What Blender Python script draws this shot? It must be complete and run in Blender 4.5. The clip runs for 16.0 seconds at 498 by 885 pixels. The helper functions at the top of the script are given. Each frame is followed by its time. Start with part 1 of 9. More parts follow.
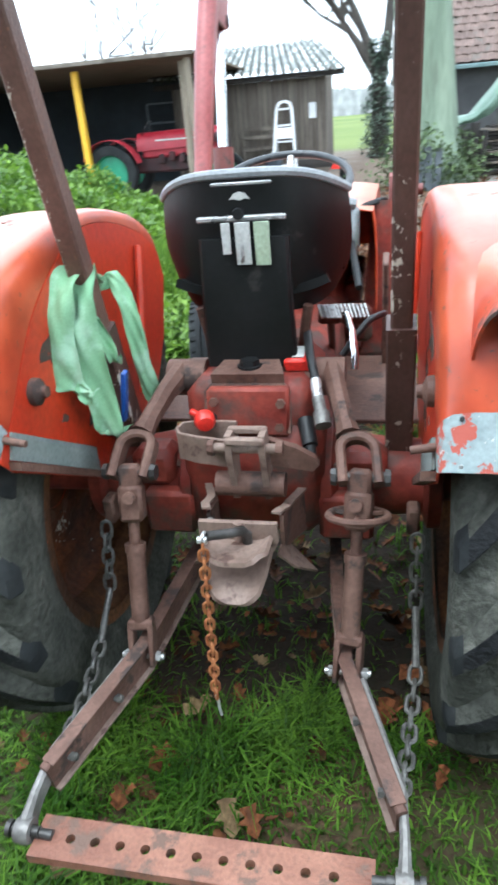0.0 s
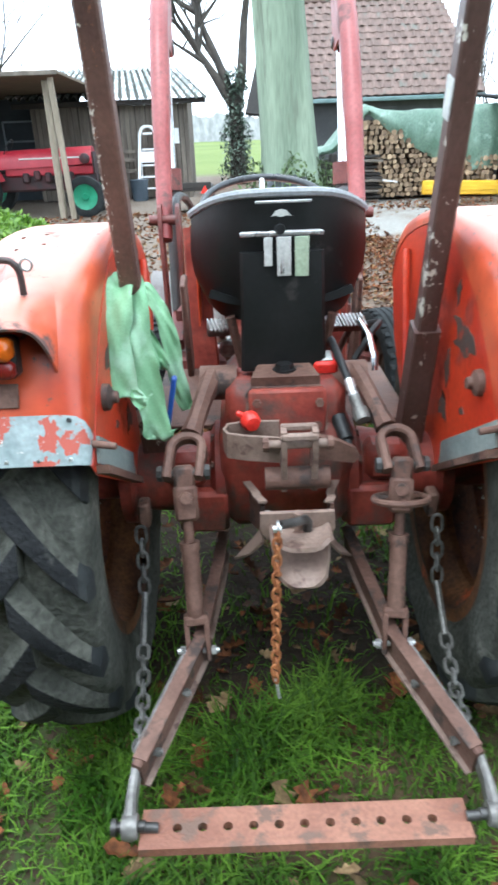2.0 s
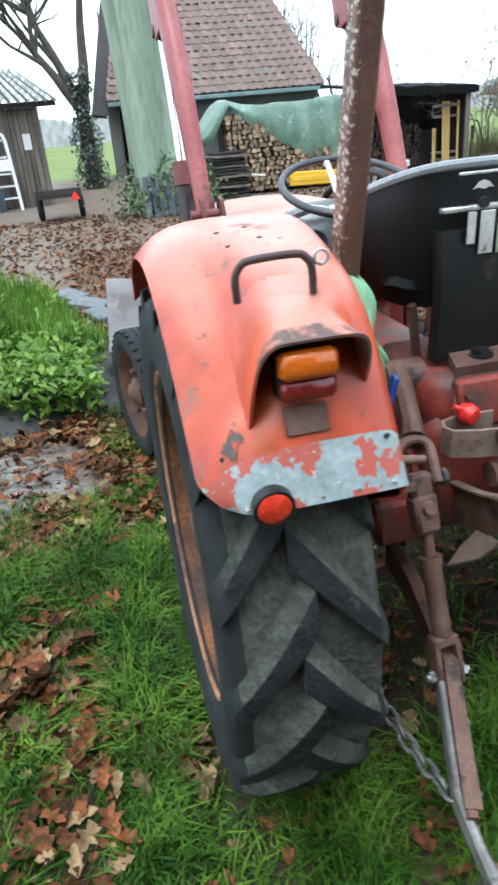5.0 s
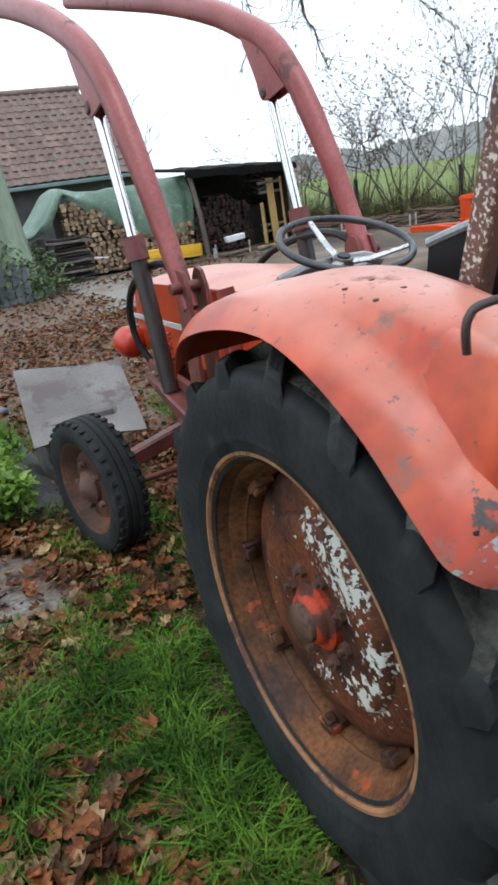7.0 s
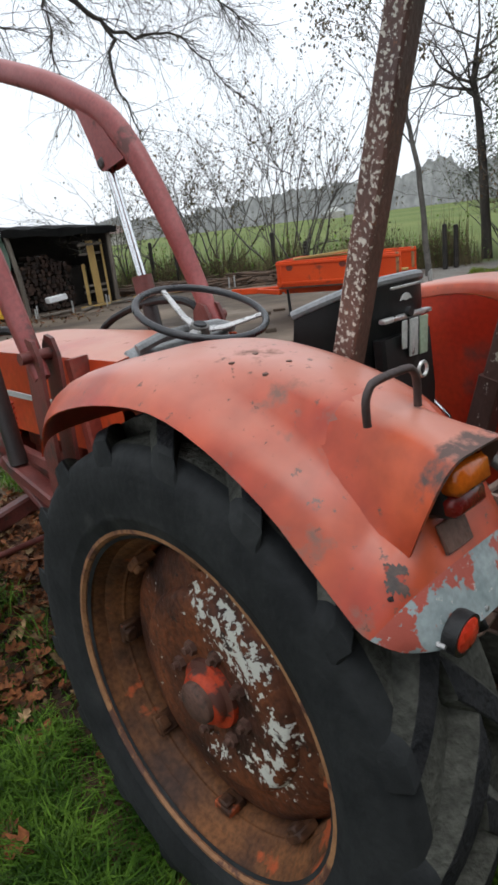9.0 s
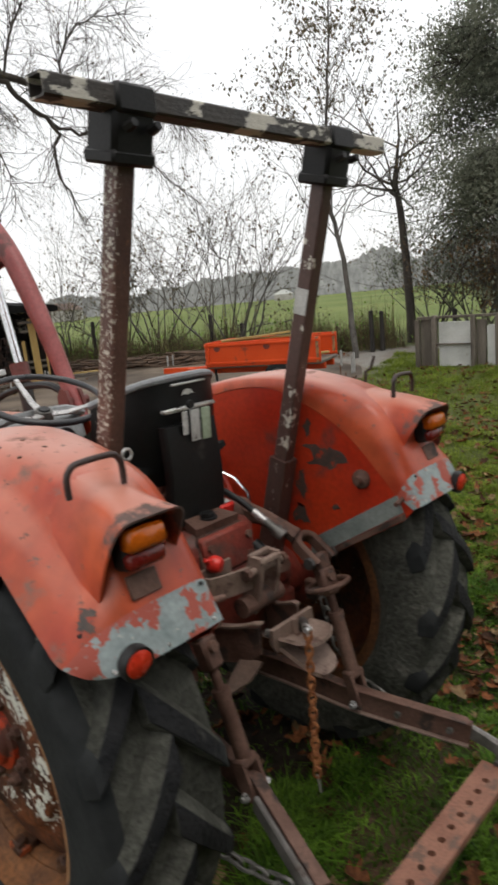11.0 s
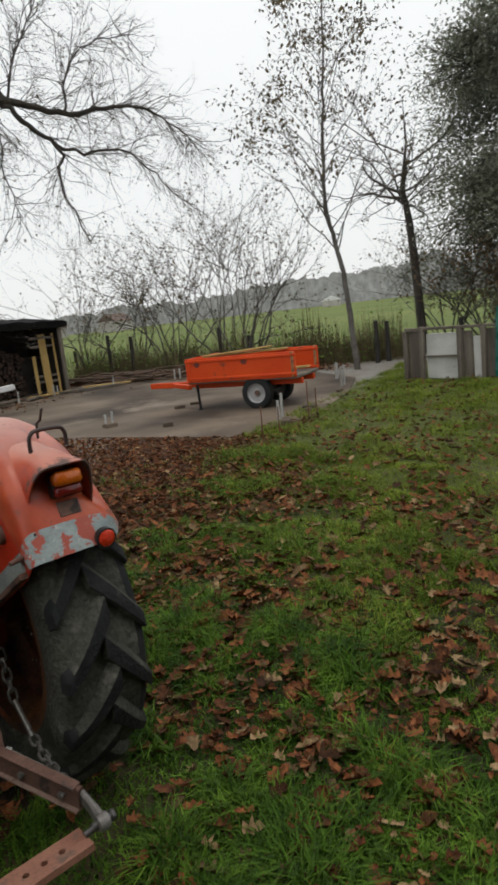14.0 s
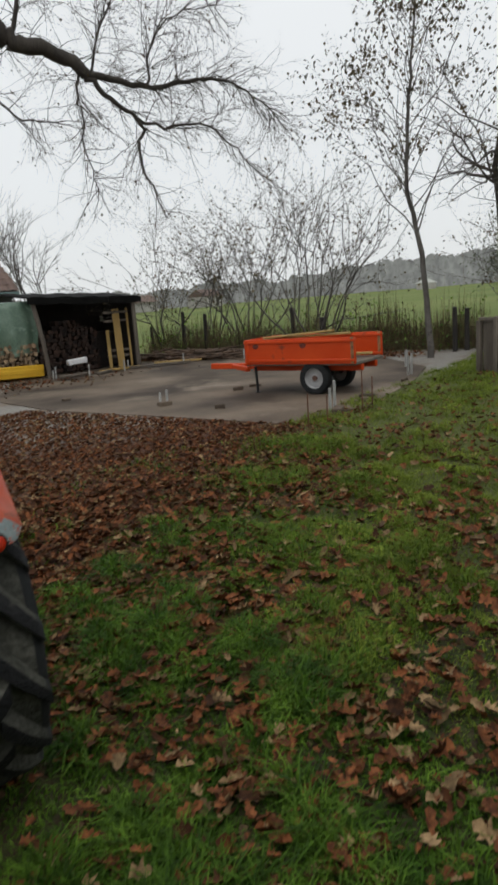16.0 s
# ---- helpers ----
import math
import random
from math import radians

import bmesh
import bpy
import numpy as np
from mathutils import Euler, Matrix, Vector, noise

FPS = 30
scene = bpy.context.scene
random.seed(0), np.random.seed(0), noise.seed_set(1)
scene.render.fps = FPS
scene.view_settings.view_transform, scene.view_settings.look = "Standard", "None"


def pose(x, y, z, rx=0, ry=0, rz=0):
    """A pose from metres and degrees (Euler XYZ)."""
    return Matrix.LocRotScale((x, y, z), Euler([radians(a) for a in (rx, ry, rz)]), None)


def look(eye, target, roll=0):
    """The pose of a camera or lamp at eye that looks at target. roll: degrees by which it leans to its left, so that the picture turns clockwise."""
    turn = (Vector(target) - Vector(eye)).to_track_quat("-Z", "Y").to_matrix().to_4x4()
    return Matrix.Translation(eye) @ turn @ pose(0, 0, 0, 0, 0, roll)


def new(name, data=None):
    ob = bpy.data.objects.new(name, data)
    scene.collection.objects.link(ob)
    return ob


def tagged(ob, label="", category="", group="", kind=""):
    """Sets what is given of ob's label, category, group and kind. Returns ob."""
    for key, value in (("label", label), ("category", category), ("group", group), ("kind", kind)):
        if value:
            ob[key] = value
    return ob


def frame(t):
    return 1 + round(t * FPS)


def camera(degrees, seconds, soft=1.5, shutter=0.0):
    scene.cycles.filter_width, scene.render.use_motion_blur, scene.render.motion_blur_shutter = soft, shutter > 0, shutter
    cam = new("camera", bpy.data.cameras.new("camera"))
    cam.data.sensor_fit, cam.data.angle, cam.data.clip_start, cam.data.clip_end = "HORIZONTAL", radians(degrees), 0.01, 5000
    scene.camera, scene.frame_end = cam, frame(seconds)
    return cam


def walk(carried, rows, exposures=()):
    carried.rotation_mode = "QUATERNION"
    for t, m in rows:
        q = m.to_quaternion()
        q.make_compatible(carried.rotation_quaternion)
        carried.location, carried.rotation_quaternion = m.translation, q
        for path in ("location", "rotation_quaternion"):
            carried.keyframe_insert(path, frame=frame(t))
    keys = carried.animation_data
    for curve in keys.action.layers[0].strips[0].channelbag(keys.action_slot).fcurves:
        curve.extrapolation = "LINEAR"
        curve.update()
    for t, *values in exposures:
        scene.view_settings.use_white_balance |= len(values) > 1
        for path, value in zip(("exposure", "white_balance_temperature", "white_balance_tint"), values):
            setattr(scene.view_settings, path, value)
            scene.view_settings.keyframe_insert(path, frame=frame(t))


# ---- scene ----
cam = camera(40.5, 16.0, 2.9, 0.5)
PATH = [
    (0, (0.318, -1.511, 1.501), (-0.089, 0.246, 0.635), -4.9),
    (0.5, (0.223, -1.561, 1.521), (0.082, 0.245, 0.674), -4.1),
    (1, (0.095, -1.68, 1.527), (0.2, 0.131, 0.686), -3.0),
    (1.5, (-0.004, -1.707, 1.532), (0.034, 0.123, 0.726), -2.5),
    (2, (-0.092, -1.667, 1.522), (-0.096, 0.152, 0.69), -2.3),
    (2.5, (-0.173, -1.57, 1.521), (-0.214, 0.242, 0.676), -5.2),
    (3, (-0.262, -1.535, 1.525), (-0.198, 0.294, 0.719), -2.0),
    (3.5, (-0.423, -1.517, 1.522), (-0.122, 0.27, 0.676), -4.5),
    (4, (-0.572, -1.582, 1.542), (-0.141, 0.191, 0.724), -3.9),
    (4.5, (-0.712, -1.524, 1.529), (-0.255, 0.252, 0.733), -3.3),
    (5, (-0.841, -1.392, 1.51), (-0.47, 0.379, 0.657), -5.2),
    (5.2, (-0.883, -1.379, 1.513), (-0.377, 0.396, 0.744), -4.0),
    (7.3, (-1.311, -0.992, 1.517), (-0.429, 0.655, 0.805), -8.4),
    (7.5, (-1.305, -0.967, 1.514), (-0.356, 0.626, 0.765), -7.7),
    (8, (-1.337, -0.95, 1.525), (-0.127, 0.498, 0.861), -5.4),
    (8.2, (-1.367, -0.939, 1.536), (-0.122, 0.487, 0.89), -6.0),
    (10.3, (-1.331, -1.199, 1.585), (-0.012, 0.218, 1.083), -7.3),
    (10.5, (-1.301, -1.274, 1.597), (0.065, 0.118, 1.158), -8.5),
    (11, (-1.263, -1.452, 1.592), (0.156, -0.106, 1.177), -5.2),
    (11.5, (-1.169, -1.626, 1.604), (0.292, -0.358, 1.096), -5.6),
    (12, (-0.989, -1.762, 1.587), (0.46, -0.46, 1.133), -7.0),
    (12.5, (-0.79, -1.903, 1.585), (0.592, -0.552, 1.068), -9.4),
    (13, (-0.67, -2.055, 1.567), (0.663, -0.656, 1.049), -5.5),
    (13.5, (-0.535, -2.204, 1.605), (0.816, -0.813, 1.116), -5.6),
    (14, (-0.341, -2.313, 1.61), (0.971, -0.853, 1.229), -6.3),
    (14.5, (-0.144, -2.317, 1.581), (1.06, -0.79, 1.111), -6.8),
    (15, (-0.075, -2.384, 1.573), (1.084, -0.835, 1.065), -6.1),
    (15.5, (0.027, -2.456, 1.578), (1.127, -0.856, 1.099), -4.2),
    (16, (0.211, -2.435, 1.604), (1.32, -0.823, 1.186), -4.4),
]
walk(cam, [(t, look(eye, target, roll)) for t, eye, target, roll in PATH],
     exposures=[(0, 1.66, 5520, 1), (2, 1.72, 5520, 1), (4.2, 1.52, 5530, 1), (5.2, 1.26, 5560, 2), (7.3, 0.52, 5850, 6), (8.2, 0.33, 5950, 7), (10.3, -0.14, 6550, 9), (11.5, 0.18, 6750, 9), (13, 0.16, 6700, 8), (14.5, -0.3, 6600, 7), (16, -0.34, 6500, 7)])

# ---- world and light: a bright overcast sky ----
world = bpy.data.worlds.new("overcast")
scene.world = world
world.use_nodes = True
wn, wl = world.node_tree.nodes, world.node_tree.links
wn.clear()
w_out, w_bg, w_sky = wn.new("ShaderNodeOutputWorld"), wn.new("ShaderNodeBackground"), wn.new("ShaderNodeTexSky")
w_sky.sky_type, w_sky.sun_disc = "NISHITA", False
w_sky.sun_elevation, w_sky.sun_rotation = radians(70), radians(210)
w_sky.dust_density, w_sky.air_density, w_sky.ozone_density = 4.0, 1.0, 2.0
w_mix = wn.new("ShaderNodeMix")
w_mix.data_type = "RGBA"
w_mix.inputs[0].default_value = 0.86
# the cloud cover is brightest overhead
w_tc, w_sep, w_lift, w_cloud = wn.new("ShaderNodeTexCoord"), wn.new("ShaderNodeSeparateXYZ"), wn.new("ShaderNodeMapRange"), wn.new("ShaderNodeVectorMath")
w_lift.inputs[1].default_value, w_lift.inputs[2].default_value, w_lift.inputs[3].default_value, w_lift.inputs[4].default_value = 0.0, 1.0, 1.12, 1.44
w_cloud.operation = "SCALE"
w_cloud.inputs[0].default_value = (9.9, 10.0, 10.25)
wl.new(w_tc.outputs["Generated"], w_sep.inputs[0])
wl.new(w_sep.outputs[2], w_lift.inputs[0])
wl.new(w_lift.outputs[0], w_cloud.inputs["Scale"])
wl.new(w_cloud.outputs[0], w_mix.inputs[7])
wl.new(w_sky.outputs[0], w_mix.inputs[6])
wl.new(w_mix.outputs[2], w_bg.inputs[0])
w_bg.inputs[1].default_value = 0.1
wl.new(w_bg.outputs[0], w_out.inputs[0])
sun = new("sun", bpy.data.lights.new("sun", "SUN"))
sun.data.energy, sun.data.angle, sun.data.color = 0.7, radians(25), (1.0, 0.96, 0.9)
sun.matrix_world = look((0, 0, 30), (4, 7, 8))


# ---- materials ----
def srgb(r, g, b):
    f = lambda v: v / 12.92 if v <= 0.04045 else ((v + 0.055) / 1.055) ** 2.4
    return (f(r / 255), f(g / 255), f(b / 255), 1)


def surf(name, c1, c2, scale=8.0, rough=0.7, metal=0.0, bump=0.15, grain=120.0, spots=None, spot_scale=6.0, spot_at=0.62,
         stretch=(1, 1, 1), rough2=None, dark2=0.75, soft=0.05, spec=0.5, bias=None, sky_fade=None, chips=None, near=None):
    """A material: two colours mixed by noise at two scales, fine bump, and an optional third colour in hard-edged
    patches, which bias makes thicker toward one side; faces that look up can be painted paler, for bleaching and sky
    sheen together; near keeps the patches round (place, radius) pairs."""
    m = bpy.data.materials.new(name)
    m.use_nodes = True
    n, l = m.node_tree.nodes, m.node_tree.links
    bsdf = n["Principled BSDF"]
    bsdf.inputs["Metallic"].default_value = metal
    bsdf.inputs["Specular IOR Level"].default_value = spec
    tc, info, off, mp = n.new("ShaderNodeTexCoord"), n.new("ShaderNodeObjectInfo"), n.new("ShaderNodeVectorMath"), n.new("ShaderNodeMapping")
    off.operation = "MULTIPLY_ADD"
    off.inputs[1].default_value = (17.0, 9.0, 5.0)
    cmb = n.new("ShaderNodeCombineXYZ")
    for k in range(3):
        l.new(info.outputs["Random"], cmb.inputs[k])
    l.new(cmb.outputs[0], off.inputs[0])
    l.new(tc.outputs["Object"], off.inputs[2])
    l.new(off.outputs[0], mp.inputs[0])
    mp.inputs["Scale"].default_value = stretch
    big, fine = n.new("ShaderNodeTexNoise"), n.new("ShaderNodeTexNoise")
    for t, s, d in ((big, scale, 6), (fine, grain, 3)):
        t.inputs["Scale"].default_value, t.inputs["Detail"].default_value = s, d
        l.new(mp.outputs[0], t.inputs["Vector"])
    ramp = n.new("ShaderNodeValToRGB")
    ramp.color_ramp.elements[0].position, ramp.color_ramp.elements[1].position = 0.36, 0.66
    ramp.color_ramp.elements[0].color, ramp.color_ramp.elements[1].color = (*c1[:3], 1), (*c2[:3], 1)
    l.new(big.outputs[0], ramp.inputs[0])
    dirt = n.new("ShaderNodeMix")
    dirt.data_type, dirt.blend_type = "RGBA", "MULTIPLY"
    dirt.inputs[0].default_value = 1.0
    fr = n.new("ShaderNodeMapRange")
    fr.inputs[1].default_value, fr.inputs[2].default_value, fr.inputs[3].default_value, fr.inputs[4].default_value = 0.3, 0.65, dark2, 1.0
    l.new(fine.outputs[0], fr.inputs[0])
    l.new(ramp.outputs[0], dirt.inputs[6])
    l.new(fr.outputs[0], dirt.inputs[7])
    colour = dirt.outputs[2]
    # paler where faces look up: the sky's sheen is put into the colour
    if sky_fade:
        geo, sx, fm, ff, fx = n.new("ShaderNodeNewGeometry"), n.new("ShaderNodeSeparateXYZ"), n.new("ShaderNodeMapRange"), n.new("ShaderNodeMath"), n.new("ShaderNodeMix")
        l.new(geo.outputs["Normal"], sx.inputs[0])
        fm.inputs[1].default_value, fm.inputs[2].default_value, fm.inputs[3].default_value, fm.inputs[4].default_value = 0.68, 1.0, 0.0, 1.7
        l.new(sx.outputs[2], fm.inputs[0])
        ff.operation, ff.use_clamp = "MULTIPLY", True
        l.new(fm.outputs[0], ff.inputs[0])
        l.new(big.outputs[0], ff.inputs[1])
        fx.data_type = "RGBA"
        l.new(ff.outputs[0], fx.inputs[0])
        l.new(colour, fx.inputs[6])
        fx.inputs[7].default_value = (*sky_fade[:3], 1)
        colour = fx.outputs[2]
    if spots:
        sp, sr, sm = n.new("ShaderNodeTexNoise"), n.new("ShaderNodeMapRange"), n.new("ShaderNodeMix")
        sp.inputs["Scale"].default_value, sp.inputs["Detail"].default_value, sp.inputs["Roughness"].default_value = spot_scale, 9, 0.62
        l.new(mp.outputs[0], sp.inputs["Vector"])
        sr.inputs[1].default_value, sr.inputs[2].default_value = spot_at, spot_at + soft
        level = sp.outputs[0]
        if bias:
            dot, add = n.new("ShaderNodeVectorMath"), n.new("ShaderNodeMath")
            dot.operation, add.operation = "DOT_PRODUCT", "ADD"
            dot.inputs[1].default_value = bias
            l.new(tc.outputs["Object"], dot.inputs[0])
            l.new(dot.outputs["Value"], add.inputs[0])
            l.new(level, add.inputs[1])
            level = add.outputs[0]
        if near:
            best = None
            for place, radius in near:
                dist, share = n.new("ShaderNodeVectorMath"), n.new("ShaderNodeMapRange")
                dist.operation = "DISTANCE"
                dist.inputs[1].default_value = place
                l.new(tc.outputs["Object"], dist.inputs[0])
                share.inputs[1].default_value, share.inputs[2].default_value, share.inputs[3].default_value, share.inputs[4].default_value = 0.0, radius * 2.1, 0.07, -0.17
                l.new(dist.outputs["Value"], share.inputs[0])
                if best is None:
                    best = share.outputs[0]
                else:
                    top = n.new("ShaderNodeMath")
                    top.operation = "MAXIMUM"
                    l.new(best, top.inputs[0])
                    l.new(share.outputs[0], top.inputs[1])
                    best = top.outputs[0]
            add = n.new("ShaderNodeMath")
            add.operation = "ADD"
            l.new(best, add.inputs[0])
            l.new(level, add.inputs[1])
            level = add.outputs[0]
        l.new(level, sr.inputs[0])
        sm.data_type = "RGBA"
        l.new(sr.outputs[0], sm.inputs[0])
        l.new(colour, sm.inputs[6])
        sm.inputs[7].default_value = (*spots[:3], 1)
        colour = sm.outputs[2]
        if rough2 is not None:
            rr = n.new("ShaderNodeMapRange")
            rr.inputs[3].default_value, rr.inputs[4].default_value = rough, rough2
            l.new(sr.outputs[0], rr.inputs[0])
            l.new(rr.outputs[0], bsdf.inputs["Roughness"])
    if not (spots and rough2 is not None):
        rr = n.new("ShaderNodeMapRange")
        rr.inputs[1].default_value, rr.inputs[2].default_value = 0.3, 0.7
        rr.inputs[3].default_value, rr.inputs[4].default_value = max(rough - 0.1, 0.02), min(rough + 0.1, 1)
        l.new(big.outputs[0], rr.inputs[0])
        l.new(rr.outputs[0], bsdf.inputs["Roughness"])
    if chips:
        cn, cr, cm = n.new("ShaderNodeTexNoise"), n.new("ShaderNodeMapRange"), n.new("ShaderNodeMix")
        cn.inputs["Scale"].default_value, cn.inputs["Detail"].default_value, cn.inputs["Roughness"].default_value = chips[1], 6, 0.7
        l.new(mp.outputs[0], cn.inputs["Vector"])
        cr.inputs[1].default_value, cr.inputs[2].default_value = chips[2], chips[2] + 0.03
        l.new(cn.outputs[0], cr.inputs[0])
        cm.data_type = "RGBA"
        l.new(cr.outputs[0], cm.inputs[0])
        l.new(colour, cm.inputs[6])
        cm.inputs[7].default_value = (*chips[0], 1)
        colour = cm.outputs[2]
    l.new(colour, bsdf.inputs["Base Color"])
    if bump:
        bp = n.new("ShaderNodeBump")
        bp.inputs["Strength"].default_value, bp.inputs["Distance"].default_value = bump, 0.01
        l.new(fine.outputs[0], bp.inputs["Height"])
        l.new(bp.outputs[0], bsdf.inputs["Normal"])
    return m


def thin(m, share=0.45):
    """Lets light through a thin leaf."""
    n, l = m.node_tree.nodes, m.node_tree.links
    bsdf, out = n["Principled BSDF"], n["Material Output"]
    tr, mx = n.new("ShaderNodeBsdfTranslucent"), n.new("ShaderNodeMixShader")
    l.new(bsdf.inputs["Base Color"].links[0].from_socket, tr.inputs[0])
    mx.inputs[0].default_value = share
    l.new(bsdf.outputs[0], mx.inputs[1])
    l.new(tr.outputs[0], mx.inputs[2])
    l.new(mx.outputs[0], out.inputs[0])
    return m


def hue_by_piece(m, low, high, island=False):
    """Multiplies the colour by a value that differs from piece to piece."""
    n, l = m.node_tree.nodes, m.node_tree.links
    bsdf = n["Principled BSDF"]
    src = bsdf.inputs["Base Color"].links[0].from_socket
    rnd = n.new("ShaderNodeNewGeometry").outputs["Random Per Island"] if island else n.new("ShaderNodeObjectInfo").outputs["Random"]
    rp = n.new("ShaderNodeValToRGB")
    rp.color_ramp.elements[0].color, rp.color_ramp.elements[1].color = (*low, 1), (*high, 1)
    mx = n.new("ShaderNodeMix")
    mx.data_type, mx.blend_type = "RGBA", "MULTIPLY"
    mx.inputs[0].default_value = 1.0
    l.new(rnd, rp.inputs[0])
    l.new(src, mx.inputs[6])
    l.new(rp.outputs[0], mx.inputs[7])
    l.new(mx.outputs[2], bsdf.inputs["Base Color"])
    return m


RED = surf("faded_red_paint", (0.37, 0.04, 0.015), (0.54, 0.1, 0.038), 5, 0.33, bump=0.08, grain=13, chips=((0.15, 0.06, 0.04), 42, 0.625), spots=(0.2, 0.1, 0.075), spot_scale=22, spot_at=0.505, rough2=0.7, dark2=0.66, soft=0.16, spec=0.45, sky_fade=(0.5, 0.22, 0.165),
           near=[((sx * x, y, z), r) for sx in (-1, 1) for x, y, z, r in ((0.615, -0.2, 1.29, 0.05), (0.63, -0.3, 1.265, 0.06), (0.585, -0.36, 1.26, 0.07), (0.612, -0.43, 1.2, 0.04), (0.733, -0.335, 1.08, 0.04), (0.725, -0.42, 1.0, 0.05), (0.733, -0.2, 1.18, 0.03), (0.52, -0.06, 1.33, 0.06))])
RED_DEEP = surf("red_orange_paint", (0.41, 0.023, 0.007), (0.54, 0.047, 0.013), 4, 0.36, bump=0.03, grain=60, chips=((0.1, 0.04, 0.03), 45, 0.68), spots=(0.1, 0.036, 0.026), spot_scale=9, spot_at=0.5, rough2=0.7, dark2=0.75, soft=0.2,
                near=[((sx * 0.398, y, z), r) for sx in (-1, 1) for y, z, r in ((-0.19, 1.087, 0.09), (-0.07, 1.0, 0.11), (-0.1, 0.885, 0.08), (-0.335, 1.03, 0.04), (0.02, 1.12, 0.05))])
PINK = surf("loader_red_paint", (0.25, 0.045, 0.042), (0.34, 0.09, 0.085), 4, 0.42, bump=0.04, grain=70, spots=(0.13, 0.055, 0.05), spot_scale=5, spot_at=0.62, rough2=0.7, sky_fade=(0.36, 0.15, 0.14))
PRIMER = surf("chipped_primer", (0.2, 0.25, 0.25), (0.33, 0.38, 0.38), 14, 0.6, bump=0.08, grain=90, spots=(0.36, 0.075, 0.05), spot_scale=19, spot_at=0.52, soft=0.015, chips=((0.5, 0.47, 0.43), 60, 0.63))
GREY_STRIP = surf("grey_primer", (0.17, 0.2, 0.19), (0.25, 0.28, 0.26), 10, 0.6, bump=0.08, spots=(0.4, 0.06, 0.03), spot_scale=6, spot_at=0.68)
RUSTY = surf("dull_red_iron", (0.098, 0.05, 0.037), (0.18, 0.102, 0.077), 9, 0.62, metal=0.1, bump=0.25, grain=90, spots=(0.05, 0.035, 0.03), spot_scale=10, spot_at=0.56, soft=0.06, spec=0.3, chips=((0.26, 0.19, 0.155), 60, 0.7))
RUST_RED = surf("greasy_red_casting", (0.17, 0.028, 0.02), (0.27, 0.052, 0.034), 9, 0.5, bump=0.25, grain=60, spots=(0.075, 0.045, 0.036), spot_scale=7, spot_at=0.49, soft=0.14, spec=0.3)
TAN = surf("dusty_steel_plate", (0.185, 0.122, 0.095), (0.27, 0.19, 0.152), 9, 0.6, metal=0.1, bump=0.2, grain=90, spots=(0.1, 0.058, 0.045), spot_scale=14, spot_at=0.56, soft=0.06)
BAR_RED = surf("worn_red_bar", (0.2, 0.082, 0.052), (0.3, 0.14, 0.092), 10, 0.65, bump=0.25, spots=(0.12, 0.07, 0.05), spot_scale=14, spot_at=0.54, soft=0.06, chips=((0.32, 0.24, 0.19), 70, 0.69))
STEEL = surf("bare_steel", (0.45, 0.44, 0.43), (0.62, 0.61, 0.6), 20, 0.3, metal=0.6, bump=0.08)
GALV = surf("grey_chain_steel", (0.115, 0.11, 0.1), (0.22, 0.21, 0.195), 30, 0.5, metal=0.5, bump=0.2)
CHAIN_RUST = surf("rusty_chain", (0.28, 0.09, 0.03), (0.42, 0.17, 0.06), 30, 0.7, metal=0.2, bump=0.3)
DARK_STEEL = surf("dark_worn_steel", (0.05, 0.046, 0.043), (0.11, 0.105, 0.1), 18, 0.45, metal=0.5, bump=0.15)
CHROME = surf("chrome_rod", (0.75, 0.76, 0.78), (0.85, 0.86, 0.87), 10, 0.14, metal=1.0, bump=0.0)
BROWN = surf("brown_tube_paint", (0.085, 0.045, 0.037), (0.125, 0.07, 0.058), 6, 0.42, metal=0.1, bump=0.08, spots=(0.55, 0.51, 0.45), spot_scale=30, spot_at=0.615, soft=0.02, stretch=(1, 1, 0.5))
BROWN_EDGE = surf("chipped_tube_paint", (0.085, 0.045, 0.037), (0.125, 0.07, 0.058), 6, 0.42, metal=0.1, bump=0.12, spots=(0.6, 0.56, 0.48), spot_scale=85, spot_at=0.5, soft=0.02, stretch=(1, 1, 0.6), near=(((0.317, -0.255, 1.67), 0.016), ((0.317, -0.24, 1.74), 0.012), ((0.317, -0.205, 1.49), 0.012), ((0.317, -0.15, 1.3), 0.018), ((0.317, -0.13, 1.22), 0.025), ((0.317, -0.11, 1.14), 0.022)))
HANDLE = surf("dark_handle_paint", (0.035, 0.022, 0.02), (0.06, 0.035, 0.03), 20, 0.5)
BROWN_WORN = surf("flaking_tube_paint", (0.096, 0.048, 0.038), (0.16, 0.08, 0.058), 9, 0.55, bump=0.25, spots=(0.6, 0.56, 0.48), spot_scale=130, spot_at=3.53, soft=0.02, stretch=(1, 1, 0.8), bias=(-8.0, 0.0, 0.0), chips=((0.21, 0.095, 0.05), 50, 0.63))
BAR_TOP = surf("weathered_bar_paint", (0.022, 0.019, 0.017), (0.055, 0.046, 0.039), 9, 0.55, bump=0.3, spots=(0.55, 0.52, 0.45), spot_scale=22, spot_at=0.49, soft=0.03, stretch=(0.5, 1, 1), near=(((-0.47, -0.35, 1.99), 0.07), ((0.47, -0.35, 1.98), 0.13), ((0.0, -0.35, 1.99), 0.05), ((-0.18, -0.35, 2.0), 0.04), ((0.2, -0.35, 1.98), 0.05)))
BLACK_PAD = surf("black_rubber_block", (0.009, 0.009, 0.01), (0.017, 0.0165, 0.016), 10, 0.45, bump=0.08, spec=0.25)
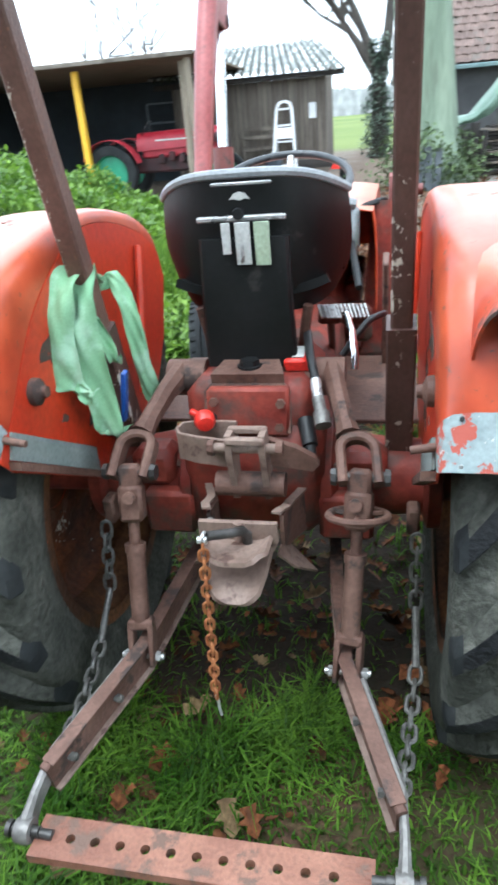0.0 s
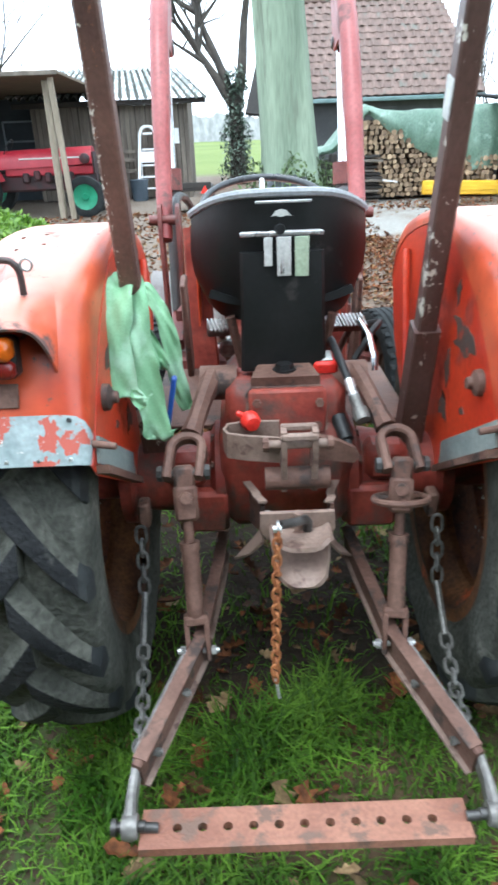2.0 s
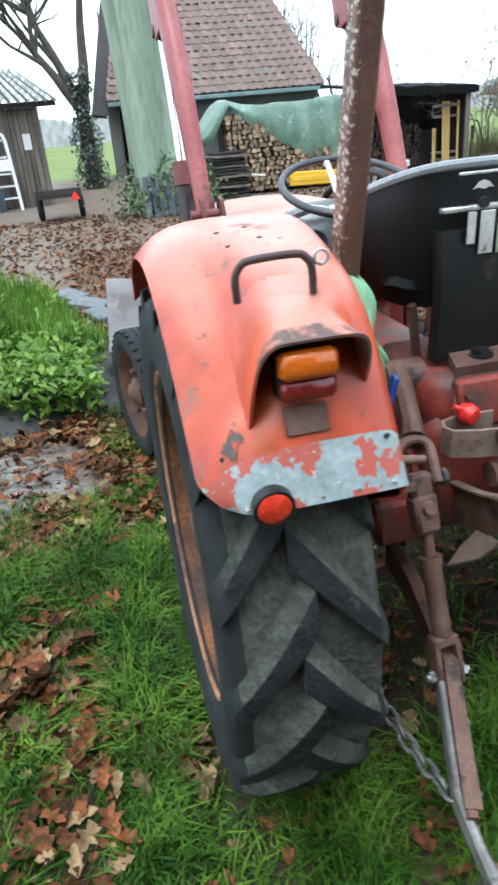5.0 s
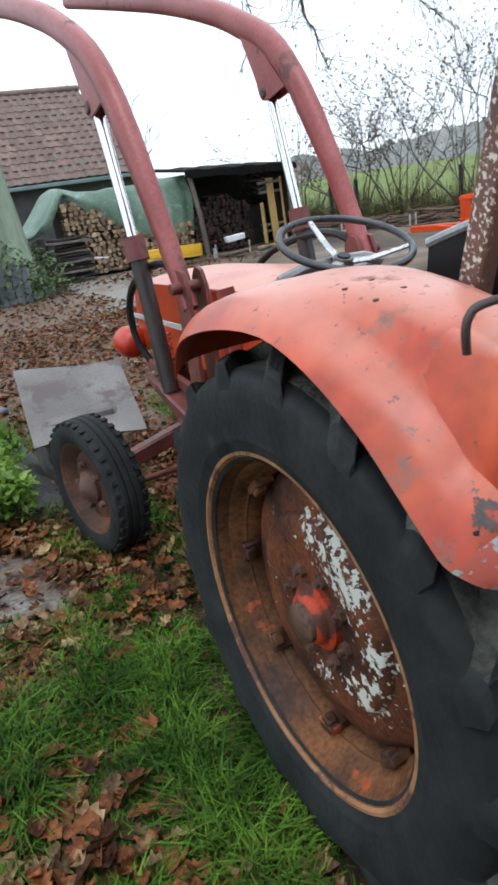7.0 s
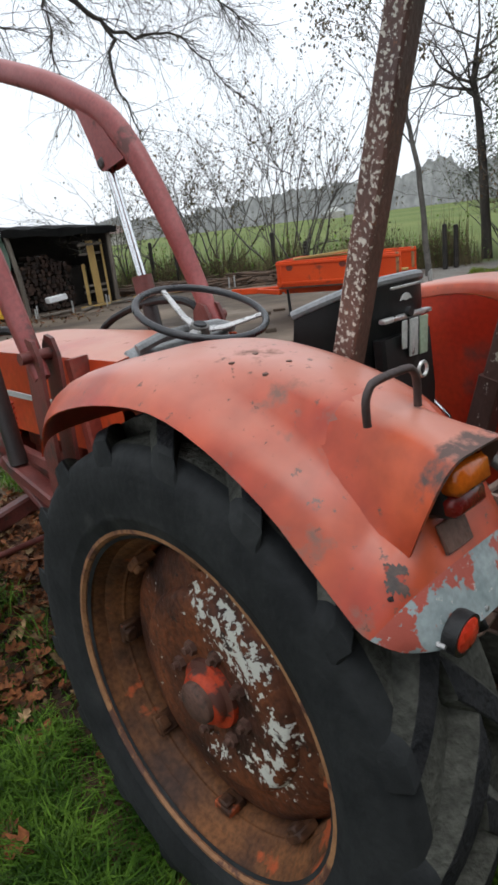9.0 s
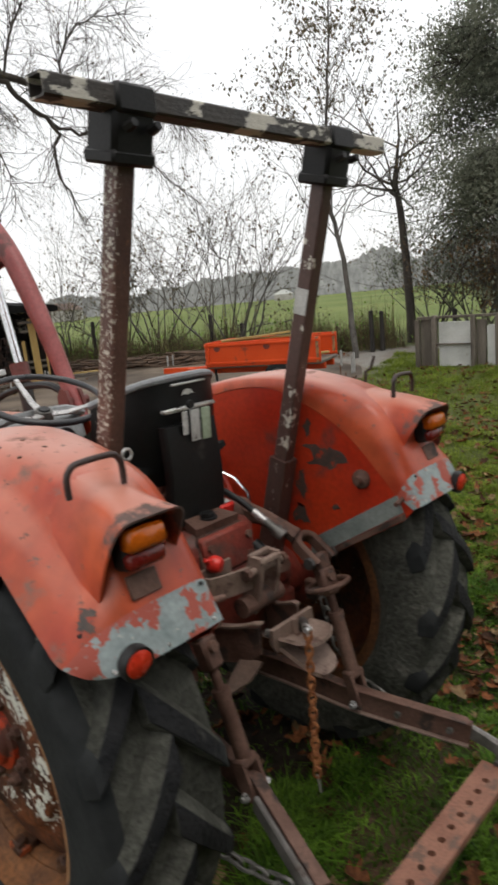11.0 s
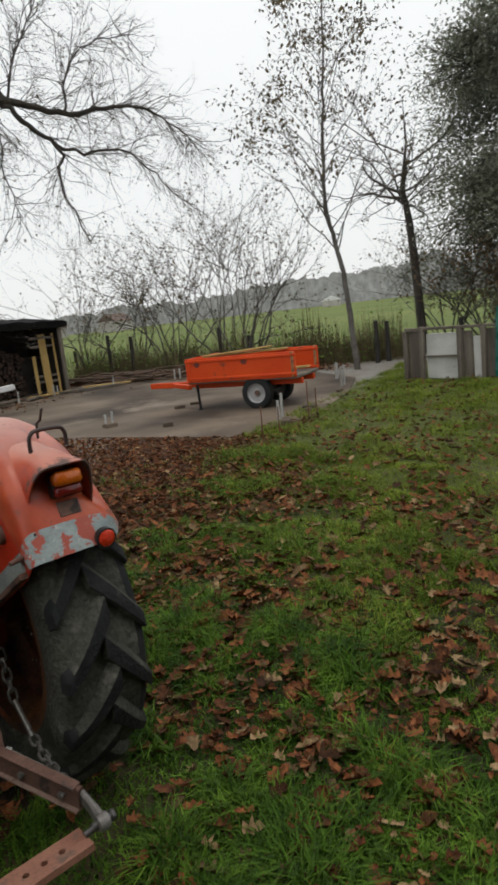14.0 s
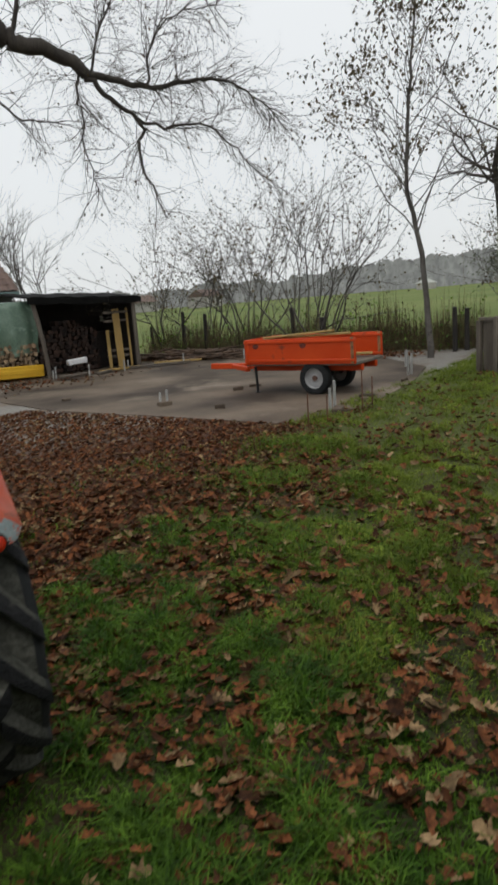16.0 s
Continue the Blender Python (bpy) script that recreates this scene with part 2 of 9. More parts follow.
SEAT_BLACK = surf("black_seat_shell", (0.006, 0.007, 0.007), (0.011, 0.011, 0.011), 5, 0.45, bump=0.05, grain=70, spots=(0.03, 0.028, 0.026), spot_scale=8, spot_at=0.62, spec=0.3)
SEAT_RIM = surf("grey_seat_piping", (0.2, 0.21, 0.22), (0.3, 0.31, 0.32), 9, 0.5)
WHITE_CARD = surf("pale_metal_label", (0.5, 0.5, 0.47), (0.6, 0.6, 0.57), 14, 0.5)
GREEN_CARD = surf("pale_green_label", (0.36, 0.45, 0.3), (0.44, 0.52, 0.38), 14, 0.6)
BLACK = surf("black_plastic", (0.014, 0.014, 0.015), (0.024, 0.024, 0.024), 12, 0.45, spec=0.3)
RUBBER = surf("worn_tyre_rubber", (0.015, 0.0165, 0.0175), (0.03, 0.032, 0.032), 7, 0.8, bump=0.25, grain=45, spots=(0.055, 0.055, 0.05), spot_scale=3.5, spot_at=0.6, soft=0.2, spec=0.2)
LUG_TOP = surf("dusty_tread_rubber", (0.052, 0.053, 0.044), (0.1, 0.1, 0.084), 9, 0.85, bump=0.9, grain=60, spots=(0.14, 0.135, 0.115), spot_scale=9, spot_at=0.6, soft=0.12, spec=0.15, dark2=0.55)
RIM = surf("rusty_rim", (0.055, 0.024, 0.013), (0.21, 0.085, 0.03), 6, 0.7, bump=0.3, grain=70, spots=(0.36, 0.075, 0.022), spot_scale=7, spot_at=0.6, soft=0.05, dark2=0.5, spec=0.3)
RIM_EDGE = surf("ochre_rim_edge", (0.2, 0.085, 0.035), (0.4, 0.2, 0.085), 9, 0.7, bump=0.25, spots=(0.1, 0.04, 0.024), spot_scale=13, spot_at=0.53, soft=0.06)
DISC_DARK = surf("dark_rusty_rim", (0.05, 0.025, 0.017), (0.12, 0.055, 0.03), 9, 0.75, bump=0.3, grain=60, spots=(0.2, 0.06, 0.03), spot_scale=9, spot_at=0.63, soft=0.08, spec=0.3)
DISC = surf("rusty_flaking_disc", (0.045, 0.018, 0.012), (0.2, 0.06, 0.02), 7, 0.62, bump=0.4, grain=60, spots=(0.6, 0.6, 0.53), spot_scale=55, spot_at=0.5, soft=0.02, dark2=0.45, spec=0.35, chips=((0.03, 0.015, 0.011), 20, 0.62), near=(((-0.06, -0.01, 0.215), 0.045), ((-0.06, -0.07, 0.19), 0.06), ((-0.06, -0.13, 0.14), 0.06), ((-0.06, -0.205, 0.0), 0.04), ((-0.06, -0.19, -0.07), 0.04), ((-0.06, -0.155, -0.125), 0.05), ((-0.06, 0.0, -0.16), 0.03)))
AMBER = surf("amber_lens", (0.5, 0.1, 0.006), (0.58, 0.13, 0.01), 12, 0.15)
RED_LENS = surf("dark_red_lens", (0.13, 0.008, 0.006), (0.18, 0.012, 0.009), 12, 0.25)
HOOD = surf("scuffed_red_paint", (0.37, 0.04, 0.015), (0.54, 0.1, 0.038), 4, 0.34, bump=0.06, grain=24, chips=((0.15, 0.06, 0.04), 34, 0.66), spots=(0.11, 0.07, 0.06), spot_scale=10, spot_at=1.69, rough2=0.75, dark2=0.75, soft=0.08, spec=0.4, bias=(0.0, -2.5, 0.0), sky_fade=(0.49, 0.205, 0.15))
HUB = surf("worn_hub_paint", (0.42, 0.04, 0.012), (0.5, 0.06, 0.02), 9, 0.5, bump=0.1, spots=(0.09, 0.035, 0.025), spot_scale=12, spot_at=0.5, soft=0.06, spec=0.3)
PATCH = surf("bare_dark_metal", (0.045, 0.033, 0.028), (0.10, 0.06, 0.045), 22, 0.6, bump=0.1, spots=(0.3, 0.035, 0.012), spot_scale=40, spot_at=0.56, soft=0.05)
# Lug tops: worn black rubber, darkened further for the shade they face.
LUG_SIDE = surf("worn_shaded_lug", (0.009, 0.0095, 0.011), (0.02, 0.02, 0.021), 14, 0.7, bump=0.7, grain=70, spec=0.2, spots=(0.05, 0.05, 0.044), spot_scale=22, spot_at=0.6, soft=0.12)
REFLECT = surf("red_reflector", (0.62, 0.035, 0.015), (0.72, 0.05, 0.02), 30, 0.25)
RED_TAG = surf("bright_red_plastic", (0.7, 0.03, 0.02), (0.8, 0.045, 0.03), 12, 0.35)
STRAP = surf("green_webbing", (0.17, 0.35, 0.18), (0.29, 0.49, 0.29), 5, 0.7, bump=0.15, grain=220, spots=(0.46, 0.66, 0.5), spot_scale=5, spot_at=0.55, soft=0.15, dark2=0.85)
BLUE = surf("blue_plastic", (0.02, 0.07, 0.3), (0.03, 0.1, 0.4), 12, 0.4)
ORANGE = surf("trailer_orange_paint", (0.6, 0.055, 0.006), (0.68, 0.075, 0.01), 3, 0.5, bump=0.05, spots=(0.25, 0.045, 0.02), spot_scale=6, spot_at=0.6, soft=0.08, spec=0.25)
BONNET = surf("orange_bonnet_paint", (0.46, 0.04, 0.009), (0.56, 0.07, 0.018), 4, 0.34, bump=0.03, grain=30, spots=(0.2, 0.08, 0.05), spot_scale=9, spot_at=0.64, rough2=0.7, soft=0.08, sky_fade=(0.53, 0.225, 0.15))
DASH_GREY = surf("silver_grey_dash", (0.2, 0.21, 0.21), (0.34, 0.35, 0.35), 8, 0.38, metal=0.4, bump=0.06)
MAST = surf("dark_mast_paint", (0.11, 0.025, 0.02), (0.19, 0.05, 0.04), 9, 0.5, bump=0.2, spots=(0.05, 0.03, 0.026), spot_scale=8, spot_at=0.55, soft=0.08)
WORN_STEEL = surf("worn_grey_steel", (0.13, 0.12, 0.11), (0.26, 0.245, 0.23), 14, 0.45, metal=0.4, bump=0.15, spots=(0.09, 0.06, 0.048), spot_scale=10, spot_at=0.58, soft=0.08)


# ---- mesh helpers ----
def finish(name, bm, material, smooth=40):
    me = bpy.data.meshes.new(name)
    bm.to_mesh(me)
    bm.free()
    for k in material if isinstance(material, (list, tuple)) else [material]:
        me.materials.append(k)
    if smooth and len(me.polygons):
        me.shade_smooth()
        me.set_sharp_from_angle(angle=radians(smooth))
    return me


def thing(name, label, category, at=(0, 0, 0), turn=0, group="", kind=""):
    """An Empty at the base of a thing that has parts."""
    ob = new(name)
    ob.matrix_world = pose(*at, 0, 0, turn)
    ob.empty_display_size = 0.1
    return tagged(ob, label, category, group, kind)


def part(name, bm, material, parent, label="", smooth=40):
    """One mesh part in the space of the thing it belongs to."""
    ob = new(name, finish(name, bm, material, smooth))
    ob.parent = parent
    if label:
        ob["label"] = label
    return ob


def single(name, bm, material, label, category, group="", kind="", at=(0, 0, 0), turn=0, smooth=40):
    """A thing that is one mesh."""
    ob = new(name, finish(name, bm, material, smooth))
    ob.matrix_world = pose(*at, 0, 0, turn)
    return tagged(ob, label, category, group, kind)


def put_faces(bm, verts, faces, mat=0):
    vs = [bm.verts.new(v) for v in verts]
    for f in faces:
        try:
            bm.faces.new([vs[k] for k in f]).material_index = mat
        except ValueError:
            pass
    return vs


def block(bm, c, s, m=None, ch=0.004, mat=0):
    """A box about c with sides s, its edges chamfered by ch, turned by m."""
    hx, hy, hz = s[0] / 2, s[1] / 2, s[2] / 2
    ch = min(ch, hx * 0.45, hy * 0.45, hz * 0.45)
    vs = []
    for x in (-1, 1):
        for y in (-1, 1):
            for z in (-1, 1):
                for k in range(3):
                    p = [x * (hx - (ch if k != 0 else 0)), y * (hy - (ch if k != 1 else 0)), z * (hz - (ch if k != 2 else 0))]
                    p = Vector(p)
                    vs.append(((m.to_3x3() @ p) if m else p) + Vector(c))
    idx = lambda x, y, z, k: ((x * 2 + y) * 2 + z) * 3 + k
    faces = []
    for a, b in ((0, 1),):
        faces.append([idx(1, 0, 0, 0), idx(1, 1, 0, 0), idx(1, 1, 1, 0), idx(1, 0, 1, 0)])
        faces.append([idx(0, 0, 0, 0), idx(0, 0, 1, 0), idx(0, 1, 1, 0), idx(0, 1, 0, 0)])
        faces.append([idx(0, 1, 0, 1), idx(0, 1, 1, 1), idx(1, 1, 1, 1), idx(1, 1, 0, 1)])
        faces.append([idx(0, 0, 0, 1), idx(1, 0, 0, 1), idx(1, 0, 1, 1), idx(0, 0, 1, 1)])
        faces.append([idx(0, 0, 1, 2), idx(1, 0, 1, 2), idx(1, 1, 1, 2), idx(0, 1, 1, 2)])
        faces.append([idx(0, 0, 0, 2), idx(0, 1, 0, 2), idx(1, 1, 0, 2), idx(1, 0, 0, 2)])
    for y in (0, 1):
        for z in (0, 1):
            faces.append([idx(0, y, z, 1), idx(1, y, z, 1), idx(1, y, z, 2), idx(0, y, z, 2)])
    for x in (0, 1):
        for z in (0, 1):
            faces.append([idx(x, 0, z, 0), idx(x, 1, z, 0), idx(x, 1, z, 2), idx(x, 0, z, 2)])
    for x in (0, 1):
        for y in (0, 1):
            faces.append([idx(x, y, 0, 0), idx(x, y, 1, 0), idx(x, y, 1, 1), idx(x, y, 0, 1)])
            for z in (0, 1):
                faces.append([idx(x, y, z, 0), idx(x, y, z, 1), idx(x, y, z, 2)])
    put_faces(bm, vs, faces, mat)
    return bm


def tidy(bm):
    bmesh.ops.recalc_face_normals(bm, faces=bm.faces[:])
    return bm


def frame_of(d):
    """Two axes across a direction."""
    d = Vector(d).normalized()
    a = Vector((0, 0, 1)) if abs(d.z) < 0.95 else Vector((0, 1, 0))
    u = d.cross(a).normalized()
    return u, u.cross(d).normalized()


def rod(bm, p0, p1, r0, r1=None, seg=14, mat=0, ends=True):
    """A round bar from p0 to p1."""
    p0, p1 = Vector(p0), Vector(p1)
    r1 = r0 if r1 is None else r1
    u, v = frame_of(p1 - p0)
    ring = [[bm.verts.new(p + r * (math.cos(a) * u + math.sin(a) * v)) for a in [2 * math.pi * k / seg for k in range(seg)]] for p, r in ((p0, r0), (p1, r1))]
    for k in range(seg):
        bm.faces.new([ring[0][k], ring[0][(k + 1) % seg], ring[1][(k + 1) % seg], ring[1][k]]).material_index = mat
    if ends:
        bm.faces.new(ring[0][::-1]).material_index = mat
        bm.faces.new(ring[1]).material_index = mat
    return bm


def tube(bm, pts, r, seg=10, closed=False, mat=0, ry=None):
    """A bar swept along points; r may be a list; ry gives a flattened section."""
    pts = [Vector(p) for p in pts]
    n = len(pts)
    rs = r if isinstance(r, (list, tuple)) else [r] * n
    u = None
    rings = []
    for k in range(n):
        if closed:
            d = (pts[(k + 1) % n] - pts[k - 1]).normalized()
        else:
            d = (pts[min(k + 1, n - 1)] - pts[max(k - 1, 0)]).normalized()
        if u is None:
            u, v = frame_of(d)
        else:
            u = (u - d * u.dot(d)).normalized()
            v = u.cross(d).normalized()
        q = ry if ry else rs[k]
        rings.append([bm.verts.new(pts[k] + rs[k] * math.cos(a) * u + q * math.sin(a) * v) for a in [2 * math.pi * j / seg for j in range(seg)]])
    for k in range(n if closed else n - 1):
        a, b = rings[k], rings[(k + 1) % n]
        for j in range(seg):
            bm.faces.new([a[j], a[(j + 1) % seg], b[(j + 1) % seg], b[j]]).material_index = mat
    if not closed:
        bm.faces.new(rings[0][::-1]).material_index = mat
        bm.faces.new(rings[-1]).material_index = mat
    return bm


def sweep(bm, pts, side, w, h, ch=0.15, mat=0):
    """A rectangular bar along points: w across the given side axis, h across the other; corners rounded by ch of the size."""
    pts, side = [Vector(p) for p in pts], Vector(side).normalized()
    ws = w if isinstance(w, (list, tuple)) else [w] * len(pts)
    hs = h if isinstance(h, (list, tuple)) else [h] * len(pts)
    rings = []
    for k, p in enumerate(pts):
        d = (pts[min(k + 1, len(pts) - 1)] - pts[max(k - 1, 0)]).normalized()
        v = d.cross(side).normalized()
        s = v.cross(d).normalized()
        c = min(ws[k], hs[k]) * ch
        a, b = ws[k] / 2, hs[k] / 2
        rings.append([bm.verts.new(p + x * s + y * v) for x, y in ((a - c, b), (a, b - c), (a, c - b), (a - c, -b), (c - a, -b), (-a, c - b), (-a, b - c), (c - a, b))])
    for a, b in zip(rings, rings[1:]):
        for j in range(8):
            bm.faces.new([a[j], b[j], b[(j + 1) % 8], a[(j + 1) % 8]]).material_index = mat
    bm.faces.new(rings[0]).material_index = mat
    bm.faces.new(rings[-1][::-1]).material_index = mat
    return bm


def lathe(bm, profile, centre, axis="x", seg=48, mat=0, closed=False):
    """A profile of (radius, offset along the axis) turned about the axis through the centre."""
    c = Vector(centre)
    rings = []
    for r, o in profile:
        ring = []
        for k in range(seg):
            a = 2 * math.pi * k / seg
            p, q = r * math.cos(a), r * math.sin(a)
            ring.append(bm.verts.new(c + Vector((o, p, q) if axis == "x" else (p, o, q) if axis == "y" else (p, q, o))))
        rings.append(ring)
    pairs = list(zip(rings, rings[1:])) + ([(rings[-1], rings[0])] if closed else [])
    for a, b in pairs:
        for k in range(seg):
            bm.faces.new([a[k], a[(k + 1) % seg], b[(k + 1) % seg], b[k]]).material_index = mat
    return bm


def slab(bm, outline, thick, to=None, mat=0):
    """A flat plate: an outline in the xy plane, extruded by thick along z, moved by the matrix to."""
    to = to or Matrix()
    n = len(outline)
    lo = [bm.verts.new(to @ Vector((x, y, 0))) for x, y in outline]
    hi = [bm.verts.new(to @ Vector((x, y, thick))) for x, y in outline]
    bm.faces.new(lo[::-1]).material_index = mat
    bm.faces.new(hi).material_index = mat
    for k in range(n):
        bm.faces.new([lo[k], lo[(k + 1) % n], hi[(k + 1) % n], hi[k]]).material_index = mat
    return bm


def shell(bm, rows, thick=0.0, mats=None, closed=False):
    """A sheet through rows of points, given a thickness by a second copy offset along the normals."""
    grid = [[bm.verts.new(p) for p in row] for row in rows]
    for i in range(len(grid) - 1):
        m = len(grid[i])
        for j in range(m if closed else m - 1):
            f = bm.faces.new([grid[i][j], grid[i][(j + 1) % m], grid[i + 1][(j + 1) % m], grid[i + 1][j]])
            f.material_index = mats[i] if mats else 0
    if thick:
        bm.normal_update()
        geom = bmesh.ops.solidify(bm, geom=bm.faces[:], thickness=thick)
    return bm


def YZ(x):
    """A matrix that lays an outline of (y, z) into the plane at x, with its thickness along +x."""
    return Matrix(((0, 0, 1, x), (1, 0, 0, 0), (0, 1, 0, 0), (0, 0, 0, 1)))


def XZ(y):
    """A matrix that lays an outline of (x, z) into the plane at y, with its thickness along -y."""
    return Matrix(((1, 0, 0, 0), (0, 0, -1, y), (0, 1, 0, 0), (0, 0, 0, 1)))


def hexbolt(bm, c, d, r=0.011, h=0.01, mat=0):
    rod(bm, c, Vector(c) + Vector(d).normalized() * h, r, r, 6, mat)
    return bm


def chain(name, a, b, link, wire, material, parent, label, sag=0.0, squash=0.6):
    """A chain from a to b, each link its own ring."""
    a, b = Vector(a), Vector(b)
    n = max(2, int((b - a).length / (link * 0.72)))
    bm0 = bmesh.new()
    pts = []
    for k in range(14):
        t = 2 * math.pi * k / 14
        x, y = math.cos(t), math.sin(t)
        pts.append((x * link * squash * 0.5, 0, y * link * squash * 0.5 + math.copysign(link * (1 - squash) * 0.5, y) if abs(y) > 1e-6 else 0))
    tube(bm0, pts, wire, 6, True)
    me = finish("link", bm0, material)
    first = None
    for k in range(n):
        t = (k + 0.5) / n
        p = a.lerp(b, t) + Vector((0, 0, -sag * 4 * t * (1 - t)))
        d = (b - a) + Vector((0, 0, -sag * 4 * (1 - 2 * t)))
        q = d.to_track_quat("Z", "Y").to_matrix().to_4x4()
        ob = new("link", me)
        ob.parent = parent
        ob.matrix_local = Matrix.Translation(p) @ q @ pose(0, 0, 0, 0, 0, 90 * (k % 2) + 20 * math.sin(k * 3.1))
        if label and first is None:
            ob["label"] = label
            first = ob


# ---- ground ----
def ground_material():
    """Grass with bare and leaf-covered zones near the yard, a drive of grey gravel, and far fields."""
    m = bpy.data.materials.new("yard_ground")
    m.use_nodes = True
    n, l = m.node_tree.nodes, m.node_tree.links
    bsdf = n["Principled BSDF"]
    bsdf.inputs["Roughness"].default_value = 0.9
    bsdf.inputs["Specular IOR Level"].default_value = 0.2
    geo = n.new("ShaderNodeNewGeometry")

    def noise_tex(s, d=5):
        t = n.new("ShaderNodeTexNoise")
        t.inputs["Scale"].default_value, t.inputs["Detail"].default_value = s, d
        l.new(geo.outputs["Position"], t.inputs["Vector"])
        return t.outputs[0]

    def ramp(src, a, b, lo=0.0, hi=1.0):
        r = n.new("ShaderNodeMapRange")
        r.inputs[1].default_value, r.inputs[2].default_value, r.inputs[3].default_value, r.inputs[4].default_value = a, b, lo, hi
        l.new(src, r.inputs[0])
        return r.outputs[0]

    def op(kind, a, b):
        q = n.new("ShaderNodeMath")
        q.operation = kind
        for k, v in enumerate((a, b)):
            if isinstance(v, (int, float)):
                q.inputs[k].default_value = v
            else:
                l.new(v, q.inputs[k])
        return q.outputs[0]

    def blend(f, a, b):
        x = n.new("ShaderNodeMix")
        x.data_type = "RGBA"
        l.new(f, x.inputs[0])
        for k, v in ((6, a), (7, b)):
            if isinstance(v, tuple):
                x.inputs[k].default_value = (*v, 1)
            else:
                l.new(v, x.inputs[k])
        return x.outputs[2]

    sep = n.new("ShaderNodeSeparateXYZ")
    l.new(geo.outputs["Position"], sep.inputs[0])
    X, Y = sep.outputs[0], sep.outputs[1]
    wob = op("MULTIPLY", op("SUBTRACT", noise_tex(0.9), 0.5), 2.2)
    fine = noise_tex(35)
    grass = blend(ramp(noise_tex(2.5), 0.35, 0.65), (0.024, 0.042, 0.011), (0.044, 0.072, 0.017))
    grass = blend(ramp(fine, 0.35, 0.6), grass, (0.04, 0.026, 0.016))
    # lighter toward the far lawn, its stronger light painted into the ground
    grass = blend(op("MULTIPLY", ramp(X, 2.5, 6.0), 0.8), grass, (0.085, 0.1, 0.03))
    litter = blend(ramp(noise_tex(22), 0.35, 0.65), (0.04, 0.022, 0.014), (0.1, 0.05, 0.031))
    litter = blend(ramp(noise_tex(60), 0.5, 0.7), litter, (0.15, 0.075, 0.05))
    gravel = blend(ramp(noise_tex(50), 0.35, 0.65), (0.14, 0.132, 0.118), (0.31, 0.295, 0.27))
    gravel = blend(ramp(noise_tex(1.4), 0.45, 0.7), gravel, (0.16, 0.12, 0.09))
    field = blend(ramp(noise_tex(0.05), 0.35, 0.65), (0.1, 0.135, 0.033), (0.145, 0.175, 0.05))
    # leaf-covered zone between the tractor and the concrete, and on the yard beyond
    left = ramp(X, -1.3, -0.4, 1.1, 0.0)
    d1 = op("SUBTRACT", op("ADD", op("SUBTRACT", op("MULTIPLY", Y, 0.75), op("MULTIPLY", op("MAXIMUM", X, 0.0), 0.64)), wob), left)
    zone = ramp(d1, -0.75, 0.25)
    col = blend(zone, grass, litter)
    bare = op("MULTIPLY", ramp(op("ADD", X, wob), -1.4, -0.9, 1.0, 0.0), ramp(op("ADD", Y, wob), 1.4, 0.6, 1.0, 0.0))
    col = blend(op("MULTIPLY", bare, 0.8), col, gravel)
    dirt = blend(ramp(noise_tex(18), 0.35, 0.65), (0.1, 0.074, 0.054), (0.19, 0.15, 0.115))
    trodden = op("MULTIPLY", ramp(op("ADD", Y, wob), 2.8, 3.8), ramp(op("ADD", X, wob), 2.6, 1.4))
    col = blend(op("MULTIPLY", trodden, 0.75), col, dirt)
    # shade under the tractor, painted into the ground as near-black soil colour
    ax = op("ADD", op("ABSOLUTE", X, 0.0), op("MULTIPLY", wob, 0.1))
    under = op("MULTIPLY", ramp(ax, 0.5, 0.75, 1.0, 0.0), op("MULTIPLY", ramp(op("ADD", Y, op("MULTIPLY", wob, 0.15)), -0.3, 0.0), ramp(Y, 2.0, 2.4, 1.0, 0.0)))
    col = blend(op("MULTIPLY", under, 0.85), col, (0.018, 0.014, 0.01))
    # gravel yard toward the sheds
    gx = op("MULTIPLY", ramp(op("ADD", X, wob), 1.3, 2.2), ramp(op("ADD", Y, wob), 5.2, 6.4))
    col = blend(gx, col, gravel)
    # meadow beyond the fence
    far = op("MAXIMUM", ramp(op("SUBTRACT", op("ADD", op("MULTIPLY", X, 0.82), op("MULTIPLY", Y, 0.57)), 16.0), 0.0, 1.2), ramp(Y, 27.0, 30.0))
    col = blend(far, col, field)
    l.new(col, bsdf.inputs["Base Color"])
    bp = n.new("ShaderNodeBump")
    bp.inputs["Strength"].default_value, bp.inputs["Distance"].default_value = 0.6, 0.02
    l.new(fine, bp.inputs["Height"])
    l.new(bp.outputs[0], bsdf.inputs["Normal"])
    return m


def rise(x, y):
    """The height of the ground: a bank behind the concrete, small bumps on the lawn."""
    near = 0.012 * noise.noise(Vector((x * 1.3, y * 1.3, 0.0))) + 0.008 * noise.noise(Vector((x * 4.1, y * 4.1, 3.0)))
    bank = 0.16 * max(0.0, min(1.0, (x - 6.0) / 3.0)) * max(0.0, min(1.0, (4.6 - y + 0.35 * (x - 7)) / 2.5))
    flat = 1.0 if math.hypot(x, y) < 25 else 0.0
    hollow = max(0.0, min(1.0, (1.75 - math.hypot(x, max(0.0, -0.2 - y, y - 1.3))) / 0.9))
    near -= 0.042 * hollow * hollow * (3 - 2 * hollow)
    far = 0.0
    if x > 16:
        far = 0.006 * (x - 16)
    return near * flat + bank * 0.6 + far * (1.0 if x < 200 else 0.0)


def axis_steps():
    near = list(np.arange(-9, 16.01, 0.25))
    out, v, s = [], 16.0, 0.5
    while v < 1500:
        v += s
        s *= 1.35
        out.append(v)
    return [-9 - (o - 16) for o in out[::-1]] + near + out


